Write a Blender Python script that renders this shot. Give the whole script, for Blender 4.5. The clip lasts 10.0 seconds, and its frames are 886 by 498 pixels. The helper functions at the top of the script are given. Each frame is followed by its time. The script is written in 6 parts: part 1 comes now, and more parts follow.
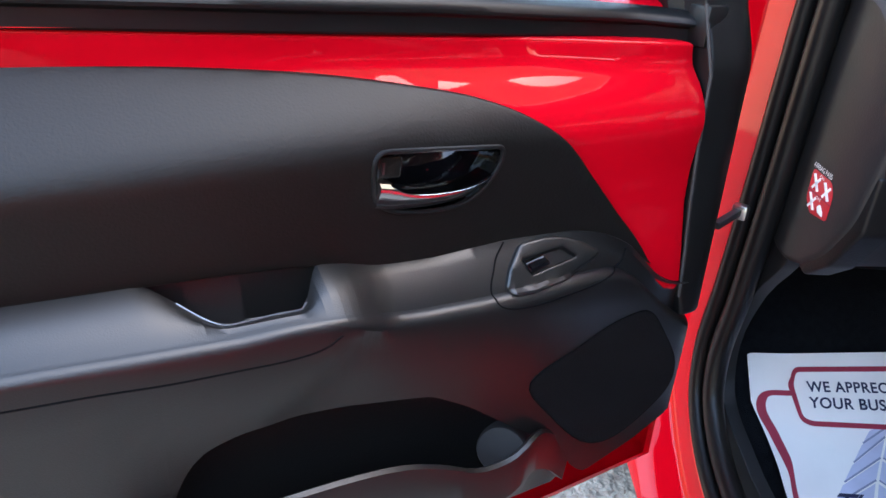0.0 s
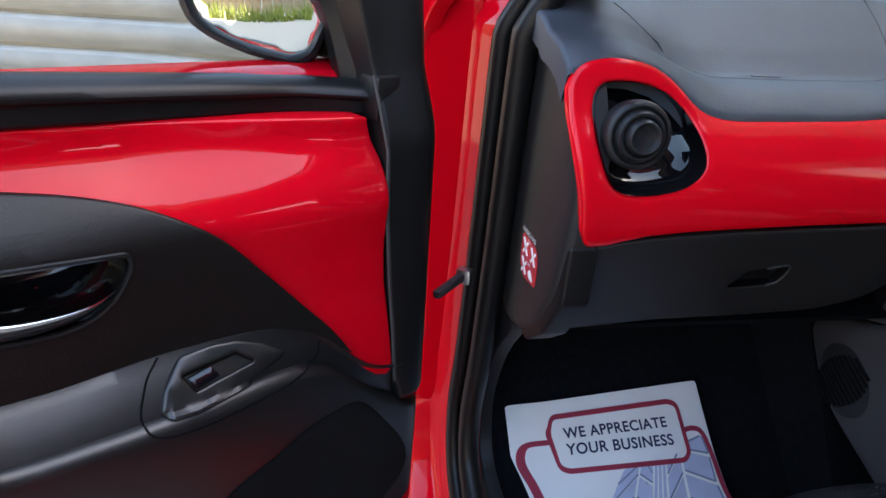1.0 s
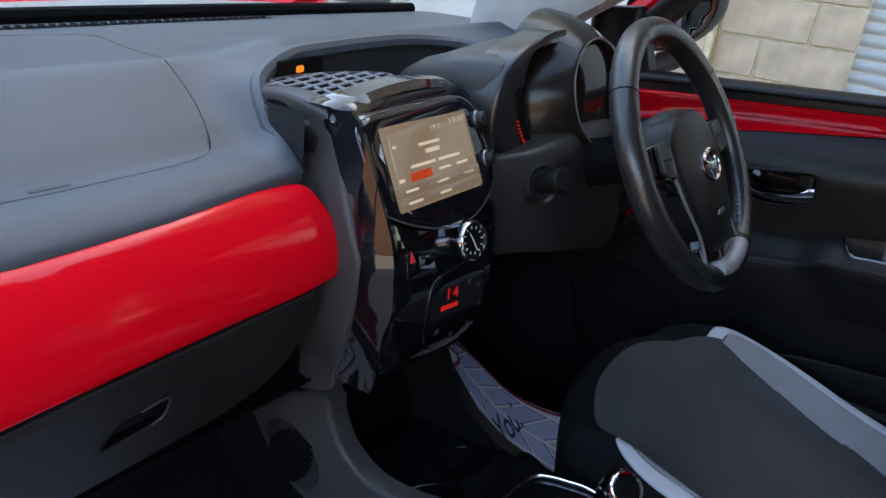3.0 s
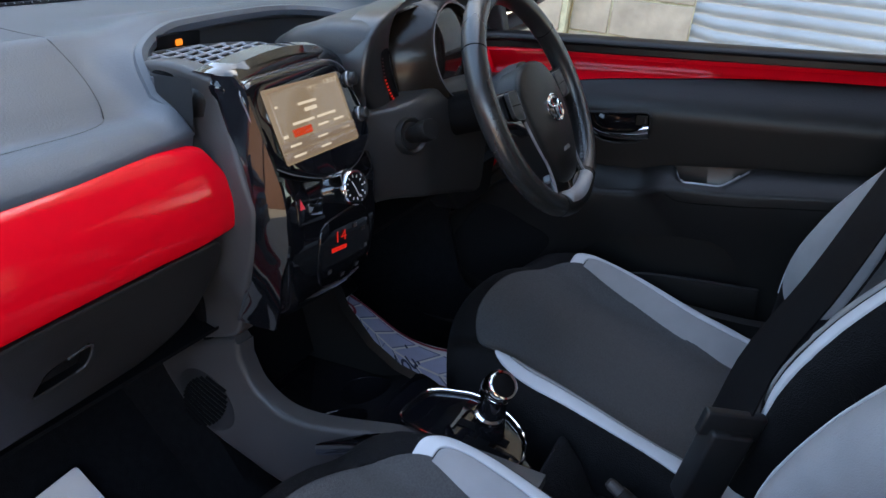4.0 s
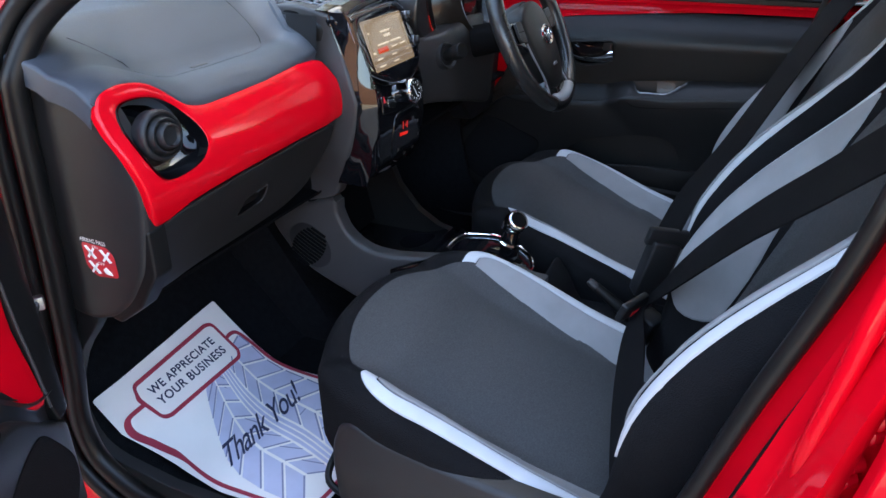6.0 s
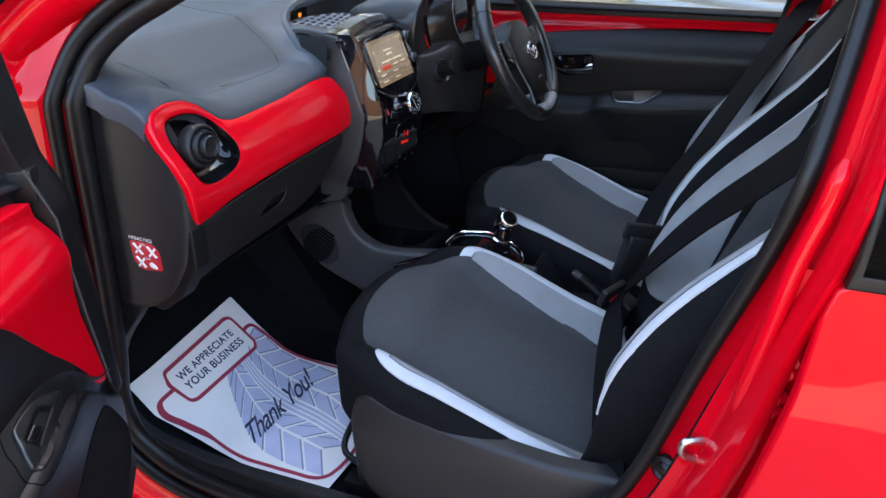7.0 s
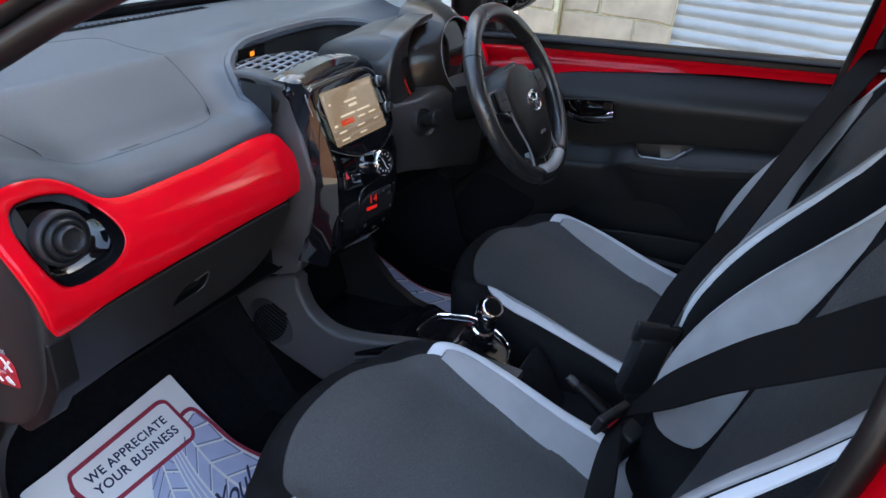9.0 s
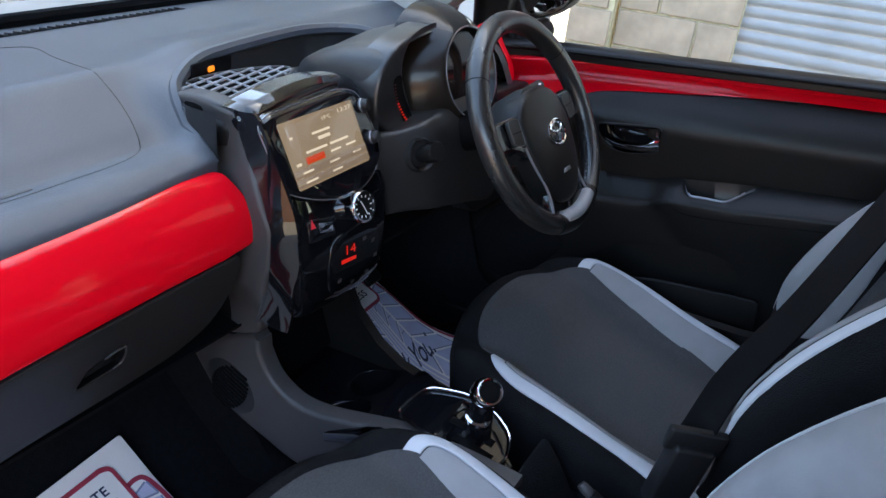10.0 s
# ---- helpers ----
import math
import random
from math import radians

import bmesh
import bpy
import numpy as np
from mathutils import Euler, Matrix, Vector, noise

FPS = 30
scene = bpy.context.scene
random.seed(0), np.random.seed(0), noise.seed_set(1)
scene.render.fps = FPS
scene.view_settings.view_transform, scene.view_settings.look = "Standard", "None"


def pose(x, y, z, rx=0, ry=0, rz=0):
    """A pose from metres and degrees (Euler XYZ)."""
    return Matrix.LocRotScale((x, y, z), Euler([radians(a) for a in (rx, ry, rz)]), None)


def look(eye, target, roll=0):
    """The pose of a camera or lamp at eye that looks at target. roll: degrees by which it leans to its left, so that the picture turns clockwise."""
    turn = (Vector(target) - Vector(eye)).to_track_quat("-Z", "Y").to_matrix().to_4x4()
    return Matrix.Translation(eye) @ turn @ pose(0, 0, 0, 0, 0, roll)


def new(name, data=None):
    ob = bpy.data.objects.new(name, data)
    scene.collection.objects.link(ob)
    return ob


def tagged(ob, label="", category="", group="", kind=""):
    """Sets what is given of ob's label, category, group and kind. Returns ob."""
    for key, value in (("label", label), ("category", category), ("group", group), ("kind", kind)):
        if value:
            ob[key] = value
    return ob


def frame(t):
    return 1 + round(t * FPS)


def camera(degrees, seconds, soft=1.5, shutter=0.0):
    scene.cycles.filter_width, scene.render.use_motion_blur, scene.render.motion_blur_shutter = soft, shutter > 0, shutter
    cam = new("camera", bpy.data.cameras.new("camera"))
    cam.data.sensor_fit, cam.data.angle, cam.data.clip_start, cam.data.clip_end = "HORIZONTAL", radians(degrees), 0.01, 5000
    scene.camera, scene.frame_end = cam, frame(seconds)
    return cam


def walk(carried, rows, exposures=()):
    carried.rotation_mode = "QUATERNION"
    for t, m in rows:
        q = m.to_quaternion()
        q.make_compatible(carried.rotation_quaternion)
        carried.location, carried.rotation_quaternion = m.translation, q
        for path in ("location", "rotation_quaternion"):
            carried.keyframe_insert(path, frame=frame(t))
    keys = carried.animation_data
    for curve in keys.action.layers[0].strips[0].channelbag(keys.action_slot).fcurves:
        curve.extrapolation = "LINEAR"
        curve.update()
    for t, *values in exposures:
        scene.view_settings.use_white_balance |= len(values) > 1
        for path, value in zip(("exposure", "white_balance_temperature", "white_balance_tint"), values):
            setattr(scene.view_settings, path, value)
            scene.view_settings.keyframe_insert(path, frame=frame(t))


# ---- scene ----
cam = camera(63.5, 10.0)
PATH = [
    (0, (0.012, 0.016, 1.040), (-0.003, 1.825, 0.186), 2.7),
    (0.5, (0.091, 0.065, 1.064), (0.259, 1.877, 0.234), 3.4),
    (1, (0.179, 0.109, 1.083), (0.594, 1.900, 0.297), 3.9),
    (1.5, (0.260, 0.118, 1.106), (0.965, 1.840, 0.371), 4.0),
    (2, (0.340, 0.145, 1.128), (1.344, 1.724, 0.423), 3.3),
    (2.5, (0.392, 0.179, 1.136), (1.679, 1.544, 0.442), 2.4),
    (3, (0.417, 0.205, 1.140), (1.924, 1.312, 0.434), 1.1),
    (3.2, (0.414, 0.212, 1.142), (1.978, 1.228, 0.421), 0.7),
    (4.3, (0.261, 0.098, 1.151), (1.907, 0.905, 0.351), -0.7),
    (4.5, (0.217, 0.085, 1.158), (1.862, 0.878, 0.342), -0.7),
    (5, (0.112, 0.070, 1.161), (1.754, 0.852, 0.329), -0.9),
    (5.5, (-0.017, 0.068, 1.176), (1.614, 0.831, 0.306), -1.0),
    (6, (-0.153, 0.029, 1.198), (1.474, 0.772, 0.303), -1.3),
    (7.5, (-0.306, -0.009, 1.263), (1.348, 0.697, 0.389), -1.6),
    (8, (-0.249, 0.008, 1.268), (1.398, 0.722, 0.387), -1.5),
    (8.5, (-0.120, 0.008, 1.259), (1.517, 0.773, 0.401), -1.2),
    (9, (0.037, -0.001, 1.260), (1.647, 0.819, 0.402), -0.6),
    (9.5, (0.171, 0.004, 1.251), (1.735, 0.900, 0.384), -0.5),
    (10, (0.313, 0.043, 1.252), (1.845, 0.984, 0.377), -0.2),
]
walk(cam, [(t, look(eye, target, roll)) for t, eye, target, roll in PATH],
     exposures=[(t, stops, 7350, 9) for t, stops in ((0.0, 3.90), (0.5, 3.56), (1.0, 3.36), (1.5, 3.14), (2.0, 3.52), (2.5, 3.42), (3.0, 3.34), (4.5, 3.76), (5.5, 3.86), (6.0, 3.84), (7.5, 3.60), (8.5, 3.68), (10.0, 3.68))])

# ---------------------------------------------------------------- light
world = bpy.data.worlds.new("sky")
scene.world = world
world.use_nodes = True
sky = world.node_tree.nodes.new("ShaderNodeTexSky")
sky.sky_type = 'NISHITA'
sky.sun_disc = False
SUN_EL, SUN_AZ = 48, 90
sky.sun_elevation, sky.sun_rotation = radians(SUN_EL), radians(SUN_AZ)
back = world.node_tree.nodes["Background"]
back.inputs[1].default_value = 0.15
world.node_tree.links.new(sky.outputs[0], back.inputs[0])
sun = new("sun", bpy.data.lights.new("sun", 'SUN'))
sun.data.energy, sun.data.angle, sun.data.color = 3.0, radians(0.5), (1.0, 0.94, 0.85)
az, el = radians(SUN_AZ), radians(SUN_EL)
sun.matrix_world = look((math.sin(az) * math.cos(el) * 20, math.cos(az) * math.cos(el) * 20, math.sin(el) * 20), (0, 0, 0))


# ---------------------------------------------------------------- materials
def material(name, base, rough=0.5, metal=0.0, coat=0.0, spec=0.5, vary=0.12, scale=30.0, bump=0.0, bump_scale=300.0, bump_dist=0.001, emit=None, emit_strength=0.0, weave=0.0, coat_rough=0.03):
    m = bpy.data.materials.new(name)
    m.use_nodes = True
    nt = m.node_tree
    b = nt.nodes["Principled BSDF"]
    b.inputs["Roughness"].default_value = rough
    b.inputs["Metallic"].default_value = metal
    b.inputs["Coat Weight"].default_value = coat
    b.inputs["Coat Roughness"].default_value = coat_rough
    b.inputs["Specular IOR Level"].default_value = spec
    co = nt.nodes.new("ShaderNodeTexCoord")
    n1 = nt.nodes.new("ShaderNodeTexNoise")
    n1.inputs["Scale"].default_value = scale
    n1.inputs["Detail"].default_value = 5
    nt.links.new(co.outputs["Object"], n1.inputs["Vector"])
    ramp = nt.nodes.new("ShaderNodeValToRGB")
    ramp.color_ramp.elements[0].position, ramp.color_ramp.elements[1].position = 0.3, 0.7
    lo = [c * (1 - vary) for c in base]
    hi = [min(1, c * (1 + vary)) for c in base]
    ramp.color_ramp.elements[0].color = (*lo, 1)
    ramp.color_ramp.elements[1].color = (*hi, 1)
    nt.links.new(n1.outputs["Fac"], ramp.inputs["Fac"])
    nt.links.new(ramp.outputs["Color"], b.inputs["Base Color"])
    if vary > 0:
        n3 = nt.nodes.new("ShaderNodeTexNoise")
        n3.inputs["Scale"].default_value = scale * 0.25
        n3.inputs["Detail"].default_value = 6
        nt.links.new(co.outputs["Object"], n3.inputs["Vector"])
        mr = nt.nodes.new("ShaderNodeMapRange")
        mr.inputs["To Min"].default_value = rough * 0.85
        mr.inputs["To Max"].default_value = min(1, rough * 1.15)
        nt.links.new(n3.outputs["Fac"], mr.inputs["Value"])
        nt.links.new(mr.outputs["Result"], b.inputs["Roughness"])
    if bump:
        if weave:
            n2 = nt.nodes.new("ShaderNodeTexVoronoi")
        else:
            n2 = nt.nodes.new("ShaderNodeTexNoise")
            n2.inputs["Detail"].default_value = 3
        n2.inputs["Scale"].default_value = bump_scale
        nt.links.new(co.outputs["Object"], n2.inputs["Vector"])
        bp = nt.nodes.new("ShaderNodeBump")
        bp.inputs["Strength"].default_value = bump
        bp.inputs["Distance"].default_value = bump_dist
        nt.links.new(n2.outputs[0], bp.inputs["Height"])
        nt.links.new(bp.outputs["Normal"], b.inputs["Normal"])
    if emit:
        b.inputs["Emission Color"].default_value = (*emit, 1)
        b.inputs["Emission Strength"].default_value = emit_strength
    return m


def glass_material(name, tint=(0.9, 0.95, 0.93)):
    m = bpy.data.materials.new(name)
    m.use_nodes = True
    b = m.node_tree.nodes["Principled BSDF"]
    b.inputs["Base Color"].default_value = (*tint, 1)
    b.inputs["Roughness"].default_value = 0.0
    b.inputs["Transmission Weight"].default_value = 1.0
    b.inputs["IOR"].default_value = 1.1
    return m


FOOT = material("painted_satin_grey", (0.30, 0.31, 0.33), 0.32, metal=0.15, vary=0.04)
REDTRIM = material("glossy_red_plastic", (0.70, 0.003, 0.012), 0.4, coat=0.55, spec=0.0, vary=0.03, scale=5, coat_rough=0.11)
# Paler grey that paints the light reflected in the far door's pull pocket.
POCKET_SHEEN = material("pocket_sheen_grey", (0.055, 0.054, 0.056), 0.35, vary=0.05)
RED = material("red_paint", (0.57, 0.0022, 0.010), 0.35, coat=0.5, spec=0.0, vary=0.04, scale=4)
DASH = material("soft_dash_plastic", (0.041, 0.047, 0.057), 0.48, vary=0.10, scale=6, bump=0.5, bump_scale=420, bump_dist=0.0006)
TRIM = material("dark_grained_plastic", (0.0060, 0.0056, 0.0055), 0.45, spec=0.27, vary=0.12, scale=8, bump=0.5, bump_scale=380, bump_dist=0.0006)
ARM = material("armrest_plastic", (0.0075, 0.0069, 0.0066), 0.35, spec=0.62, vary=0.12, scale=8, bump=0.35, bump_scale=750, bump_dist=0.0005)
CARD = material("matt_door_card", (0.0064, 0.0054, 0.0046), 0.42, spec=0.31, vary=0.12, scale=8, bump=0.5, bump_scale=420, bump_dist=0.0006)
LID = material("brown_black_plastic", (0.0170, 0.0155, 0.0153), 0.46, spec=0.4, vary=0.1, scale=8, bump=0.4, bump_scale=420, bump_dist=0.0005)
GREY = material("charcoal_plastic", (0.0345, 0.0318, 0.0318), 0.48, spec=0.4, vary=0.1, scale=8, bump=0.4, bump_scale=400, bump_dist=0.0005)
PIANO = material("piano_black", (0.004, 0.004, 0.005), 0.06, coat=0.8, spec=0.1, vary=0.0)
BARREL = material("brown_black_gloss", (0.013, 0.010, 0.008), 0.24, coat=0.10, spec=0.22, vary=0.05)
GLOSSY = material("smooth_black_plastic", (0.013, 0.012, 0.012), 0.3, spec=0.5, vary=0.05)
DARK = material("matt_black_plastic", (0.009, 0.009, 0.0098), 0.5, spec=0.4, vary=0.1)
# Near-black, for black parts and to paint the dark of recesses.
VOID = material("black_and_recess_shade", (0.0028, 0.0028, 0.0033), 0.8, spec=0.08, vary=0.0)
RUBBER = material("black_rubber", (0.0056, 0.0053, 0.0052), 0.40, spec=0.30, vary=0.15, scale=12)
CHROME = material("chrome", (0.75, 0.75, 0.76), 0.07, metal=1.0, vary=0.02)
STEEL = material("galvanised_steel", (0.52, 0.51, 0.5), 0.3, metal=1.0, vary=0.12, scale=60)
FABRIC = material("dark_grey_seat_cloth", (0.051, 0.0515, 0.053), 0.9, spec=0.2, vary=0.20, scale=420, bump=0.7, bump_scale=900, bump_dist=0.0009)
MESH = material("black_side_cloth", (0.0056, 0.0056, 0.0064), 0.92, spec=0.12, vary=0.12, scale=25, bump=0.8, bump_scale=600, bump_dist=0.001, weave=1)
PALE = material("light_grey_seat_cloth", (0.225, 0.223, 0.228), 0.85, spec=0.2, vary=0.06, scale=25, bump=0.5, bump_scale=700, bump_dist=0.0008)
WHITE = material("white_piping_cloth", (0.45, 0.46, 0.48), 0.8, spec=0.25, vary=0.05, scale=25, bump=0.4, bump_scale=700, bump_dist=0.0006)
BELT = material("seat_belt_webbing", (0.0050, 0.0050, 0.0058), 0.75, spec=0.08, vary=0.1, bump=0.6, bump_scale=900, bump_dist=0.0006)
CARPET = material("black_carpet", (0.007, 0.0075, 0.009), 0.95, spec=0.1, vary=0.3, scale=80, bump=1.0, bump_scale=500, bump_dist=0.002)
PAPER = material("white_paper", (0.92, 0.875, 0.84), 0.75, spec=0.2, vary=0.03, scale=10)
PRINT_RED = material("dark_red_print", (0.38, 0.03, 0.06), 0.7, vary=0.1)
PRINT_BLUE = material("pale_blue_print", (0.55, 0.56, 0.71), 0.75, vary=0.08, scale=20)
PRINT_GREY = material("slate_print", (0.24, 0.26, 0.38), 0.75, vary=0.08)
INK = material("dark_ink", (0.02, 0.026, 0.07), 0.7, vary=0.0)
LABEL_RED = material("red_label", (0.62, 0.02, 0.03), 0.4, vary=0.05)
BEIGE = material("beige_pillar_trim", (0.55, 0.50, 0.44), 0.7, vary=0.06)
HEADLINER = material("grey_headlining", (0.45, 0.44, 0.42), 0.9, vary=0.06, bump=0.4, bump_scale=500)
GLASS = glass_material("window_glass")
TINT = glass_material("dark_tinted_glass", (0.25, 0.27, 0.26))
LEATHER = material("black_leather", (0.013, 0.0125, 0.012), 0.28, spec=0.6, vary=0.12, scale=14, bump=0.5, bump_scale=350, bump_dist=0.0006)
SATIN = material("satin_grey", (0.30, 0.30, 0.31), 0.3, metal=0.6, vary=0.05)
SILVERP = material("silver_plastic", (0.20, 0.20, 0.21), 0.25, metal=0.5, coat=0.6, vary=0.05)
MIRROR = material("mirror", (0.9, 0.9, 0.9), 0.0, metal=1.0, vary=0.0)
SHUTTER = material("white_shutter_steel", (0.265, 0.265, 0.262), 0.4, metal=0.0, vary=0.1, scale=3)
SHUTTER_B = material("beige_shutter_steel", (0.27, 0.26, 0.225), 0.45, vary=0.15, scale=3)
BLOCK = material("painted_blockwork", (0.37, 0.275, 0.19), 0.9, vary=0.2, scale=9, bump=0.6, bump_scale=90, bump_dist=0.003)
PLASTER = material("white_render", (0.45, 0.44, 0.42), 0.9, vary=0.1, scale=3, bump=0.4, bump_scale=120, bump_dist=0.002)
BRICKW = material("brown_brickwork", (0.20, 0.10, 0.06), 0.9, vary=0.3, scale=7, bump=0.6, bump_scale=60, bump_dist=0.004)
MORTAR = material("mortar", (0.50, 0.42, 0.26), 0.95, vary=0.2)
GROUND = material("gritty_ground", (0.36, 0.315, 0.245), 0.95, vary=0.45, scale=42, bump=1.0, bump_scale=70, bump_dist=0.012)
GRASS = material("grass", (0.20, 0.23, 0.035), 0.9, vary=0.4, scale=3, bump=1.0, bump_scale=40, bump_dist=0.05)
LEAF = material("tree_foliage", (0.075, 0.105, 0.022), 0.7, spec=0.25, vary=0.4, scale=1.2)
FENCE = material("weathered_fence_wood", (0.32, 0.24, 0.15), 0.85, vary=0.3, scale=6)
LENS = material("smoked_lens", (0.012, 0.008, 0.007), 0.06, coat=0.45, spec=0.3, vary=0.0)
SLAT = material("pale_slat_plastic", (0.19, 0.19, 0.20), 0.38, vary=0.05)
LED_DIM = material("unlit_red_led", (0.035, 0.003, 0.003), 0.4, vary=0.0)
LED_RED = material("red_led", (0.3, 0.0, 0.0), 0.4, vary=0.0, emit=(1.0, 0.03, 0.015), emit_strength=0.036)
LED_AMBER = material("amber_led", (0.3, 0.1, 0.0), 0.4, vary=0.0, emit=(1.0, 0.25, 0.02), emit_strength=0.10)
SCREEN = material("lit_display", (0.02, 0.02, 0.02), 0.12, vary=0.0, emit=(0.42, 0.32, 0.22), emit_strength=0.046, coat=0.15)
SCREEN_DARK = material("dim_display", (0.02, 0.02, 0.02), 0.12, vary=0.0, emit=(0.16, 0.12, 0.09), emit_strength=0.10, coat=0.15)
SCREEN_RED = material("red_display", (0.02, 0.0, 0.0), 0.12, vary=0.0, emit=(0.60, 0.06, 0.02), emit_strength=0.07)
SCREEN_TEXT = material("pale_display", (0.02, 0.02, 0.02), 0.2, vary=0.0, emit=(0.9, 0.80, 0.66), emit_strength=0.062)


# ---------------------------------------------------------------- mesh helpers
from mathutils import geometry


def smoothstep(x):
    x = max(0.0, min(1.0, x))
    return x * x * (3 - 2 * x)


def lerp(xs, ys, x):
    return float(np.interp(x, xs, ys))


def curve(pts, n=6, closed=False):
    """Catmull-Rom through points of any dimension."""
    P = [np.array(p, float) for p in pts]
    m = len(P)
    out = []
    for i in range(m if closed else m - 1):
        if closed:
            a, b, c, d = P[i - 1], P[i], P[(i + 1) % m], P[(i + 2) % m]
        else:
            b, c = P[i], P[i + 1]
            a = P[i - 1] if i else 2 * b - c
            d = P[i + 2] if i + 2 < m else 2 * c - b
        la, lb, lc = (max(1e-6, np.linalg.norm(q)) for q in (b - a, c - b, d - c))
        t1 = ((b - a) / la + (c - b) / lb) * lb * 0.5
        t2 = ((c - b) / lb + (d - c) / lc) * lb * 0.5
        for k in range(n):
            t = k / n
            out.append((2 * t**3 - 3 * t**2 + 1) * b + (t**3 - 2 * t**2 + t) * t1 + (3 * t**2 - 2 * t**3) * c + (t**3 - t**2) * t2)
    if not closed:
        out.append(P[-1])
    return [tuple(float(v) for v in p) for p in out]


def rounded(pts, r, n=5):
    """A closed polygon with its corners rounded by r."""
    out = []
    m = len(pts)
    for i in range(m):
        a, b, c = (np.array(pts[j % m], float) for j in (i - 1, i, i + 1))
        la, lc = np.linalg.norm(a - b), np.linalg.norm(c - b)
        rr = min(r, la * 0.48, lc * 0.48)
        p, q = b + (a - b) / la * rr, b + (c - b) / lc * rr
        for k in range(n + 1):
            t = k / n
            out.append(tuple((1 - t)**2 * p + 2 * t * (1 - t) * b + t * t * q))
    return out


def inside(poly, pts):
    poly, pts = np.array(poly), np.array(pts)
    x, y = pts[:, 0], pts[:, 1]
    res = np.zeros(len(pts), bool)
    j = len(poly) - 1
    for i in range(len(poly)):
        xi, yi, xj, yj = *poly[i], *poly[j]
        hit = (yi > y) != (yj > y)
        with np.errstate(divide='ignore', invalid='ignore'):
            res ^= hit & (x < (xj - xi) * (y - yi) / (yj - yi) + xi)
        j = i
    return res


def area2(poly):
    p = np.array(poly)
    q = np.roll(p, -1, 0)
    return 0.5 * float(np.sum(p[:, 0] * q[:, 1] - q[:, 0] * p[:, 1]))


def offset(poly, r):
    """Moves a counter-clockwise loop outwards by r."""
    p = np.array(poly)
    d = np.roll(p, -1, 0) - np.roll(p, 1, 0)
    d /= np.maximum(1e-9, np.linalg.norm(d, axis=1))[:, None]
    return p + np.stack([d[:, 1], -d[:, 0]], 1) * r


def dense(poly, step):
    out = []
    m = len(poly)
    for i in range(m):
        a, b = np.array(poly[i]), np.array(poly[(i + 1) % m])
        l = np.linalg.norm(b - a)
        if l < 1e-6:
            continue
        k = max(1, int(math.ceil(l / step)))
        out += [tuple(a + (b - a) * j / k) for j in range(k)]
    return out


def panel(outline, S, holes=(), step=0.015, depth=0.006, r=0.002, flip=False, rim=True):
    """A skin cut from the surface S(a, b, w) by an outline, with holes, rounded rims and thickness. w grows outwards."""
    loops = []
    for k, lp in enumerate((outline, *holes)):
        lp = dense(lp, step)
        if (area2(lp) > 0) == (k > 0):
            lp = lp[::-1]
        loops.append(np.array(lp))
    fronts = [offset(lp, -r) for lp in loops]
    verts, edges, n = [], [], 0
    for lp in fronts:
        m = len(lp)
        verts += [tuple(p) for p in lp]
        edges += [(n + i, n + (i + 1) % m) for i in range(m)]
        n += m
    lo, hi = fronts[0].min(0), fronts[0].max(0)
    gx = np.arange(lo[0] + step / 2, hi[0], step)
    gy = np.arange(lo[1] + step / 2, hi[1], step)
    if len(gx) and len(gy):
        g = np.stack(np.meshgrid(gx, gy), -1).reshape(-1, 2)
        keep = inside(fronts[0], g)
        for lp in fronts[1:]:
            keep &= ~inside(lp, g)
        g = g[keep]
        allb = np.concatenate(fronts)
        if len(g):
            near = np.array([np.min(np.sum((allb - q)**2, 1)) for q in g])
            g = g[near > (0.45 * step)**2]
        verts += [tuple(p) for p in g]
    v2, _, faces, *_ = geometry.delaunay_2d_cdt([Vector((float(a), float(b))) for a, b in verts], edges, [], 0, 1e-7)
    v2 = np.array([tuple(v) for v in v2])
    cen = np.array([v2[list(f)].mean(0) for f in faces])
    ok = inside(fronts[0], cen)
    for lp in fronts[1:]:
        ok &= ~inside(lp, cen)
    bm = bmesh.new()
    bv = [bm.verts.new(S(float(a), float(b), 0.0)) for a, b in v2]
    for f, k in zip(faces, ok):
        if k:
            f = list(f)
            if area2(v2[f]) < 0:
                f = f[::-1]
            bm.faces.new([bv[i] for i in (f[::-1] if flip else f)])
    if rim:
        for lp, fr in zip(loops, fronts):
            rows = [(fr, 0.0)]
            for q in (30, 60, 90):
                rows.append((offset(fr, r * math.sin(radians(q))), -r * (1 - math.cos(radians(q)))))
            rows.append((rows[-1][0], -max(depth, r * 1.01)))
            rings = [[bm.verts.new(S(float(a), float(b), w)) for a, b in row] for row, w in rows]
            m = len(lp)
            for A, B in zip(rings, rings[1:]):
                for i in range(m):
                    q = (A[i], B[i], B[(i + 1) % m], A[(i + 1) % m])
                    bm.faces.new(q[::-1] if flip else q)
    bmesh.ops.remove_doubles(bm, verts=bm.verts, dist=1e-5)
    loose = [v for v in bm.verts if not v.link_faces]
    bmesh.ops.delete(bm, geom=loose, context='VERTS')
    return bm


def loft(rows, closed=False, cap=False, flip=False):
    """Skins rows of points; closed: each row is a ring."""
    bm = bmesh.new()
    g = [[bm.verts.new(p) for p in row] for row in rows]
    for A, B in zip(g, g[1:]):
        m = len(A)
        for i in range(m if closed else m - 1):
            q = (A[i], A[(i + 1) % m], B[(i + 1) % m], B[i])
            bm.faces.new(q[::-1] if flip else q)
    if cap:
        bm.faces.new(g[0] if flip else g[0][::-1])
        bm.faces.new(g[-1][::-1] if flip else g[-1])
    return bm


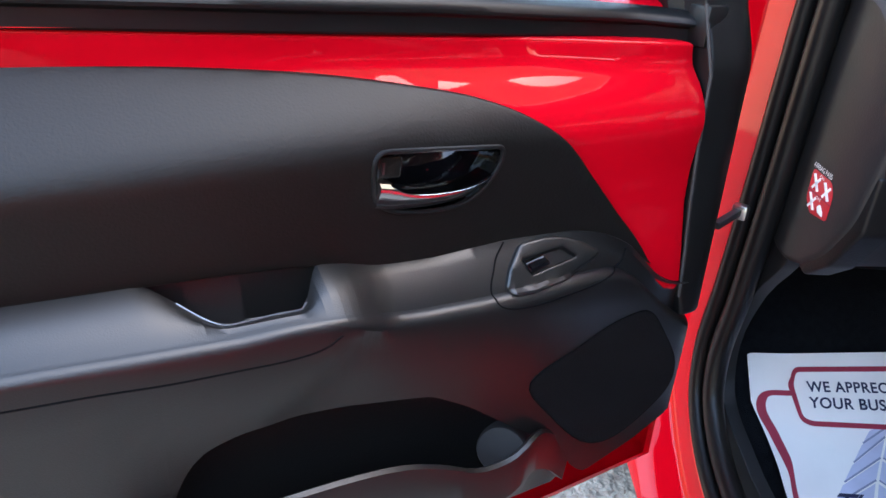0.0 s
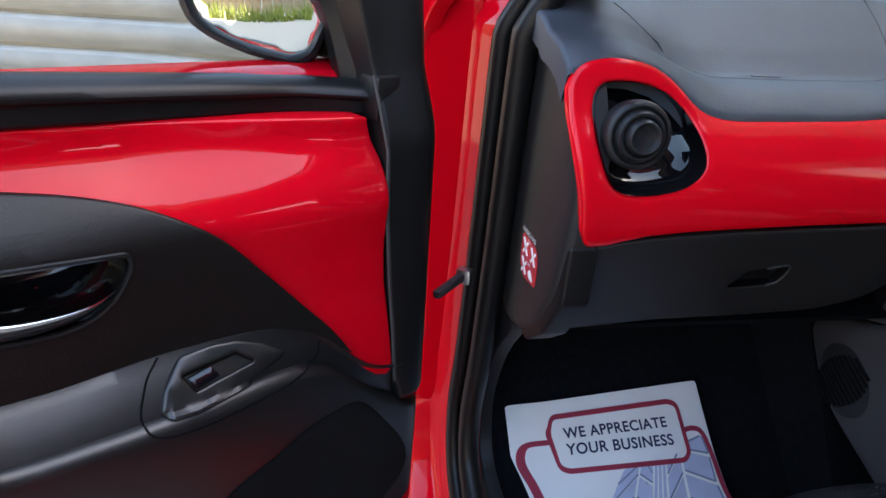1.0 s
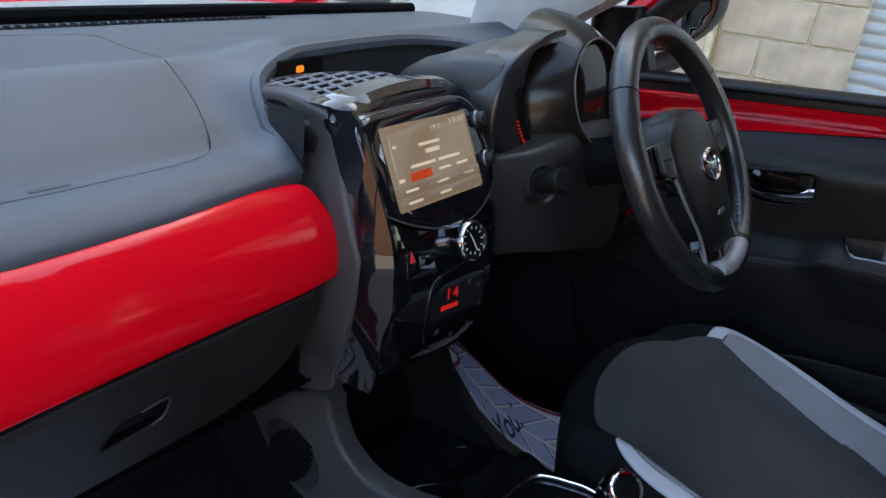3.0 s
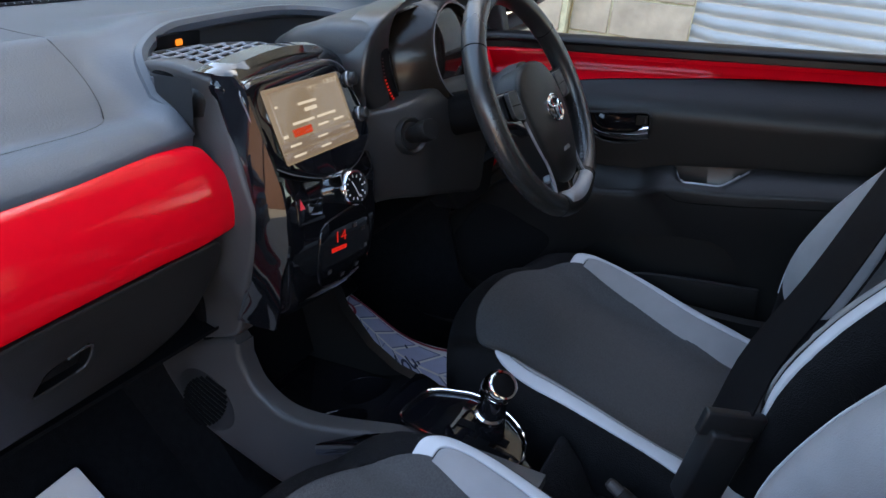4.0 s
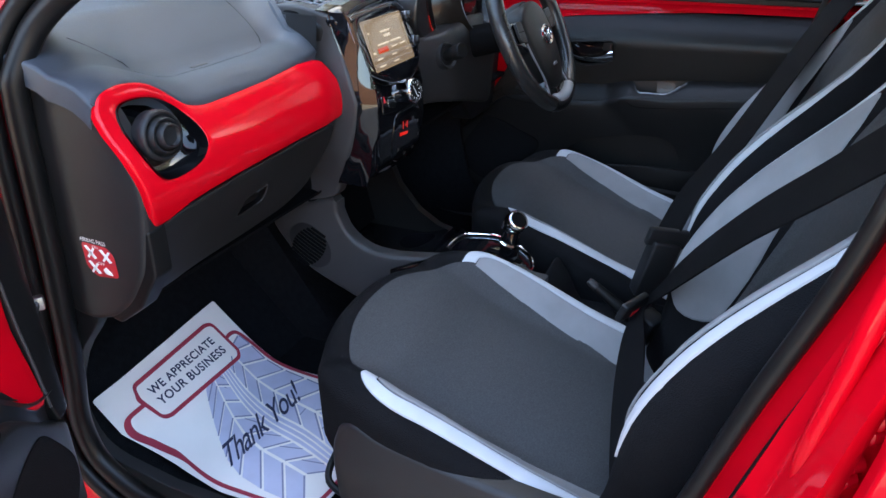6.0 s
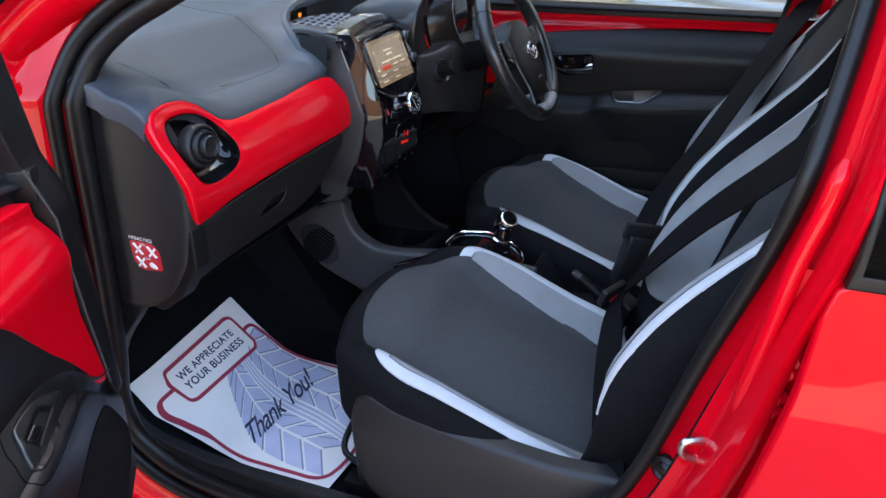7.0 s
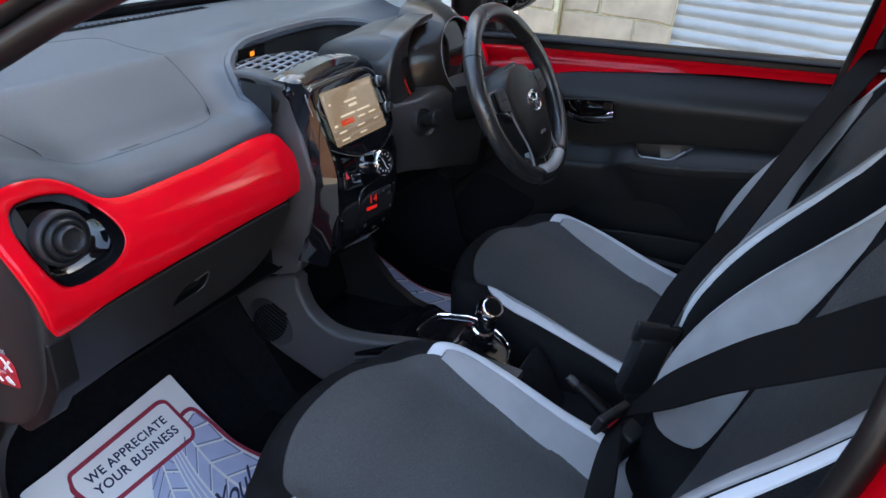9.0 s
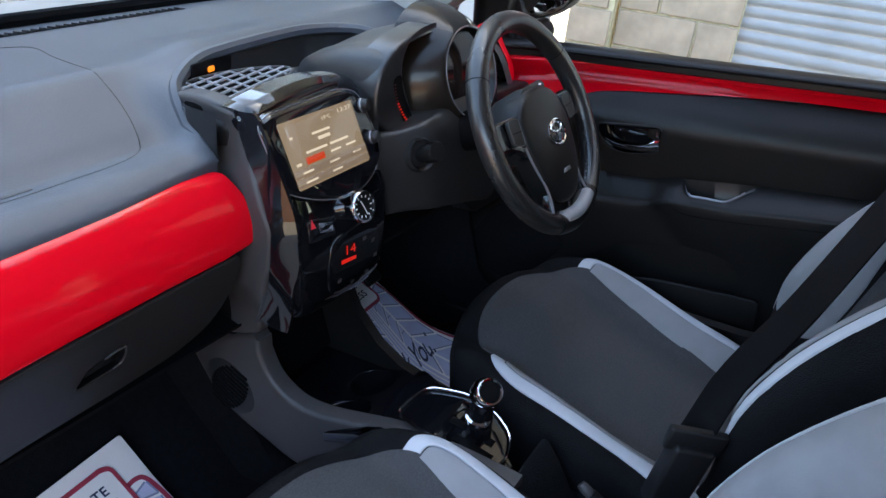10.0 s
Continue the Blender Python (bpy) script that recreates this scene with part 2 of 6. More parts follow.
def tube(path, r, n=10, closed=False, flat=1.0, up=None, cap=True):
    """A round (or flattened) bar along a path; r: one radius or one a point."""
    P = [Vector(p) for p in path]
    m = len(P)
    rs = [r] * m if isinstance(r, (int, float)) else list(r)
    rows, side = [], None
    for i, p in enumerate(P):
        a, b = (P[i - 1], P[(i + 1) % m]) if closed else (P[max(0, i - 1)], P[min(m - 1, i + 1)])
        t = (b - a).normalized()
        if up is not None:
            side = t.cross(Vector(up)).normalized()
        elif side is None:
            side = t.cross(Vector((0, 0, 1)) if abs(t.z) < 0.9 else Vector((1, 0, 0))).normalized()
        else:
            side = (side - t * side.dot(t)).normalized()
        nor = side.cross(t)
        rows.append([p + rs[i] * (side * math.cos(2 * math.pi * k / n) + nor * flat * math.sin(2 * math.pi * k / n)) for k in range(n)])
    if closed:
        rows.append(rows[0])
    bm = loft(rows, closed=True, cap=cap and not closed)
    if closed:
        bmesh.ops.remove_doubles(bm, verts=bm.verts, dist=1e-6)
    bmesh.ops.recalc_face_normals(bm, faces=bm.faces)
    return bm


def frame_of(axis, up=(0, 0, 1)):
    z = Vector(axis).normalized()
    x = Vector(up).cross(z).normalized()
    y = z.cross(x)
    return Matrix((x, y, z)).transposed()


def lathe(profile, centre, axis, n=32, up=(0, 0, 1), squash=1.0):
    """Turns a profile of (radius, height along axis)."""
    M = frame_of(axis, up)
    c = Vector(centre)
    rows = [[c + M @ Vector((r * math.cos(2 * math.pi * k / n), squash * r * math.sin(2 * math.pi * k / n), h)) for k in range(n)] for r, h in profile]
    bm = loft(rows, closed=True)
    bmesh.ops.remove_doubles(bm, verts=bm.verts, dist=1e-6)
    bmesh.ops.recalc_face_normals(bm, faces=bm.faces)
    return bm


def box(size, m=None, bevel=0.003, seg=2):
    bm = bmesh.new()
    bmesh.ops.create_cube(bm, size=1)
    bmesh.ops.scale(bm, vec=size, verts=bm.verts)
    if bevel:
        bmesh.ops.bevel(bm, geom=bm.edges[:], offset=bevel, segments=seg, affect='EDGES', profile=0.5)
    if m is not None:
        bmesh.ops.transform(bm, matrix=m, verts=bm.verts)
    return bm


def thing(name, at, label, category, group="", kind=""):
    ob = new(name)
    ob.location = at
    ob.empty_display_size = 0.05
    return tagged(ob, label, category, group, kind)


def part(name, bm, mat, parent=None, label="", smooth=True, sharp=40):
    me = bpy.data.meshes.new(name)
    bm.normal_update()
    for e in bm.edges:
        if len(e.link_faces) == 2 and e.calc_face_angle(0) > radians(sharp):
            e.smooth = False
    for f in bm.faces:
        f.smooth = smooth
    bm.to_mesh(me)
    bm.free()
    me.materials.append(mat)
    ob = new(name, me)
    if parent is not None:
        ob.parent = parent
        if parent.type == 'EMPTY':
            ob.matrix_parent_inverse = Matrix.Translation(parent.location).inverted()
    if label:
        ob["label"] = label
    if mat in (GLASS, TINT):
        ob.visible_shadow = False
    return ob


def under(ob, parent):
    ob.parent = parent
    ob.matrix_parent_inverse = Matrix.Translation(parent.location).inverted()
    return ob


def lettering(body, S, shear=0.0, spacing=1.0, bold=0.0):
    """Letters laid on S(u, v), where u and v go from 0 to 1 over the line of text."""
    cu = bpy.data.curves.new("letters", 'FONT')
    cu.body, cu.shear, cu.space_character, cu.offset = body, shear, spacing, bold
    ob = bpy.data.objects.new("letters", cu)
    me = bpy.data.meshes.new_from_object(ob)
    bm = bmesh.new()
    bm.from_mesh(me)
    bpy.data.objects.remove(ob)
    bpy.data.curves.remove(cu)
    bpy.data.meshes.remove(me)
    xs, ys = [v.co.x for v in bm.verts], [v.co.y for v in bm.verts]
    x0, x1, y0, y1 = min(xs), max(xs), min(ys), max(ys)
    for v in bm.verts:
        v.co = S((v.co.x - x0) / (x1 - x0), (v.co.y - y0) / (y1 - y0))
    bm.normal_update()
    return bm


def patch(quad):
    """Bilinear u, v over four corners: lower left, lower right, upper right, upper left."""
    A, B, C, D = (np.array(q, float) for q in quad)
    return lambda u, v: tuple(float(c) for c in (1 - u) * (1 - v) * A + u * (1 - v) * B + u * v * C + (1 - u) * v * D)


def sheet(outline, S, step=0.02, lift=0.0, flip=False, holes=()):
    """A thin printed or sewn layer."""
    return panel(outline, lambda a, b, w: S(a, b, w + lift), holes, step=step, depth=0.0006, r=0.0003, flip=flip)


def ribbon(path, S, half, lift, flip=False):
    """A flat line of constant width on a surface."""
    p = np.array(path, float)
    d = np.gradient(p, axis=0)
    d /= np.maximum(1e-9, np.linalg.norm(d, axis=1))[:, None]
    n = np.stack([-d[:, 1], d[:, 0]], 1) * half
    rows = [[S(float(q[0]), float(q[1]), lift) for q in side] for side in (p + n, p - n)]
    return loft(rows, flip=flip)


def solo(name, bm, mat, label, category, group="", kind="", smooth=True):
    return tagged(part(name, bm, mat, smooth=smooth), label, category, group, kind)


def merge(*bms):
    out = bmesh.new()
    for b in bms:
        me = bpy.data.meshes.new("join")
        b.to_mesh(me)
        b.free()
        out.from_mesh(me)
        bpy.data.meshes.remove(me)
    return out


# car plan: x to its right, y ahead, z up
XC = 1.055
SEAT_P, SEAT_D = 0.742, 1.365


# ---------------------------------------------------------------- yard
def ground():
    bm = bmesh.new()
    n = 60
    xs = [math.copysign(abs(k / n)**3, k) * 400 for k in range(-n, n + 1)]
    g = [[bm.verts.new((x, y, 0.012 * noise.noise((x * 1.5, y * 1.5, 0)))) for x in xs] for y in xs]
    for A, B in zip(g, g[1:]):
        for i in range(len(A) - 1):
            bm.faces.new((A[i], A[i + 1], B[i + 1], B[i]))
    solo("ground", bm, GROUND, "pale gritty concrete yard ground", "ground", kind="structure")


def shutter_wall(name, origin, along, length, height, mat, pitch, label):
    """A roller shutter of rolled slats, standing on the ground."""
    o, a = Vector(origin), Vector(along).normalized()
    nrm = Vector((a.y, -a.x, 0))
    t = thing(name, o, label, "roller shutter")
    prof = []
    for k in range(9):
        q = k / 8
        prof.append((q * pitch, (0.012 if pitch < 0.1 else 0.04) * math.sin(math.pi * min(1, q * 1.15)) if q < 0.87 else (-0.006 if pitch < 0.1 else -0.05)))
    me = None
    for k in range(int(height / pitch)):
        if me is None:
            rows = [[o + nrm * d + Vector((0, 0, z)), o + a * length + nrm * d + Vector((0, 0, z))] for z, d in prof]
            ob = part("slat", loft(rows), mat, t)
            me = ob.data
        else:
            ob = new("slat", me)
            ob.parent = t
            ob.matrix_parent_inverse = Matrix.Translation(o).inverted()
            ob.location.z = k * pitch
    return t


def block_wall(name, origin, along, length, height, label):
    o, a = Vector(origin), Vector(along).normalized()
    nrm = Vector((a.y, -a.x, 0))
    ang = math.atan2(a.y, a.x)
    M = Matrix.Translation(o + a * length / 2 + Vector((0, 0, height / 2)) - nrm * 0.1) @ Matrix.Rotation(ang, 4, 'Z')
    w = solo(name, box((length, 0.19, height), M, 0.0), MORTAR, label, "wall", kind="structure")
    bw, bh = 0.44, 0.205
    me = None
    for r in range(int(height / bh)):
        x = -(r % 2) * bw / 2
        while x < length - 0.01:
            x0, x1 = max(x, 0), min(x + bw, length)
            if x1 - x0 > 0.05:
                full = x1 - x0 > bw - 0.01
                M = Matrix.Translation(o + a * (x0 + x1) / 2 + Vector((0, 0, (r + 0.5) * bh)) - nrm * 0.05) @ Matrix.Rotation(ang, 4, 'Z')
                if full and me:
                    ob = new("block", me)
                else:
                    ob = part("block", box((x1 - x0 - 0.012, 0.12, bh - 0.012), None, 0.004, 1), BLOCK)
                    if full:
                        me = ob.data
                ob.matrix_world = M
                ob.parent = w
            x += bw
    return w


# ---------------------------------------------------------------- car body
OPENING = [(-0.110, 1.18), (-0.115, 1.27), (-0.04, 1.34), (0.12, 1.345), (0.30, 1.31), (0.44, 1.262), (0.56, 1.215), (0.66, 1.176), (0.73, 1.142),
           (0.80, 1.105), (0.845, 1.065), (0.865, 1.02), (0.876, 0.96), (0.885, 0.87), (0.90, 0.72), (0.922, 0.56), (0.942, 0.45), (0.925, 0.38), (0.87, 0.335),
           (0.78, 0.31), (0.5, 0.30), (0.25, 0.31), (0.16, 0.36), (0.12, 0.44), (0.053, 0.562), (-0.017, 0.784), (-0.068, 0.942), (-0.096, 1.078)]


def opening_loop(out, n=6):
    lp = curve(OPENING, n, True)
    if area2(lp) < 0:
        lp = lp[::-1]
    k = np.array([1 - (0.57 + 0.15 * smoothstep((z - 0.72) / 0.2)) * smoothstep((0.30 - y) / 0.2) * (out > 0.03) for y, z in lp])
    return np.array(lp) + (offset(lp, out) - np.array(lp)) * k[:, None]


def tumble(z):
    """How far the body side leans inwards above the belt line."""
    return 0.5 * max(0.0, z - 1.0)


def side_rows(mirror=False):
    rows = []
    for out, x, deep, far in ((-0.004, 0.445, 0, 0), (0.012, 0.432, 0, 0), (0.022, 0.418, 0, 0), (0.045, 0.404, 0, 0), (0.066, 0.398, 0, 0), (0.079, 0.392, 0.0, 0), (0.084, 0.386, 0.010, 0), (0.092, 0.362, 0.058, 0), (0.105, 0.350, 0.070, 0.02), (0.118, 0.338, 0.060, 0.035), (0.150, 0.346, 0.006, 0.005), (0.165, 0.352, 0, 0)):
        row = []
        for y, z in opening_loop(out):
            k = smoothstep((y - 0.86) / 0.06) * smoothstep((z - 0.40) / 0.12) * smoothstep((1.06 - z) / 0.06)
            xx = x + tumble(z) + k * deep
            row.append((2 * XC - xx if mirror else xx, y + k * far, z))
        rows.append(row)
    return rows


def car_body():
    car = thing("car", (XC, 0.3, 0.0), "small red hatchback with its passenger door open", "car")
    for mir in (False, True):
        bm = loft(side_rows(mir), closed=True, flip=mir)
        part("door_frame", bm, RED, car)
        lp = [((2 * XC - x if mir else x) , y, z) for x, y, z in [(0.428 + tumble(z), y, z) for y, z in opening_loop(-0.006)]]
        part("door_seal", tube(lp, [float(0.016 - 0.006 * smoothstep((0.30 - q[1]) / 0.2)) for q in lp], 10, True, 1.0), RUBBER, car, "black rubber door seal")
        lp = [((2 * XC - x if mir else x), y, z) for x, y, z in [(0.412 + tumble(z), y, z) for y, z in opening_loop(0.022)]]
        part("outer_seal", tube(lp, [float(0.0125 - 0.009 * smoothstep((0.30 - q[1]) / 0.2)) for q in lp], 10, True, 1.0), RUBBER, car, "black rubber outer seal")
    # outer skin round the openings: front wing, sill, roof rail
    def skin(pts, mir, name, mat=RED, lab=""):
        def S(a, b, w):
            x = 0.338 - 0.02 * math.sin(max(0, min(1, (b - 0.3) / 0.7)) * math.pi) + tumble(b) - w
            if name == "rear_door":
                x += 0.020 * smoothstep((b - 0.80) / 0.14) - 0.012 * smoothstep((b - 0.60) / 0.10)
            x += 0.10 * max(0.0, a - 1.15)**2 - 0.055 * smoothstep((a - 1.0) / 0.22)
            return (2 * XC - x if mir else x, a, b)
        part(name, panel(pts, S, step=0.06, depth=0.02, r=0.004, flip=not mir), mat, car, lab)
    for mir in (False, True):
        skin([(1.06, 0.25), (1.062, 0.45), (1.035, 0.60), (1.013, 0.75), (1.0, 0.90), (0.985, 0.98), (0.95, 1.04), (1.04, 1.02), (1.12, 0.97), (1.5, 0.90), (1.9, 0.80), (1.95, 0.6),
              (1.74, 0.62), (1.56, 0.66), (1.36, 0.58), (1.25, 0.40), (1.2, 0.25)], mir, "front_wing")
        skin([(1.06, 0.19), (1.06, 0.26), (0.9, 0.22), (0.78, 0.195), (0.25, 0.195), (0.09, 0.25), (-0.02, 0.23), (-0.75, 0.23), (-0.75, 0.19)], mir, "sill_panel")
        rear = [(-0.107, 0.930), (-0.099, 0.90), (-0.091, 0.83), (-0.078, 0.761), (-0.062, 0.68), (-0.024, 0.56), (0.02, 0.44), (0.05, 0.30), (0.04, 0.25), (-0.55, 0.25), (-0.62, 0.45), (-0.75, 0.60), (-0.80, 0.90), (-0.79, 0.925), (-0.12, 0.938)]
        skin(rear, mir, "rear_door", RED, "glossy red closed rear door")
        skin([(-0.79, 0.943), (-0.122, 0.948), (-0.138, 1.14), (-0.182, 1.24), (-0.75, 1.22)], mir, "rear_window", TINT, "dark rear door glass")
        skin([(-0.112, 0.935), (-0.120, 0.997), (-0.127, 1.056), (-0.135, 1.14), (-0.175, 1.26), (-0.75, 1.24), (-0.75, 1.222), (-0.182, 1.238), (-0.140, 1.14), (-0.124, 0.950), (-0.79, 0.945), (-0.79, 0.934)], mir, "window_surround", RUBBER, "black rear window surround")
        skin([(-0.80, 0.20), (-0.80, 1.25), (-1.3, 1.2), (-1.5, 0.8), (-1.5, 0.3), (-1.45, 0.3), (-1.25, 0.6), (-0.95, 0.6), (-0.82, 0.35)], mir, "rear_wing")
        # front pillar and roof rail
        rows = []
        for y, z in curve([(1.02, 1.0), (0.955, 1.085), (0.87, 1.15), (0.77, 1.20), (0.66, 1.245), (0.5, 1.305), (0.3, 1.365), (0.1, 1.40), (-0.3, 1.42), (-0.9, 1.39), (-1.3, 1.30)], 5):
            x = 0.36 + tumble(z)
            ring = [(x - 0.005, y, z - 0.035), (x - 0.012, y, z), (x + 0.01, y, z + 0.022), (x + 0.06, y, z + 0.028), (x + 0.085, y, z + 0.01), (x + 0.075, y, z - 0.03), (x + 0.04, y, z - 0.05)]
            rows.append([(2 * XC - q[0] if mir else q[0], *q[1:]) for q in curve(ring, 3, True)])
        part("roof_rail", loft(rows, True, True, flip=not mir), RED, car)
        rows = []
        for y, z in curve([(0.96, 0.99), (0.92, 1.055), (0.865, 1.11), (0.77, 1.16), (0.66, 1.208), (0.5, 1.27), (0.34, 1.32)], 5):
            x = 0.452 + tumble(z)
            ring = [(x - 0.005, y, z - 0.03), (x, y, z + 0.02), (x + 0.032, y, z + 0.025), (x + 0.040, y, z - 0.01), (x + 0.022, y, z - 0.035)] if not mir else [(x - 0.02, y - 0.055, z - 0.045), (x - 0.02, y + 0.04, z + 0.03), (x + 0.05, y + 0.075, z + 0.045), (x + 0.062, y + 0.01, z - 0.005), (x + 0.05, y - 0.055, z - 0.05)]
            rows.append([(2 * XC - q[0] if mir else q[0], *q[1:]) for q in curve(ring, 3, True)])
        part("pillar_trim", loft(rows, True, True, flip=not mir), HEADLINER if mir else BEIGE, car, "pale grey inner pillar trim")
    # roof, bonnet, windscreen, scuttle
    def across(yz, half, bow, name, mat, lab="", th=0.03):
        top, low = [], []
        for (y, z), h in zip(curve(yz, 5), np.interp(np.linspace(0, 1, 5 * (len(yz) - 1) + 1), np.linspace(0, 1, len(half)), half)):
            top.append([(XC + h * s, y + 0.10 * bow * 4 * (1 - s * s), z + bow * (1 - s * s)) for s in np.linspace(-1, 1, 25)])
            low.append([(x, yy, zz - th) for x, yy, zz in top[-1]])
        rows = [a + b[::-1] for a, b in zip(top, low)]
        part(name, loft(rows, True, True), mat, car, lab)
    across([(0.36, 1.36), (0.1, 1.40), (-0.5, 1.42), (-1.3, 1.32)], (0.54, 0.55, 0.55, 0.52), 0.03, "roof", RED)
    across([(0.36, 1.32), (0.1, 1.36), (-0.5, 1.38), (-1.3, 1.28)], (0.53, 0.54, 0.54, 0.52), 0.03, "headlining", HEADLINER, "pale grey roof lining", 0.01)
    across([(1.32, 1.075), (1.0, 1.17), (0.38, 1.355)], (0.64, 0.60, 0.54), 0.03, "windscreen", GLASS, "clear windscreen", 0.005)
    across([(1.34, 0.935), (1.5, 0.905), (1.8, 0.82), (1.98, 0.72), (2.02, 0.5)], (0.68, 0.68, 0.66, 0.64), 0.03, "bonnet", RED, "glossy red bonnet")
    across([(1.22, 1.055), (1.34, 1.05)], (0.64, 0.66), 0.012, "scuttle", DARK, "black plastic scuttle below the windscreen")
    part("screen_foot", tube([(x, 1.205 + 0.03 * (1 - ((x - XC) / 0.6)**2), 1.080 + 0.004 * (1 - ((x - XC) / 0.6)**2)) for x in np.linspace(0.46, 1.65, 24)], 0.012, 8), VOID, car, "black band at the foot of the windscreen")
    across([(-1.3, 1.3), (-1.48, 0.9), (-1.52, 0.3)], (0.56, 0.62, 0.64), 0.02, "tailgate", RED)
    # inner floor and tunnel
    def floor_s(a, b, w):
        if a < 1.0:
            return (a, b, 0.270 + min(0.45, 1.07 * max(0, b - 0.900 - 0.04 * (a - 0.47))) + w)
        foot = 0.845 + 0.15 * max(-0.05, min(1.15, (a - 1.218) / 0.381))
        return (a, b, 0.270 + min(0.45, 1.52 * max(0, b - foot)) + w)
    part("floor_pan", panel([(0.44, -1.2), (1.67, -1.2), (1.67, 1.25), (0.44, 1.25)], floor_s, step=0.03), CARPET, car, "black footwell carpet")
    for mir in (False, True):
        def S(a, b, w):
            x = 0.452 - w
            return (2 * XC - x if mir else x, a, b)
        part("kick_trim", panel(curve([(0.86, 0.66), (0.93, 0.56), (0.97, 0.45), (0.95, 0.38), (0.90, 0.355), (0.5, 0.345), (0.2, 0.35), (0.15, 0.27), (0.5, 0.25), (1.0, 0.25), (1.15, 0.35), (1.15, 0.66)], 4, True), S, step=0.03, depth=0.02, flip=not mir), DARK, car)
        for wy in (1.42, -0.92):
            part("wheel", lathe([(0.0, 0.0), (0.19, 0.0), (0.2, -0.02), (0.275, -0.02), (0.285, -0.04), (0.285, -0.16), (0.27, -0.18), (0, -0.18)], (2 * XC - 0.33 if mir else 0.33, wy, 0.285), (1 if mir else -1, 0, 0)), RUBBER, car)
    return car


# ---------------------------------------------------------------- doors
HINGE = Vector((0.33, 0.85, 0.0))
SWING = radians(31)


def door_base(v):
    """Depth of the inner panel at a height."""
    return 0.022 + 0.11 * (max(0.76, min(0.85, v)) - 0.76) - 0.066 * smoothstep((v - 0.848) / 0.105)


ARM_U = [-0.02, 0.0, 0.04, 0.08, 0.113, 0.14, 0.165, 0.20, 0.234, 0.328, 0.398, 0.455, 0.470, 0.490, 0.537, 0.61, 0.66, 0.74, 0.95]
ARM_TOP = [0.650, 0.651, 0.655, 0.660, 0.669, 0.694, 0.722, 0.739, 0.746, 0.747, 0.744, 0.747, 0.7505, 0.757, 0.763, 0.769, 0.772, 0.776, 0.785]
EDGE_U = [-0.02, 0.05, 0.10, 0.14, 0.17, 0.20, 0.24, 0.30, 0.36, 0.428, 0.455, 0.472, 0.490, 0.51, 0.56, 0.60, 0.675, 0.737, 0.95]
EDGE_V = [0.560, 0.590, 0.625, 0.662, 0.686, 0.695, 0.697, 0.696, 0.697, 0.701, 0.704, 0.710, 0.720, 0.727, 0.730, 0.729, 0.735, 0.741, 0.758]
EDGE_W = [0.046, 0.050, 0.054, 0.056, 0.057, 0.058, 0.060, 0.063, 0.063, 0.063, 0.063, 0.067, 0.074, 0.077, 0.077, 0.077, 0.077, 0.077, 0.077]
FOOT_U = [-0.02, 0.0, 0.008, 0.016, 0.05, 0.10, 0.18, 0.205, 0.23, 0.266, 0.309, 0.363, 0.411, 0.448, 0.503, 0.554, 0.60, 0.631, 0.648, 0.665, 0.685, 0.71, 0.95]
FOOT_V = [0.60, 0.575, 0.53, 0.482, 0.452, 0.428, 0.404, 0.425, 0.475, 0.494, 0.526, 0.571, 0.604, 0.613, 0.622, 0.628, 0.630, 0.618, 0.594, 0.55, 0.45, 0.37, 0.37]


def door_bump(u, v):
    """The inner panel stands out towards the hinges."""
    return smoothstep((0.33 - u) / 0.25) * lerp([0.66, 0.70, 0.80, 0.86, 0.94], [0.033, 0.030, 0.023, 0.028, 0.048], v)


def arm_profile(u):
    """Cross-section of the lower door card at a place along the door: (w, v) from the top line down to its foot."""
    vt, ve, we, vb = (0.25 * (lerp(a, b, u - d) + 2 * lerp(a, b, u) + lerp(a, b, u + d)) for a, b, d in ((ARM_U, ARM_TOP, 0.014), (EDGE_U, EDGE_V, 0.012), (EDGE_U, EDGE_W, 0.008), (FOOT_U, FOOT_V, 0.008)))
    w0 = 0.019 + door_bump(u, 0.7)
    lip = smoothstep((u - 0.512) / 0.03) * smoothstep((0.668 - u) / 0.07)
    sw, sv = w0 + 0.032 * lip, vt + (ve + 0.007 - vt) * 0.98 * lip
    we -= 14 * max(0, 0.065 - u)**2
    sw -= 14 * max(0, 0.065 - u)**2
    r = min(0.013, 0.3 * (vt - ve))
    pts = [(sw, sv), (sw + 0.004, sv - 0.001), (sw + 0.35 * (we - r - sw), sv + 0.30 * (ve + r - sv)), (sw + 0.7 * (we - r - sw), sv + 0.62 * (ve + r - sv))]
    for q in (0, 22, 45, 68, 90):
        q = radians(q)
        pts.append((we - r + r * math.sin(q), ve - r * 0.4 + r * math.cos(q)))
    z0 = ve - r * 0.4
    for q in (0.12, 0.3, 0.5, 0.7, 0.88, 1.0):
        z = z0 + (vb - z0) * q
        wz = lerp(EDGE_U, EDGE_W, u - 0.85 * max(0, 0.728 - z) * smoothstep((u - 0.40) / 0.06))
        wz -= 14 * max(0, 0.065 - u)**2
        pts.append((wz - (wz - 0.040 if wz > 0.045 else 0.004) * smoothstep((z0 - z) / 0.16), z))
    return pts


def arm_w(u, v):
    p = arm_profile(u)
    vs = [q[1] for q in p][::-1]
    return lerp(vs, [q[0] for q in p][::-1], v)


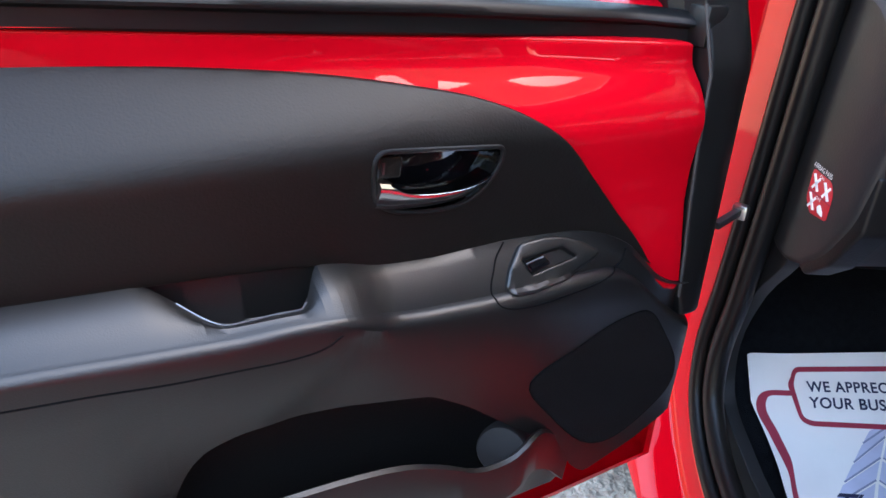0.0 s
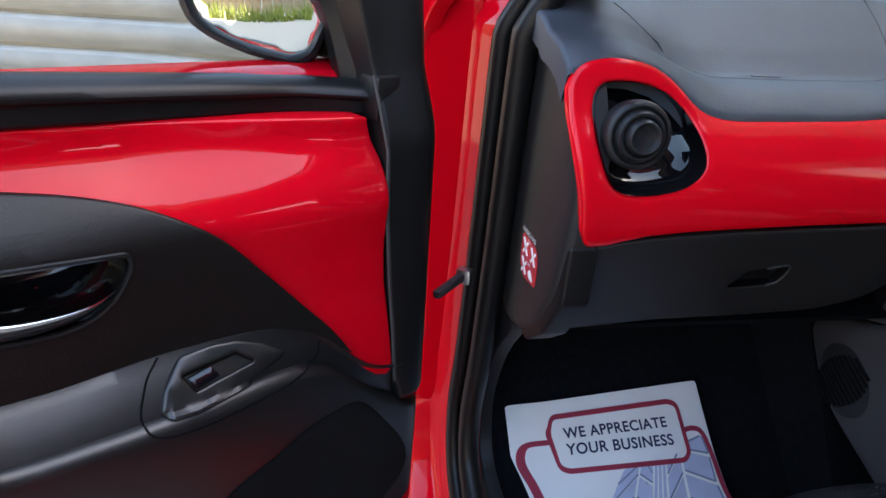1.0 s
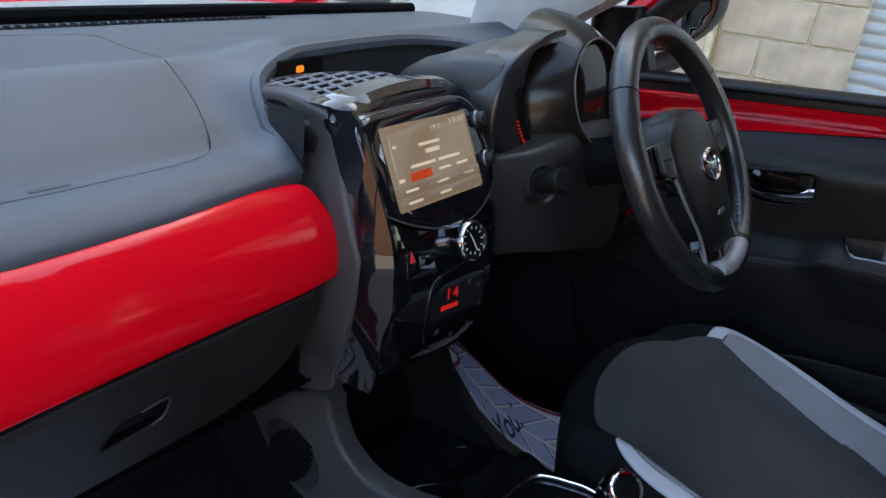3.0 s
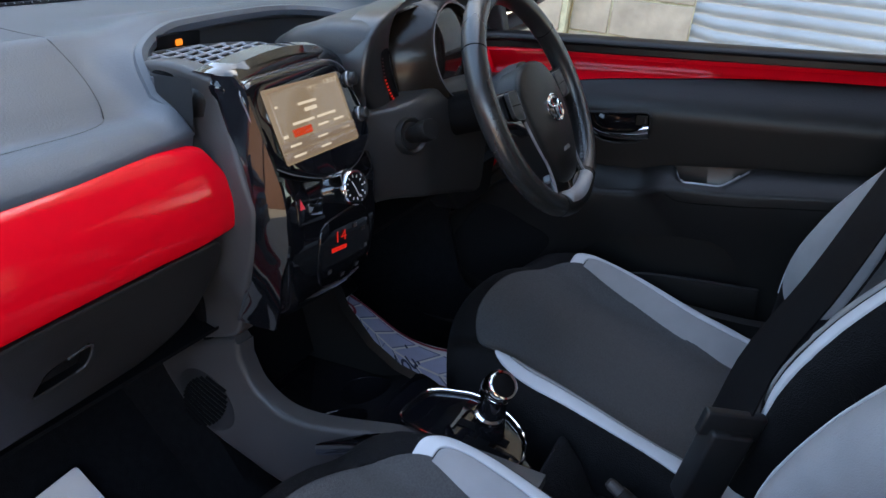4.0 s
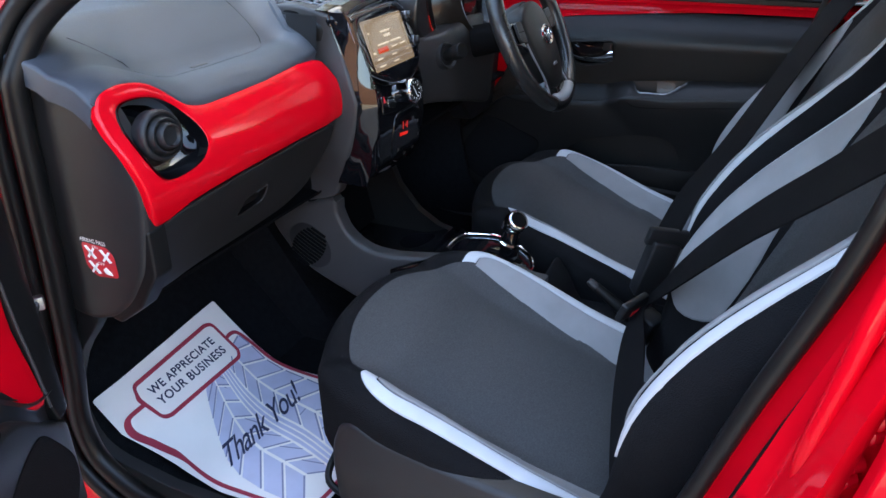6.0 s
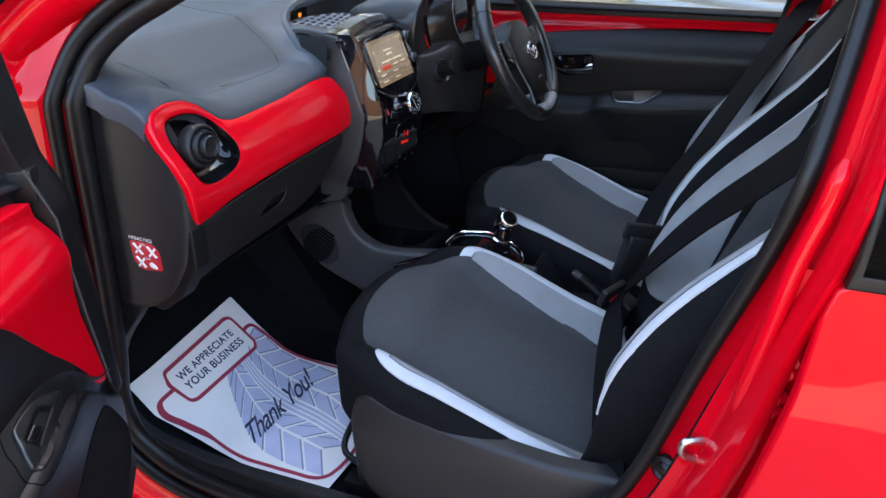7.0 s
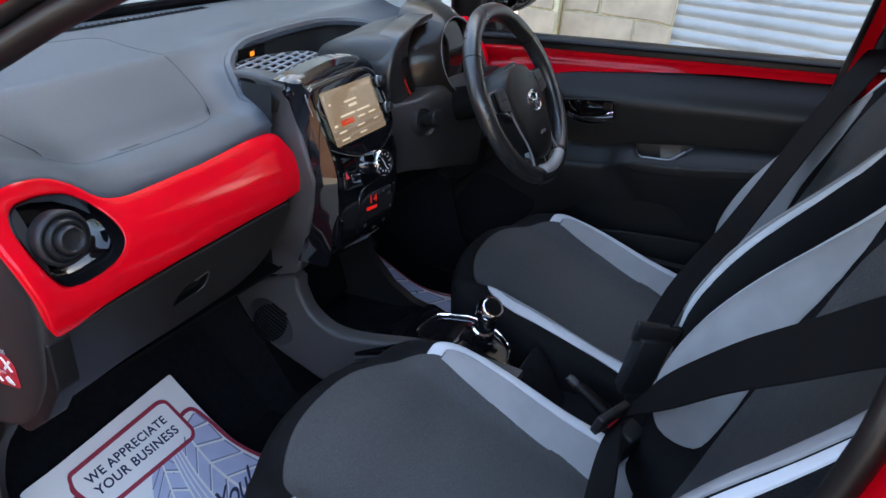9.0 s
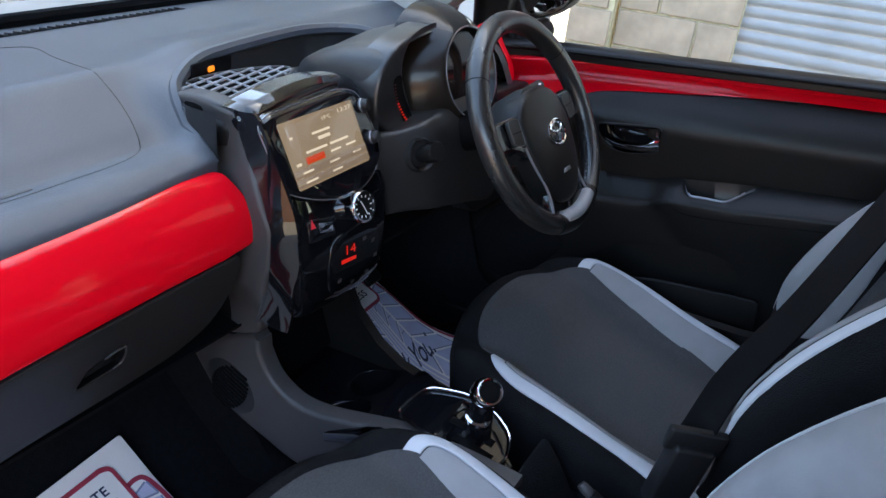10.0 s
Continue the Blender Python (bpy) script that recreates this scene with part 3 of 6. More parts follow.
def build_door(mir):
    """The front door: open on the passenger's side, closed (mirrored) on the driver's."""
    if mir:
        def out(u, w, v):
            return Vector((1.712 - w, 0.85 - u, v))
        at = (1.72, 0.4, 0.2)
    else:
        co, si = math.cos(SWING), math.sin(SWING)
        def out(u, w, v):
            return HINGE + Vector((-co * u + si * w, -si * u - co * w, v))
        at = out(0.45, -0.05, 0.2)
    F = mir
    door = under(thing("car_door", at, "closed red driver's door with black inner panel" if mir else "wide open red passenger door with black inner panel", ""), car)
    card = lambda u, v, w: out(u, arm_w(u, v) + 0.75 * w, v + (0.66 * w if v > 0.69 else 0.0))
    flat = lambda u, v, w: out(u, door_base(v) + door_bump(u, v) + w, v)
    red_low = curve([(0.93, 0.945), (0.704, 0.932), (0.572, 0.922), (0.488, 0.913), (0.413, 0.901), (0.355, 0.889), (0.310, 0.873), (0.266, 0.846), (0.226, 0.804), (0.185, 0.757), (0.159, 0.727), (0.135, 0.692), (0.126, 0.678)], 6)
    if mir:
        red_low = curve([(0.93, 0.926), (0.704, 0.923), (0.572, 0.919), (0.488, 0.914), (0.413, 0.910), (0.355, 0.906), (0.310, 0.900), (0.266, 0.882), (0.226, 0.835), (0.185, 0.770), (0.159, 0.727), (0.135, 0.692), (0.126, 0.678)], 6)
    handle = rounded([(0.466, 0.857), (0.466, 0.812), (0.444, 0.798), (0.401, 0.792), (0.371, 0.795), (0.349, 0.810), (0.336, 0.834), (0.337, 0.848), (0.405, 0.853)], 0.014, 4)
    speaker = curve([(0.284, 0.577), (0.230, 0.608), (0.163, 0.636), (0.134, 0.636), (0.100, 0.600), (0.056, 0.522), (0.066, 0.490), (0.134, 0.446), (0.176, 0.450), (0.246, 0.516)], 5, True)
    top_line = [(u, lerp(ARM_U, ARM_TOP, u) - 0.003) for u in np.linspace(0.155, 0.95, 60)]
    part("upper_panel", panel([*red_low[:-6], *top_line], flat, [handle], step=0.010, depth=0.012, r=0.002, flip=not F), CARD, door, "black grained plastic door card")
    def bowl(loop, deep, name, mat, taper=0.9, S=flat):
        c = np.mean(loop, 0)
        rows = []
        for k, (q, d) in enumerate(((1.0, 0.0), (1.0, 0.006), (0.985, deep * 0.5), (taper, deep), (taper * 0.6, deep * 1.02), (0.02, deep * 1.03))):
            rows.append([S(*(c + (np.array(p) - c) * q), -d) for p in loop])
        part(name, loft(rows, True, flip=(area2(loop) > 0) == F), mat, door)
    bowl(handle, 0.03, "handle_recess", PIANO)
    # armrest and lower card, drawn out along the door
    us = sorted({*np.arange(0.028, 0.95, 0.008), *np.arange(0.452, 0.53, 0.004), *np.arange(0.62, 0.70, 0.005), *np.arange(0.195, 0.24, 0.005)})
    rows = [[out(u, w, v) for w, v in arm_profile(u)] for u in us]
    # Far door takes a darker, duller plastic, so its shade is in the colour.
    part("armrest", loft(rows, flip=not F), TRIM if mir else ARM, door, "black grained armrest and lower card")
    # pull pocket behind the armrest's lip
    rows = []
    for u in np.linspace(0.508, 0.672, 30):
        w, v = arm_profile(u)[0]
        d = 0.048 * smoothstep((u - 0.508) / 0.012) * smoothstep((0.672 - u) / 0.03)
        vt = lerp(ARM_U, ARM_TOP, u)
        rows.append([out(u, *q) for q in ((w + 0.0005, v - 0.0005), (w - 0.002, v - 0.25 * d), (w - 0.004, v - 0.8 * d), (0.7 * w + 0.005, v - d), (0.016, vt - 0.8 * d - 0.01), (0.016, vt))])
    part("pull_pocket", loft(rows, flip=F), ARM, door, "moulded pull pocket")
    # Bright line along the lip; on the far door it paints caught light.
    part("pocket_lip", tube([out(u, arm_profile(u)[0][0] + 0.001, arm_profile(u)[0][1] + 0.0003) for u in np.linspace(0.535, 0.635, 20)], 0.0026 if mir else 0.0008, 6), SILVERP if not mir else SATIN, door, "thin bright line along the pocket lip")
    # Far door only: an added grey strip stands in for light off the pocket wall.
    if mir:
        plate = []
        for u in np.linspace(0.525, 0.650, 20):
            (w, v), q = arm_profile(u)[0], arm_profile(u)[3]
            d = min(1.2, (q[0] - w) / max(0.008, v - q[1]))
            plate.append([out(u, w + 0.003 + d * h, v + 0.001 - h) for h in (0.0, 0.002, 0.008, 0.010)])
        part("pocket_sheen", loft(plate, flip=not F), POCKET_SHEEN, door, "grey strip painting the light caught in the pull pocket")
    # door bin: back wall, front wall with a rolled lip, bottle holder end
    part("bin_back", panel([(0.20, 0.38), (0.20, 0.56), (0.40, 0.64), (0.70, 0.66), (0.70, 0.38)], lambda u, v, w: out(u, -0.004 + w, v), step=0.05, depth=0.004, flip=not F), TRIM, door)
    lu, lv = [0.205, 0.235, 0.274, 0.318, 0.355, 0.404, 0.443, 0.495, 0.60, 0.70], [0.455, 0.487, 0.512, 0.498, 0.499, 0.524, 0.539, 0.548, 0.553, 0.555]
    lipc = curve(list(zip(lu, lv)), 4)
    rows = []
    for u, v in lipc:
        wl = 0.034 + 0.030 * smoothstep((u - 0.21) / 0.10)
        rows.append([out(u, *q) for q in ((wl - 0.010, v - 0.02), (wl - 0.007, v - 0.004), (wl - 0.002, v), (wl + 0.002, v - 0.003), (wl + 0.003, v - 0.02), (wl - 0.002, v - 0.06), (wl - 0.014, min(v - 0.065, 0.44)), (0.012, min(v - 0.07, 0.375)))])
    # Darker plastic again on the far door, to put its shade into the colour.
    part("door_bin", loft(rows, flip=not F), TRIM if mir else ARM, door, "black door bin with a rolled lip")
    bc = out(0.298, 0.022, 0.470)
    part("bottle_holder", lathe([(0.030, -0.05), (0.030, 0.0), (0.0285, 0.002), (0.0, 0.0025)], bc, out(0.75, 0.75, 0.30) - out(0, 0, 0), 32), GREY, door, "grey bottle holder end")
    part("speaker_grille", panel(speaker, lambda u, v, w: card(u, v, w + 0.0015), step=0.010, depth=0.004, r=0.001, flip=not F), MESH, door, "finely perforated black speaker grille")
    part("speaker_seam", tube([card(u, v, 0.0004) for u, v in dense(speaker, 0.006)], 0.0012, 5, True), VOID, door)
    # painted metal above and beside the card
    red = [*[(u, v - 0.006) for u, v in red_low[:-2]], (0.122, 0.668), (0.104, 0.654), (0.091, 0.650), (0.083, 0.656), (0.086, 0.70), (0.092, 0.76), (0.097, 0.83), (0.099, 0.89), (0.104, 0.916), (0.108, 0.928), *([(0.113, 0.957), (0.33, 0.955), (0.488, 0.953), (0.701, 0.950), (0.93, 0.946)] if mir else [(0.113, 0.930), (0.33, 0.937), (0.488, 0.945), (0.701, 0.957), (0.93, 0.968)])]
    part("painted_panel", panel(red, lambda u, v, w: flat(u, v, w - 0.005 + 0.018 * smoothstep((v - (0.918 if mir else 0.900 + 0.025 * u)) / 0.035)), step=0.010, depth=0.03, r=0.004, flip=not F), RED, door, "glossy red painted metal")
    rows = []
    for u in np.linspace(0.085, 0.93, 50):
        lo, hi = lerp([0.085, 0.113, 0.488, 0.93], [0.926, 0.928, 0.945, 0.968], u), lerp([0.085, 0.281, 0.394, 0.93], [0.957, 0.971, 0.979, 1.0], u)
        if mir:
            lo, hi = lerp([0.085, 0.93], [0.956, 0.944], u), lerp([0.085, 0.93], [0.990, 0.970], u)
        w0 = -0.022 + 0.038 * smoothstep((0.18 - u) / 0.12)
        rows.append([out(u, w0 + a, lo + (hi - lo) * q) for a, q in ((-0.008, -0.02), (0.004, 0.0), (0.006, 0.06), (0.006, 0.42), (0.008, 0.48), (0.014, 0.52), (0.015, 0.60), (0.013, 0.74), (0.006, 0.86), (0.003, 0.90), (-0.002, 0.98), (-0.014, 1.0))])
    part("belt_strip", loft(rows, flip=F), RUBBER, door, "black window belt strip")
    part("strip_cap", box((0.028, 0.03, 0.042), None, 0.004), RUBBER, door).matrix_basis = Matrix.Translation(out(0.088, 0.020, 0.945)) @ Matrix.Rotation(math.pi / 2 if mir else SWING, 4, 'Z')
    # rubber flange down the hinge side and round the window
    fl = [(0.080, 0.640), (0.084, 0.70), (0.090, 0.76), (0.095, 0.83), (0.097, 0.90), (0.100, 0.967), (0.112, 1.03), (0.125, 1.10), (0.03, 1.10), (0.030, 1.03), (0.028, 0.93), (0.026, 0.86), (0.024, 0.76), (0.022, 0.66), (0.022, 0.615), (0.072, 0.612)]
    def flange(u, v, w):
        d = 0.047 + 0.008 * smoothstep((0.098 - u) / 0.04) - 26 * max(0, 0.056 - u)**2
        return out(u, d - 0.020 * smoothstep((v - 0.90) / 0.08) - 0.10 * max(0, v - 0.95) + w, v)
    part("hinge_side_trim", panel(fl, flange, step=0.008, depth=0.04, r=0.004, flip=not F), RUBBER, door, "black moulded edge trim")
    part("trim_bead", tube([flange(u + 0.001, v, 0.0005) for u, v in fl[:6]], 0.0022, 6), GREY, door, "grey lip along the edge trim")
    # window and its frame
    top = [(0.13, 1.06), (0.30, 1.19), (0.50, 1.28), (0.75, 1.33), (0.90, 1.31), (0.94, 1.2), (0.945, 0.98)]
    lean = lambda v: -0.03 - 0.25 * max(0, v - 0.95)
    part("window_glass", panel([(0.095, 0.955), *top, (0.5, 0.96)], lambda u, v, w: out(u, lean(v) + w, v), step=0.06, depth=0.004, r=0.001, flip=not F), GLASS, door, "clear window glass")
    fr = curve([(0.085, 0.95), (0.10, 1.03), (0.17, 1.11), (0.32, 1.215), (0.51, 1.30), (0.75, 1.35), (0.915, 1.335), (0.96, 1.22), (0.965, 0.96)], 5)
    part("window_frame", tube([out(u, lean(v) + 0.008, v) for u, v in fr], 0.026, 8, flat=0.8), RUBBER, door, "black window frame")
    fr2 = [(u + 0.0, v + 0.0) for u, v in curve([(0.0, 0.93), (0.03, 1.0), (0.09, 1.08), (0.28, 1.22), (0.49, 1.325), (0.75, 1.38), (0.95, 1.36), (1.0, 1.22), (1.0, 0.96)], 5)]
    part("outer_frame", tube([out(u, lean(v) - 0.02, v) for u, v in fr2], 0.03, 8, flat=0.9), RED, door, "red upper window frame")
    # outer skin and its edges
    sk = [(-0.03, 0.30), (-0.035, 0.60), (-0.02, 0.85), *([(0.0, 0.955), (0.5, 0.950), (1.0, 0.945)] if mir else [(0.0, 0.965), (0.5, 0.975), (1.0, 0.99)]), (1.0, 0.55), (0.96, 0.32), (0.5, 0.28)]
    part("outer_skin", panel(sk, lambda u, v, w: out(u, -0.075 - 0.025 * math.sin(math.pi * max(0, min(1, (v - 0.28) / 0.7))) - w, v), step=0.05, depth=0.004, r=0.002, flip=F), RED, door, "glossy red outer skin")
    rows = []
    lp = dense(sk, 0.03)
    c = np.mean(lp, 0)
    for q, w in ((1.0, -0.078), (0.999, -0.05), (0.985, -0.03), (0.965, -0.02), (0.93, -0.016)):
        rows.append([out(float(c[0] + (p[0] - c[0]) * q), w, float(c[1] + (p[1] - c[1]) * q)) for p in lp])
    part("door_edge", loft(rows, True, flip=not F), RED, door, "red painted door edge")
    # release lever
    lever = []
    for k, (u, v, hgt) in enumerate(curve([(0.464, 0.819, 0.016), (0.452, 0.816, 0.0165), (0.436, 0.811, 0.013), (0.40, 0.808, 0.0105), (0.37, 0.812, 0.0085), (0.354, 0.822, 0.005)], 4)):
        lever.append([flat(u, v + dv * hgt, dw) for dv, dw in ((-1.0, -0.004), (-0.7, 0.004), (0.35, 0.012), (0.62, 0.0125), (0.8, 0.009), (0.8, -0.012), (-0.8, -0.012))])
    bm = loft(lever, True, True)
    bmesh.ops.recalc_face_normals(bm, faces=bm.faces)
    part("release_lever", bm, CHROME, door, "chrome release lever")
    part("lock_slider", panel(rounded([(0.460, 0.829), (0.436, 0.828), (0.436, 0.849), (0.460, 0.850)], 0.004), lambda u, v, w: flat(u, v, w - 0.006), step=0.01, depth=0.02, flip=not F), BARREL, door, "brown-black lock slider")
    part("slider_mark", panel([(0.456, 0.834), (0.4535, 0.834), (0.4535, 0.845), (0.456, 0.845)], lambda u, v, w: flat(u, v, w - 0.0045), step=0.01, depth=0.002, r=0.0004, flip=not F), LED_DIM, door, "dull orange lock mark")
    rim = [flat(u, v, 0.0005) for u, v in handle]
    part("handle_bezel", tube(rim, 0.0024, 8, True), TRIM, door, "satin grey handle surround")
    # window switch on the armrest
    seam = curve([(0.322, 0.745), (0.339, 0.729), (0.349, 0.709), (0.347, 0.699), (0.334, 0.692), (0.312, 0.689), (0.258, 0.690), (0.204, 0.696), (0.178, 0.704), (0.172, 0.718)], 5)
    part("plate_seam", tube([card(u, v, 0.0) for u, v in seam], 0.0011, 5), VOID, door)
    plate = rounded([(0.306, 0.741), (0.326, 0.724), (0.334, 0.706), (0.326, 0.701), (0.303, 0.700), (0.250, 0.704), (0.215, 0.715), (0.211, 0.721), (0.231, 0.733), (0.255, 0.741), (0.276, 0.743)], 0.004)
    well = rounded([(0.309, 0.727), (0.258, 0.731), (0.244, 0.721), (0.301, 0.7135)], 0.002)
    up = lambda u, v, w: card(u, v, w + 0.005)
    part("switch_plate", panel(plate, up, [well], step=0.006, depth=0.012, r=0.0035, flip=not F), ARM, door, "dark grey window switch plate")
    bowl(well, 0.010, "switch_well", DARK, 0.97, up)
    part("window_switch", panel(rounded([(0.306, 0.7255), (0.284, 0.728), (0.2775, 0.719), (0.2995, 0.715)], 0.0015), lambda u, v, w: card(u, v, w + 0.004 - 0.25 * (u - 0.290)), step=0.006, depth=0.008, r=0.0015, flip=not F), PIANO, door, "black rocker switch")
    # seams
    part("armrest_seam", tube([card(u, v, 0.0) for u, v in curve([(0.93, 0.742), (0.76, 0.723), (0.70, 0.7175), (0.652, 0.7125), (0.60, 0.709), (0.556, 0.7065), (0.53, 0.7095), (0.514, 0.718)], 6)], 0.0010, 5), VOID, door)


# ---------------------------------------------------------------- dashboard
def trim_y(z):
    if z > 0.94:
        return 0.733 + (z - 0.94) * 0.55 - 3.5 * (z - 0.94)**2
    return 0.705 + ((z - 0.87) / 0.07)**2 * 0.028 * (1.0 if z > 0.87 else 0.85)


TRIM_TOP_X = [0.40, 0.436, 0.448, 0.468, 0.501, 0.527, 0.549, 0.573, 0.602, 0.645, 0.744, 0.93]
TRIM_TOP_Z = [0.960, 0.972, 0.985, 0.992, 0.992, 0.985, 0.971, 0.949, 0.940, 0.940, 0.941, 0.942]


def pad_z(x, y):
    ze = lerp(TRIM_TOP_X, TRIM_TOP_Z, x)
    ye = trim_y(ze)
    t = (y - 0.80) / 0.125
    body = 0.970 + 0.083 * (t - 0.5 * (abs(t - 1) + t - 1) if t > 0.15 else max(0.0, t + 0.15)**2 * 0.8333) + 0.022 * smoothstep((y - 0.90) / 0.3)
    body += 0.040 * smoothstep((0.62 - x) / 0.14) * (1 - smoothstep((y - 0.80) / 0.14))
    body += 0.028 * smoothstep((x - 0.88) / 0.07) * (1 - smoothstep((y - 0.83) / 0.10)) + 0.016 * smoothstep((x - 0.93) / 0.12) * (1 - smoothstep((y - 0.92) / 0.12))
    t = max(0.0, min(1.0, (y - ye) / 0.065))
    body -= 1.5 * max(0.0, 0.480 - x)**2
    return ze + (body - ze) * (1 - (1 - t)**2.8)


def pad_s(a, b, w):
    return (a, b - w * 0.3, pad_z(a, b) + w)


def dashboard():
    dash = thing("dashboard", (XC, 0.95, 0.65), "black moulded dashboard with a glossy red trim band", "dashboard")
    # soft top; its inner edge is the rim of the well over the centre
    edge = [(x, trim_y(z) + 0.001) for x, z in zip(TRIM_TOP_X[1:], TRIM_TOP_Z[1:])]
    rim = curve([(0.908, 0.745), (0.914, 0.78), (0.924, 0.82), (0.948, 0.856), (0.998, 0.884), (1.08, 0.897), (1.18, 0.904), (1.28, 0.902), (1.35, 0.878), (1.39, 0.835), (1.41, 0.78), (1.43, 0.75)], 5)
    top = [*curve(edge, 4)[:-4], *rim, (1.55, 0.74), (1.68, 0.78), (1.69, 1.0), (1.67, 1.24), (0.45, 1.24), (0.432, 1.0), (0.430, 0.86)]
    part("dash_top", panel(top, pad_s, step=0.014, depth=0.03, r=0.005), DASH, dash, "dark grey soft grained dash top")
    seam = curve([(0.53, 0.88), (0.555, 0.83), (0.60, 0.800), (0.66, 0.794), (0.74, 0.795), (0.815, 0.800), (0.845, 0.812), (0.862, 0.84), (0.874, 0.88), (0.880, 0.94), (0.885, 1.02), (0.89, 1.08), (0.86, 1.10), (0.60, 1.10)], 6)
    part("airbag_seam", tube([pad_s(a, b, -0.0003) for a, b in seam], 0.0009, 5), TRIM, dash)
    part("airbag_mark", sheet(rounded([(0.665, 0.801), (0.700, 0.801), (0.700, 0.807), (0.665, 0.807)], 0.002), pad_s, lift=0.0008), GREY, dash, "small raised airbag lettering")
    slit = rounded([(0.62, 1.150), (1.24, 1.165), (1.24, 1.180), (0.62, 1.166)], 0.004)
    # Black sheet paints the dark of the demister opening.
    slot = part("demister_slot", sheet(slit, pad_s, lift=0.001), VOID, dash)
    for k in range(44):
        x = 0.632 + 0.0138 * k
        y = 1.158 + 0.0155 * k / 44
        part("fin", box((0.0025, 0.013, 0.004), Matrix.Translation(pad_s(x, y, 0.002)), 0), DARK, slot)
    # red band
    band = [(0.438, 0.972), (0.448, 0.985), (0.468, 0.992), (0.501, 0.992), (0.527, 0.985), (0.549, 0.971), (0.573, 0.949), (0.585, 0.9435), (0.602, 0.940), (0.645, 0.939), (0.744, 0.941), (0.893, 0.942),
            (0.903, 0.939), (0.909, 0.928), (0.926, 0.876), (0.928, 0.858), (0.921, 0.846), (0.905, 0.840), (0.791, 0.836), (0.649, 0.832), (0.530, 0.824), (0.472, 0.811), (0.464, 0.816), (0.448, 0.870), (0.439, 0.915), (0.436, 0.952)]
    hole = curve([(0.466, 0.964), (0.474, 0.970), (0.490, 0.972), (0.514, 0.970), (0.534, 0.964), (0.556, 0.946), (0.572, 0.915), (0.572, 0.898), (0.560, 0.884), (0.536, 0.875), (0.490, 0.874), (0.479, 0.880), (0.467, 0.903), (0.461, 0.936)], 4, True)
    for mir in (False, True):
        MX = (lambda x: 2 * XC - x + 0.02) if mir else (lambda x: x)
        T = lambda a, b, w: (MX(a), trim_y(b) - w, ((b if b > 0.868 else 0.868 - 0.35 * (0.868 - b)) + 0.035) if mir else b)
        bd = band[:9] + [(0.60, 0.86), (0.58, 0.835)] + band[21:] if mir else band
        part("red_trim_band", panel(curve(bd, 3, True), T, [hole], step=0.007, depth=0.012, r=0.005, flip=mir), REDTRIM, dash, "glossy red trim round an air vent")
        rows = []
        c = np.mean(hole, 0)
        for q, d in ((1.0, -0.001), (0.99, 0.010), (0.95, 0.026), (0.80, 0.034), (0.02, 0.036)):
            rows.append([T(*(c + (np.array(p) - c) * q), -d) for p in hole])
        vent = part("air_vent", loft(rows, True, flip=mir), PIANO, dash, "piano black vent surround")
        vc = Vector(T(0.499, 0.928, 0.0))
        vc.y = 0.722
        if mir:
            for k in range(5):
                z = 0.885 + 0.017 * k
                xs = [x for x in np.linspace(0.44, 0.58, 60) if inside(hole, [(x, z)])[0]]
                part("louvre", tube([T(x, z, -0.010) for x in (xs[2], 0.5 * (xs[2] + xs[-3]), xs[-3])], 0.006, 8, flat=0.3, up=(0, 0, 1)), DARK, vent, "matt black louvre")
            part("vent_lip", tube([T(x, z, -0.004) for x, z in hole if z < 0.878], 0.004, 8), SILVERP, vent, "silver lower vent lip")
        else:
            part("vent_knob", lathe([(0.87 * p, 0.95 * q) for p, q in [(0.0, -0.01), (0.036, -0.01), (0.0375, 0.002), (0.0375, 0.008), (0.036, 0.012), (0.0335, 0.0135), (0.0315, 0.0135), (0.030, 0.010), (0.0285, 0.0095), (0.0275, 0.012), (0.0265, 0.018), (0.025, 0.0205), (0.0225, 0.0205), (0.021, 0.017), (0.0195, 0.0165), (0.0188, 0.024), (0.0180, 0.028), (0.0165, 0.0295), (0.0145, 0.029), (0.012, 0.0255), (0.006, 0.0245), (0.0, 0.0245)]], vc, (-0.06, -1, 0.10), 48), DARK, vent, "matt black stepped round vent knob")
    # glove box and lower dash
    def glove_s(a, b, w):
        return (a, 0.722 + (0.815 - b) * 0.55 - w, b)
    handle = rounded([(0.668, 0.738), (0.680, 0.764), (0.728, 0.776), (0.733, 0.760), (0.727, 0.742)], 0.005)
    gl = rounded([(0.462, 0.806), (0.53, 0.820), (0.65, 0.828), (0.79, 0.832), (0.895, 0.836), (0.906, 0.80), (0.897, 0.745), (0.875, 0.708), (0.82, 0.688), (0.72, 0.683), (0.60, 0.682), (0.478, 0.668), (0.470, 0.70)], 0.02)
    part("glove_box_lid", panel(gl, glove_s, [handle], step=0.014, depth=0.02, r=0.004), LID, dash, "black glove box lid")
    c = np.mean(handle, 0)
    rows = [[glove_s(*(c + (np.array(p) - c) * q), -d) for p in handle] for q, d in ((1, 0.001), (0.97, 0.012), (0.8, 0.018), (0.02, 0.018))]
    latch = part("glove_box_handle", loft(rows, True), VOID, dash)
    part("latch_lip", tube([glove_s(a, b, 0.001) for a, b in curve([(0.700, 0.7705), (0.727, 0.7735), (0.7305, 0.760), (0.7265, 0.746), (0.716, 0.742)], 5)], 0.0015, 6), GREY, latch, "thin grey latch edge")
    part("latch_tongue", panel(rounded([(0.672, 0.747), (0.690, 0.764), (0.722, 0.768), (0.720, 0.750)], 0.004), lambda a, b, w: glove_s(a, b, w - 0.006), step=0.02, depth=0.004, r=0.001), TRIM, latch)
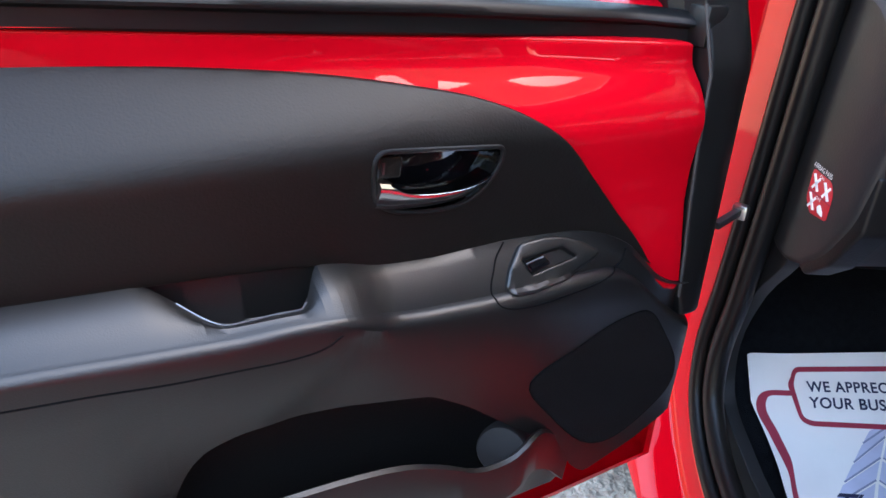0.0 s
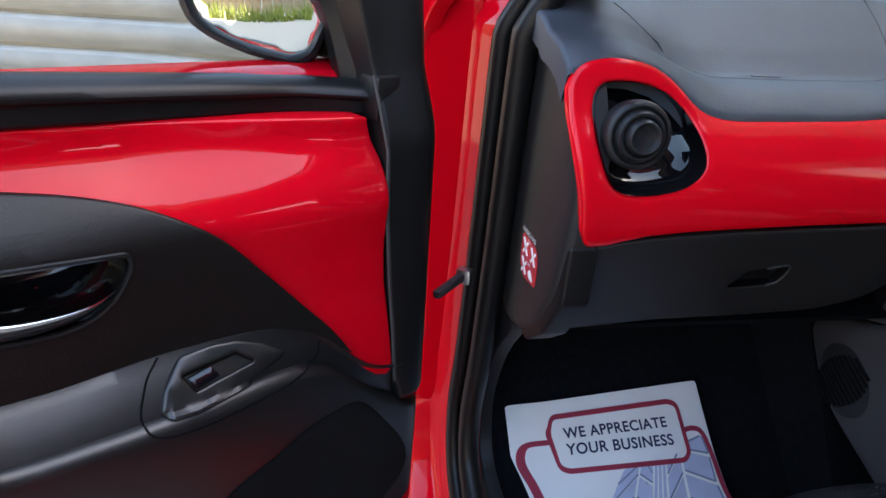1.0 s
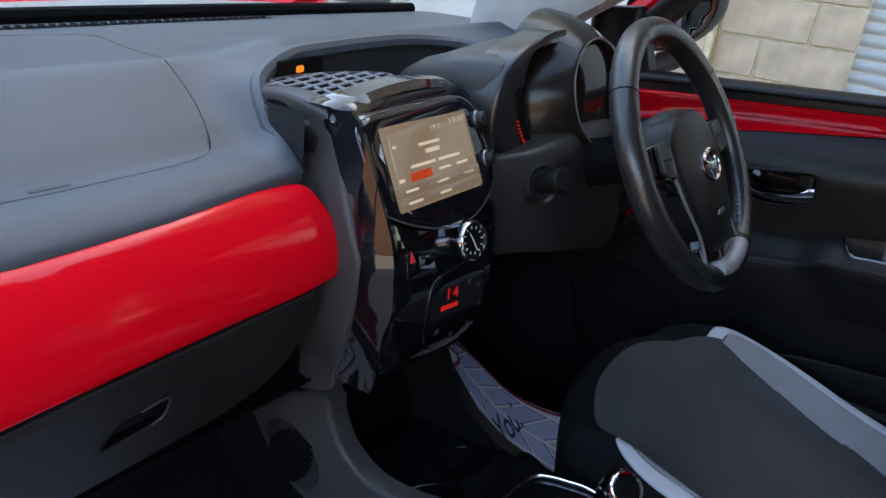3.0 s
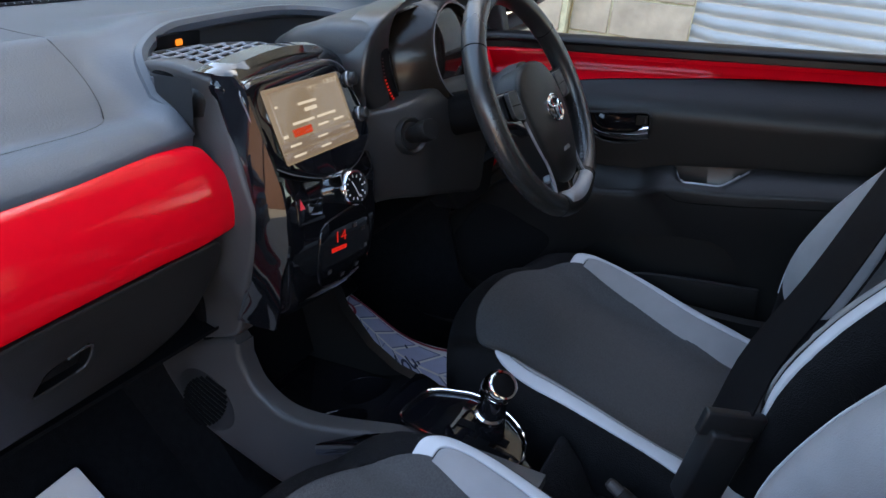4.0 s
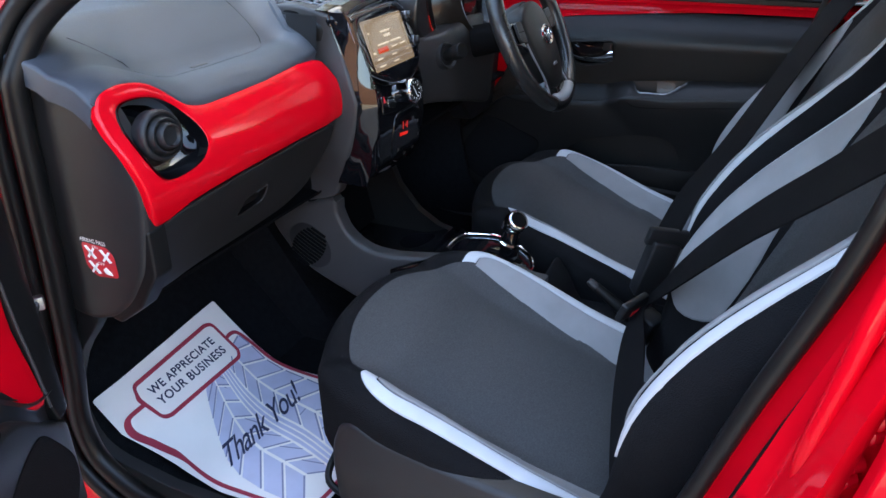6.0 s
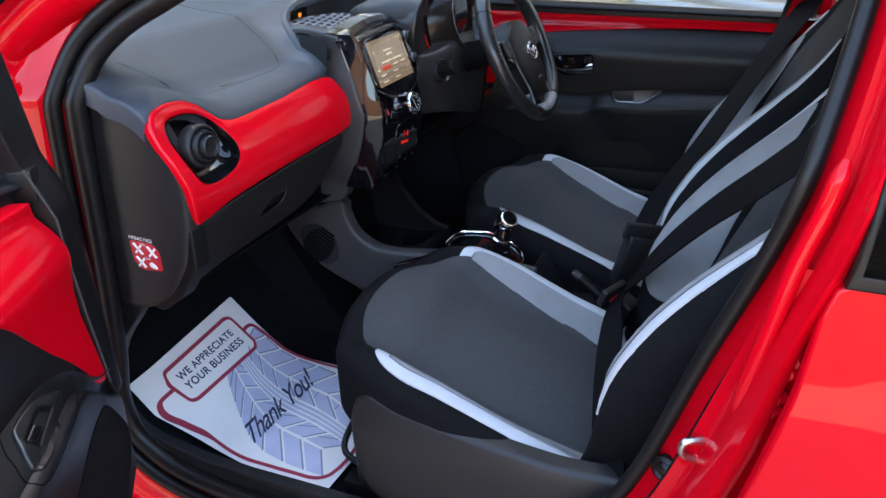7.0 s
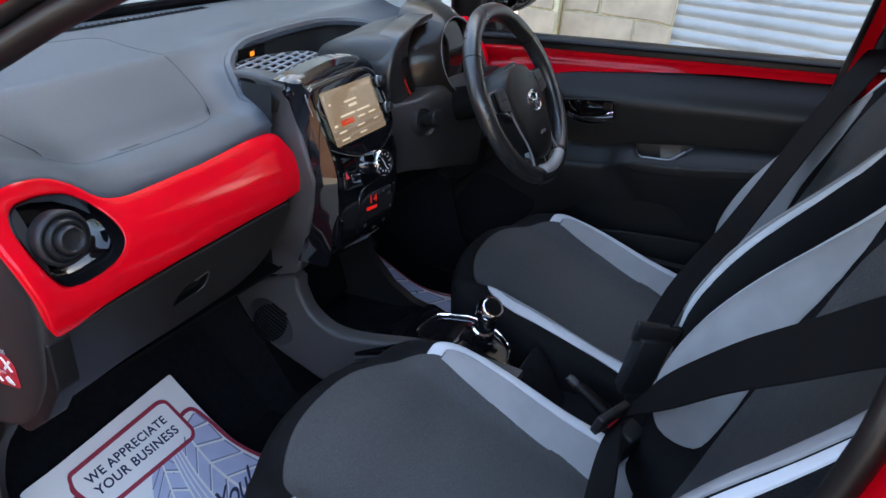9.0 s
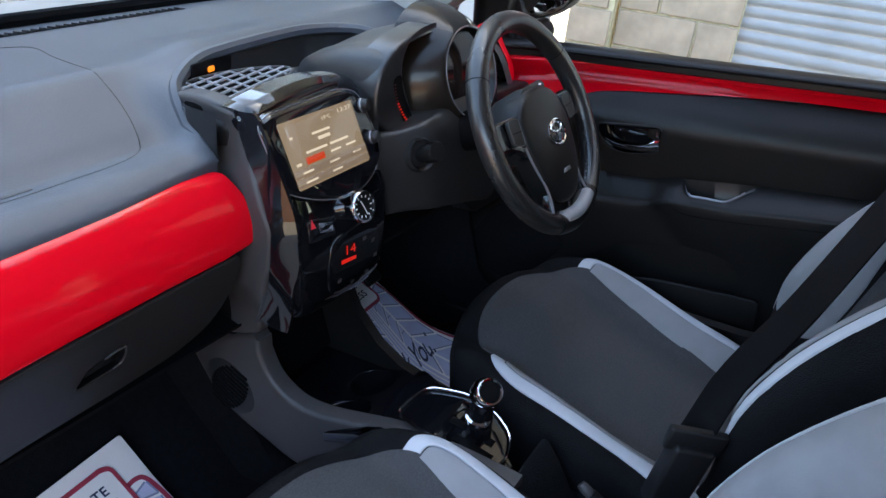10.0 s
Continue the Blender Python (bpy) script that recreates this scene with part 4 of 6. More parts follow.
    # Black sheet closes the underside; its colour gives the shade there.
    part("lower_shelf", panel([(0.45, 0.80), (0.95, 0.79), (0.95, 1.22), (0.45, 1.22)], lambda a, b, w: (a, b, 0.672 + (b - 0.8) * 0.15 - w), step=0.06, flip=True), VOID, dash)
    part("bulkhead", panel([(0.44, 0.25), (1.68, 0.25), (1.68, 1.05), (0.44, 1.05)], lambda a, b, w: (a, 1.235 - w, b), step=0.1), CARPET, dash)
    # end cap with its warning label
    def cap_s(a, b, w):
        return (0.444 + 0.5 * max(0, 0.80 - a)**2 - w, a, b)
    cap = rounded([(0.90, 1.016), (0.835, 1.0145), (0.795, 1.001), (0.764, 0.990), (0.744, 0.962), (0.727, 0.92), (0.714, 0.87), (0.722, 0.815), (0.738, 0.75), (0.775, 0.695), (0.815, 0.663), (0.87, 0.648), (0.91, 0.66), (0.91, 0.95)], 0.02)
    part("end_cap", panel(cap, cap_s, step=0.02, depth=0.03, r=0.010, flip=True), LID, dash, "dark grey dash end cap")
    part("end_cap", panel(cap, lambda a, b, w: (2 * XC - cap_s(a, b, w)[0] - 0.012, a - 0.035, b), step=0.02, depth=0.03, r=0.010), GREY, dash, "dark grey dash end cap")
    lower = rounded([(0.722, 0.812), (0.735, 0.812), (0.745, 0.77), (0.79, 0.70), (0.83, 0.66), (0.81, 0.655), (0.765, 0.688), (0.725, 0.745)], 0.006)
    part("end_cap_edge", panel(lower, lambda a, b, w: cap_s(a, b, w - 0.004) , step=0.02, depth=0.03, r=0.004, flip=True), TRIM, dash)
    lab = rounded([(0.842, 0.782), (0.796, 0.780), (0.786, 0.768), (0.786, 0.735), (0.826, 0.731), (0.842, 0.745)], 0.006)
    L = lambda a, b, w: cap_s(a, b, w + 0.0012)
    label = part("airbag_label", sheet(lab, L, flip=True), LABEL_RED, dash, "red airbag warning label with white pictograms")
    mk = lambda pts: sheet(pts, L, lift=0.0006, flip=True)
    sym = []
    for (ya, za) in ((0.828, 0.768), (0.801, 0.766), (0.827, 0.745)):
        sym.append(mk([(ya + 0.010, za + 0.0085), (ya + 0.005, za + 0.0100), (ya - 0.010, za - 0.0075), (ya - 0.005, za - 0.0095)]))
        sym.append(mk([(ya - 0.009, za + 0.006), (ya - 0.006, za + 0.008), (ya + 0.008, za - 0.007), (ya + 0.005, za - 0.009)]))
    sym.append(mk(rounded([(0.812, 0.744), (0.806, 0.749), (0.797, 0.742), (0.795, 0.737), (0.808, 0.738)], 0.002)))
    part("pictogram", merge(*sym), PAPER, label)
    part("label_gap", sheet([(0.842, 0.7575), (0.786, 0.7560), (0.786, 0.7548), (0.842, 0.7563)], L, lift=0.0006, flip=True), PRINT_RED, label)
    part("label_text", lettering("AIRBAG PASS", lambda u, v: L(*patch([(0.842, 0.7845), (0.796, 0.7825), (0.796, 0.7885), (0.842, 0.7905)])(u, v), 0.0006)), PAPER, label, "white capitals")
    part("label_text", lettering("ON", lambda u, v: L(*patch([(0.822, 0.7760), (0.812, 0.7755), (0.812, 0.7795), (0.822, 0.78)])(u, v), 0.0006)), PAPER, label)
    part("label_text", lettering("OFF", lambda u, v: L(*patch([(0.819, 0.7515), (0.806, 0.751), (0.806, 0.755), (0.819, 0.7555)])(u, v), 0.0006)), PAPER, label)
    # well in the middle of the dash: floor, back wall, amber lamp
    well = [*rim[9:], (1.42, 0.76), (1.2, 0.76), (0.96, 0.775), (0.945, 0.80)]
    wz = lambda a, b: 1.010 - 0.012 * smoothstep((a - 1.10) / 0.15) + 0.02 * smoothstep((b - 0.9) / 0.12)
    part("well_floor", panel(well, lambda a, b, w: (a, b, wz(a, b) + w), step=0.025, depth=0.01, r=0.002), DASH, dash, "grey tray behind the screen")
    rows = [[pad_s(a, b, -0.004) for a, b in rim], [(a, b - 0.006, wz(a, b) + 0.004) for a, b in rim], [(a, b - 0.004, wz(a, b) + 0.002 - 0.042 * smoothstep((a - 0.96) / 0.03)) for a, b in rim]]
    part("well_wall", loft(rows), DARK, dash)
    part("well_rim", tube([pad_s(a, b, -0.006) for a, b in rim], [0.002 + 0.0085 * smoothstep((k - 1) / 11) for k in range(len(rim))], 8), DASH, dash, "rounded rim of the dash tray")
    # Flat black panel paints the dark of the lamp's recess.
    part("lamp_recess", panel(rounded([(0.985, 1.020), (1.085, 1.020), (1.09, 1.046), (0.990, 1.046)], 0.008), lambda a, b, w: (a, 0.880 + (a - 1.03) * 0.25 - w, b), step=0.02, depth=0.012, r=0.003), VOID, dash, "flat black panel painting the belt warning lamp's dark recess")
    part("warning_lamp", sheet(rounded([(1.022, 1.030), (1.038, 1.030), (1.038, 1.038), (1.022, 1.038)], 0.003), lambda a, b, w: (a, 0.879 + (a - 1.03) * 0.25 - w, b), lift=0.003), LED_AMBER, dash, "lit amber belt warning lamp")
    # slatted centre outlet
    gv = curve([(0.935, 0.835), (0.930, 0.790), (0.945, 0.765), (1.02, 0.768), (1.09, 0.785), (1.135, 0.810), (1.140, 0.828), (1.115, 0.852), (1.06, 0.872), (1.00, 0.878), (0.955, 0.865)], 5, True)
    gs = lambda a, b, w: (a, b, 1.017 + 0.10 * (b - 0.80) + w)
    sur = curve([(0.926, 0.742), (0.924, 0.79), (0.928, 0.845), (0.955, 0.874), (1.01, 0.886), (1.08, 0.878), (1.14, 0.850), (1.160, 0.80), (1.160, 0.758), (1.12, 0.748), (1.04, 0.746)], 4, True)
    part("outlet_surround", panel(sur, lambda a, b, w: (a, b, 1.011 + 0.10 * (b - 0.80) + w - 2.0 * max(0, 0.950 - a)**1.5), step=0.012, depth=0.03, r=0.014), TRIM, dash, "brown-black surround of the centre outlet")
    outl = part("centre_outlet", panel(gv, gs, step=0.02, depth=0.02, r=0.006), VOID, dash, "black centre air outlet")
    g0 = np.array((1.037, 0.822))
    hole = [tuple(g0 + (np.array(p) - g0) * (0.94, 0.84)) for p in gv]
    # The outlet is closed; this black sheet paints the shade between its slats.
    part("outlet_shade", sheet(hole, gs, lift=0.0015), VOID, outl)
    part("outlet_rim", tube([gs(a, b, 0.003) for a, b in hole], 0.0026, 6, True), GREY, outl)
    hp = np.array(dense(hole, 0.004))
    for k in range(5):
        q = -0.034 + 0.0172 * k
        on = lambda x: 0.826 + q + 0.22 * (x - 1.037) * (1 - 3 * q)
        xs = [x for x in np.linspace(0.93, 1.14, 60) if inside(hole, [(x, on(x))])[0]]
        if len(xs) > 4:
            part("slat", tube([gs(x, on(x), 0.004) for x in xs[::4] + [xs[-1]]], 0.0026, 6, flat=0.8), SLAT, outl)
    for k in range(6):
        x0 = 0.966 + 0.028 * k
        ys = [y for y in np.linspace(0.76, 0.89, 50) if inside(hole, [(x0 + 0.10 * (y - 0.82), y)])[0]]
        if len(ys) > 4:
            part("rib", tube([gs(x0 + 0.10 * (y - 0.82), y, 0.0036) for y in ys[::4] + [ys[-1]]], 0.0018, 6), SLAT, outl)
    return dash


def binnacle():
    bin_ = thing("instrument_binnacle", (1.345, 0.70, 0.93), "black instrument binnacle with a lit red rev-counter bar", "instrument cluster")
    # low cowl behind the dials
    def arch(y, s, top):
        pr = curve([(1.150, 0.90), (1.149, 0.97), (1.151, 1.020), (1.160, 1.043), (1.180, 1.054), (1.225, 1.058), (1.29, 1.066), (1.345, 1.070), (1.42, 1.060), (1.49, 1.03), (1.53, 0.98), (1.54, 0.90)], 5)
        return [(1.345 + (x - 1.345) * s, y, 0.90 + (z - 0.90) * top) for x, z in pr]
    rows = [arch(0.671, 0.985, 0.985), arch(0.690, 0.998, 0.998), arch(0.697, 1.0, 1.0), arch(0.74, 1.0, 1.0), arch(0.775, 0.985, 0.96), arch(0.81, 0.95, 0.91), arch(0.845, 0.88, 0.82), arch(0.870, 0.78, 0.68)]
    part("cowl", loft(rows, flip=True), LID, bin_, "matt black cowl")
    # curved side frame that carries the rev-counter bar
    F = lambda a, b, w: (a, 0.668 - 0.10 * (b - 0.97) - w, b)
    fo = [*curve([(1.30, 1.080), (1.27, 1.078), (1.235, 1.072), (1.205, 1.064), (1.180, 1.053), (1.160, 1.036), (1.149, 1.010), (1.145, 0.985), (1.150, 0.958), (1.168, 0.938), (1.193, 0.927), (1.24, 0.919), (1.292, 0.912)], 4),
          *curve([(1.275, 0.923), (1.25, 0.945), (1.233, 0.969), (1.219, 0.995), (1.211, 1.017), (1.212, 1.036), (1.224, 1.057), (1.25, 1.070), (1.30, 1.075)], 4)]
    part("side_frame", panel(fo, F, step=0.012, depth=0.05, r=0.007), GLOSSY, bin_, "smooth black curved side frame")
    win = curve([(1.186, 1.012), (1.203, 1.016), (1.211, 0.992), (1.226, 0.966), (1.244, 0.941), (1.262, 0.926), (1.226, 0.931), (1.205, 0.962), (1.190, 0.990)], 4, True)
    part("rev_bar_window", sheet(win, F, lift=0.0008, step=0.02), VOID, bin_)
    arc = [(1.186 + 0.012 * q + 0.030 * q * q, 1.004 - 0.068 * q) for q in np.linspace(0, 1, 14)]
    for k in range(14):
        x, z = arc[k]
        q = 0.0012 if k < 12 else 0.0026
        part("rev_led", sheet([(x, z - q), (x + 0.0042, z - q), (x + 0.0036, z + q), (x - 0.0006, z + q)], F, lift=0.0016), LED_RED if k >= 6 else LED_DIM, bin_, "lit red segment" if k >= 6 else "unlit dark red segment")
    part("dial_panel", panel(curve([(1.20, 0.92), (1.21, 1.0), (1.24, 1.05), (1.345, 1.055), (1.43, 1.03), (1.49, 0.99), (1.51, 0.92), (1.345, 0.90)], 5, True), lambda a, b, w: (a, 0.700 - w, b), step=0.03), PIANO, bin_, "gloss black dial panel")
    # speedometer barrel
    ax = Vector((-0.05, -1, 0.2)).normalized()
    c = Vector((1.366, 0.648, 0.990))
    prof = [(0.128, -0.060), (0.118, -0.035), (0.100, -0.008), (0.084, 0.010), (0.0785, 0.0155), (0.0765, 0.017), (0.074, 0.0178), (0.072, 0.016), (0.068, -0.01), (0.062, -0.035), (0.0, -0.036)]
    part("speedometer", lathe(prof, c, ax, 48), BARREL, bin_, "brown-black gloss speedometer barrel")
    part("barrel_rim", lathe([(0.0755, 0.0172), (0.0765, 0.0185), (0.0745, 0.0192), (0.073, 0.0178)], c, ax, 48), SILVERP, bin_, "thin bright rim")
    part("lens", lathe([(0.0, 0.006), (0.040, 0.0045), (0.0680, 0.0015)], c, (-0.05, -1, 0.09), 40), LENS, bin_, "smoked glossy dial lens")
    face = part("dial_face", lathe([(0.0, -0.033), (0.058, -0.033), (0.062, -0.034)], c, ax, 40), PIANO, bin_)
    # column cover with the ignition
    def lp(a, b, w):
        return (a, 0.618 + 0.045 * smoothstep((1.25 - a) / 0.12) + 0.35 * max(0, b - 0.905) + 0.10 * max(0, 0.86 - b) - w, b)
    low = curve([(1.10, 0.93), (1.19, 0.936), (1.25, 0.945), (1.31, 0.952), (1.37, 0.955), (1.43, 0.945), (1.46, 0.90), (1.46, 0.82), (1.45, 0.745), (1.37, 0.760), (1.28, 0.783), (1.20, 0.800), (1.10, 0.815), (1.09, 0.87)], 4, True)
    part("column_cover", panel(low, lp, step=0.02, depth=0.09, r=0.008), LID, bin_, "black column cover panel")
    part("knee_panel", panel(rounded([(1.42, 0.93), (1.700, 0.91), (1.700, 0.66), (1.52, 0.665), (1.42, 0.745)], 0.02), lambda a, b, w: (a, 0.672 + (0.93 - b) * 0.12 - w, b), step=0.03, depth=0.05, r=0.008), TRIM, bin_, "black lower dash panel")
    # Underside board, near-black to paint the dark beneath the column.
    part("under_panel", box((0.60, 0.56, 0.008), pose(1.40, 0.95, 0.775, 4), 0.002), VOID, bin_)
    part("kick_panel", panel(rounded([(0.74, 0.90), (1.23, 0.90), (1.23, 0.28), (0.62, 0.28), (0.60, 0.36), (0.76, 0.44), (0.79, 0.60)], 0.03), lambda a, b, w: (1.630 + 0.20 * max(0, 0.90 - a) + w, a, b), step=0.04, depth=0.012, r=0.003), CARPET, bin_, "black footwell side lining")
    igc = Vector((1.205, 0.630, 0.896))
    part("ignition_collar", lathe([(0.027, -0.020), (0.027, 0.0), (0.0245, 0.005), (0.021, 0.003), (0.019, -0.002), (0.0, -0.002)], igc, (-0.35, -1, 0.25), 32), GLOSSY, bin_, "round black ignition collar")
    part("ignition_key", lathe([(0.011, -0.002), (0.0125, 0.006), (0.0135, 0.022), (0.0155, 0.027), (0.016, 0.044), (0.014, 0.048), (0.0, 0.049)], igc, (-0.42, -1, 0.42), 24), TRIM, bin_, "black ignition key head")
    part("column_shroud", tube([(1.338, 0.63, 0.90), (1.336, 0.56, 0.918), (1.334, 0.53, 0.925)], [0.034, 0.032, 0.030], 24), VOID, bin_, "black steering column shroud")
    st = [(1.36 + 0.034 * k, 0.60 - 0.004 * k, 0.912 + 0.0068 * k) for k in range(6)]
    part("stalk", tube(st, [0.008, 0.008, 0.009, 0.012, 0.013, 0.010], 12), DARK, bin_, "black control stalk")
    part("stalk_mark", box((0.004, 0.004, 0.003), pose(1.512, 0.572, 0.952), 0.0005), PAPER, bin_)
    return bin_


def console():
    con = thing("centre_console", (XC, 0.6, 0.3), "piano black centre console with touch screen and gear lever", "centre console")
    scr_y = lambda z: 0.700 + 0.345 * (z - 0.997) if z > 0.86 else lerp([0.69, 0.71, 0.738, 0.80, 0.86], [0.684, 0.671, 0.661, 0.651, 0.6527], z)
    S = lambda a, b, w: (a, scr_y(b) + 0.25 * max(0, abs(a - 1.05) - 0.09)**1.3 - w, b)
    house = curve([(0.932, 1.013), (0.965, 1.024), (1.05, 1.032), (1.118, 1.030), (1.158, 1.008), (1.164, 0.93), (1.150, 0.87), (1.143, 0.80), (1.138, 0.735), (1.112, 0.708), (1.05, 0.704), (0.985, 0.708), (0.948, 0.715), (0.935, 0.735), (0.930, 0.775), (0.928, 0.84), (0.930, 0.90), (0.932, 0.96)], 4, True)
    part("housing", panel(house, S, step=0.012, depth=0.03, r=0.015), PIANO, con, "piano black housing")
    strip_x = lambda z: lerp([0.704, 0.80, 0.866, 0.93, 1.011], [0.929, 0.917, 0.915, 0.922, 0.931], z)
    rows = []
    for z in np.linspace(0.705, 1.016, 60):
        yc = sum(lerp([0.704, 0.735, 0.787, 0.84, 0.866, 0.884, 0.916, 0.949, 0.984, 1.011], [0.737, 0.718, 0.694, 0.678, 0.675, 0.680, 0.690, 0.703, 0.718, 0.727], z + q) for q in (-0.016, -0.008, 0, 0.008, 0.016)) / 5
        xo = sum(strip_x(z + q) for q in (-0.02, -0.01, 0, 0.01, 0.02)) / 5
        up = smoothstep((z - 0.84) / 0.06) * (1 - smoothstep((z - 1.000) / 0.02))
        dn = smoothstep((0.83 - z) / 0.06)
        xi, yi = 0.934 + 0.002 * up - 0.006 * dn, scr_y(z) - 0.006 - 0.008 * up + 0.010 * dn
        rows.append([(xo - 0.001, yc + 0.004, z), (xo + 0.0005, yc - 0.001, z), (0.5 * (xo + xi) - 0.003, 0.5 * (yc + yi) - 0.002, z), (xi - 0.002, yi, z), (xi + 0.002, yi - 0.0005, z), (xi + 0.007, yi + 0.004, z), (xi + 0.010, yi + 0.012, z)])
    part("side_strip", loft(rows), PIANO, con, "piano black side strip")
    hood = curve([(0.931, 0.726), (0.96, 0.719), (1.05, 0.717), (1.12, 0.719), (1.158, 0.732)], 5)
    part("housing_top", loft([[(x, y - 0.008, 1.005 + 0.020 * (1 - ((x - 1.045) / 0.13)**2)) for x, y in hood], [(x, y, 1.012 + 0.022 * (1 - ((x - 1.045) / 0.13)**2)) for x, y in hood], [(x, y + 0.030, 1.014 + 0.022 * (1 - ((x - 1.045) / 0.13)**2)) for x, y in hood], [(x, y + 0.042, 1.008 + 0.016 * (1 - ((x - 1.045) / 0.13)**2)) for x, y in hood]], flip=True), PIANO, con, "brown-black gloss housing top")
    bez = curve([(0.938, 1.005), (0.985, 1.011), (1.045, 1.012), (1.108, 1.011), (1.130, 0.999), (1.138, 0.968), (1.143, 0.935), (1.138, 0.912), (1.118, 0.895), (1.085, 0.881), (1.045, 0.878), (1.010, 0.884), (0.980, 0.894), (0.950, 0.908), (0.937, 0.918), (0.935, 0.940), (0.932, 0.975), (0.932, 0.998)], 4, True)
    bz = part("screen_bezel", panel(bez, lambda a, b, w: S(a, b, w + 0.014), step=0.02, depth=0.02, r=0.006), PIANO, con, "gloss black screen bezel")
    part("bezel_edge", tube([S(a, b, 0.0100) for a, b in bez], 0.0011, 6, True), SILVERP, bz)
    quad = [(0.957, 0.912), (1.107, 0.912), (1.107, 0.997), (0.956, 0.997)]
    Q = patch(quad)
    scr = part("touch_screen", sheet(rounded(quad, 0.003), S, lift=0.0150, step=0.03), SCREEN, con, "lit touch screen with a radio menu")
    def onscr(name, u0, v0, u1, v1, mat, lift=0.0162):
        part(name, sheet([Q(u0, v0), Q(u1, v0), Q(u1, v1), Q(u0, v1)], S, lift=lift, step=0.05), mat, scr)
    onscr("preset_strip", 0.0, 0.17, 1.0, 0.29, SCREEN_DARK)
    onscr("menu_strip", 0.0, 0.03, 1.0, 0.15, SCREEN_DARK)
    onscr("active_button", 0.19, 0.32, 0.43, 0.42, SCREEN_RED)
    for u0, v0, u1, v1 in ((0.36, 0.70, 0.60, 0.735), (0.42, 0.60, 0.58, 0.65), (0.22, 0.47, 0.50, 0.505), (0.54, 0.47, 0.80, 0.505), (0.52, 0.36, 0.66, 0.39), (0.74, 0.36, 0.88, 0.39), (0.10, 0.21, 0.24, 0.245), (0.46, 0.21, 0.60, 0.245), (0.80, 0.21, 0.92, 0.245), (0.10, 0.07, 0.26, 0.105), (0.46, 0.07, 0.60, 0.105), (0.06, 0.34, 0.12, 0.38), (0.08, 0.74, 0.12, 0.77)):
        onscr("screen_line", u0, v0, u1, v1, SCREEN_TEXT)
    part("screen_text", lettering("13:27", lambda u, v: S(*Q(0.77 + 0.19 * u, 0.885 + 0.06 * v), 0.0162)), SCREEN_TEXT, scr, "time in pale digits")
    part("screen_text", lettering("19°C", lambda u, v: S(*Q(0.54 + 0.12 * u, 0.855 + 0.06 * v), 0.0162)), SCREEN_TEXT, scr, "temperature in pale digits")
    for z, nm in ((0.984, "volume_knob"), (0.939, "tuning_knob")):
        part(nm, lathe([(0.0105, -0.004), (0.0105, 0.003), (0.0085, 0.005), (0.0085, 0.010), (0.0072, 0.0115), (0.0, 0.0115)], S(1.129, z, 0.013), (0.25, -1, 0.2), 24), DARK, con, "small black rotary knob")
        part("knob_ring", lathe([(0.0105, 0.0), (0.0113, 0.0015), (0.0105, 0.003)], S(1.129, z, 0.013), (0.25, -1, 0.2), 24), SILVERP, con)
    # clock
    cc = Vector((1.060, 0.643, 0.858))
    ax = (-0.1, -1, 0.22)
    clock = part("clock", lathe([(0.021, -0.01), (0.0235, 0.004), (0.0235, 0.0105), (0.022, 0.0130), (0.0195, 0.0130), (0.0188, 0.010), (0.0185, 0.009)], cc, ax, 36), CHROME, con, "small round clock in a chrome ring")
    part("clock_face", lathe([(0.0, 0.0092), (0.0186, 0.009)], cc, ax, 36), VOID, clock)
    M = frame_of(ax)
    for k in range(12):
        q = radians(30 * k)
        part("hour_mark", box((0.0012, 0.0035, 0.0004), Matrix.Translation(cc + M @ Vector((0.0150 * math.sin(q), 0.0150 * math.cos(q), 0.0096))) @ (M @ Matrix.Rotation(-q, 3, 'Z')).to_4x4(), 0), PAPER, clock)
    for q, l in ((-25, 0.010), (-60 + 222, 0.0135)):
        q = radians(q)
        part("clock_pointer", box((0.0010, l, 0.0004), Matrix.Translation(cc + M @ Vector((l / 2 * math.sin(q), l / 2 * math.cos(q), 0.0101))) @ (M @ Matrix.Rotation(-q, 3, 'Z')).to_4x4(), 0), PAPER, clock)
    # hazard switch and climate panel
    low = lambda a, b, w: S(a, b, w + 0.002)
    hz = part("hazard_switch", panel(rounded([(0.960, 0.836), (1.014, 0.830), (1.014, 0.858), (0.962, 0.868)], 0.004), low, step=0.02, depth=0.004, r=0.0015), PIANO, con, "gloss black hazard switch")
    part("hazard_mark", sheet([(0.965, 0.856), (0.975, 0.855), (0.970, 0.868)], low, lift=0.0006), LABEL_RED, hz)
    # Chrome patch painted on for the bright reflection on the switch.
    part("switch_glint", sheet(rounded([(0.981, 0.845), (1.007, 0.838), (1.009, 0.852), (0.980, 0.860)], 0.002), low, lift=0.0012), CHROME, hz)
    cl = part("climate_panel", panel(curve([(1.005, 0.818), (1.05, 0.826), (1.100, 0.822), (1.118, 0.78), (1.124, 0.735), (1.09, 0.718), (1.04, 0.720), (1.005, 0.735), (0.996, 0.78)], 5, True), low, step=0.02, depth=0.004, r=0.002), PIANO, con, "gloss black climate control panel")
    part("climate_digits", lettering("14", lambda u, v: low(*patch([(1.034, 0.789), (1.056, 0.787), (1.054, 0.802), (1.033, 0.805)])(u, v), 0.0008)), LED_RED, cl, "lit red digits")
    part("climate_bar", sheet([(1.024, 0.777), (1.058, 0.773), (1.058, 0.779), (1.023, 0.784)], low, lift=0.0008), LED_RED, cl)
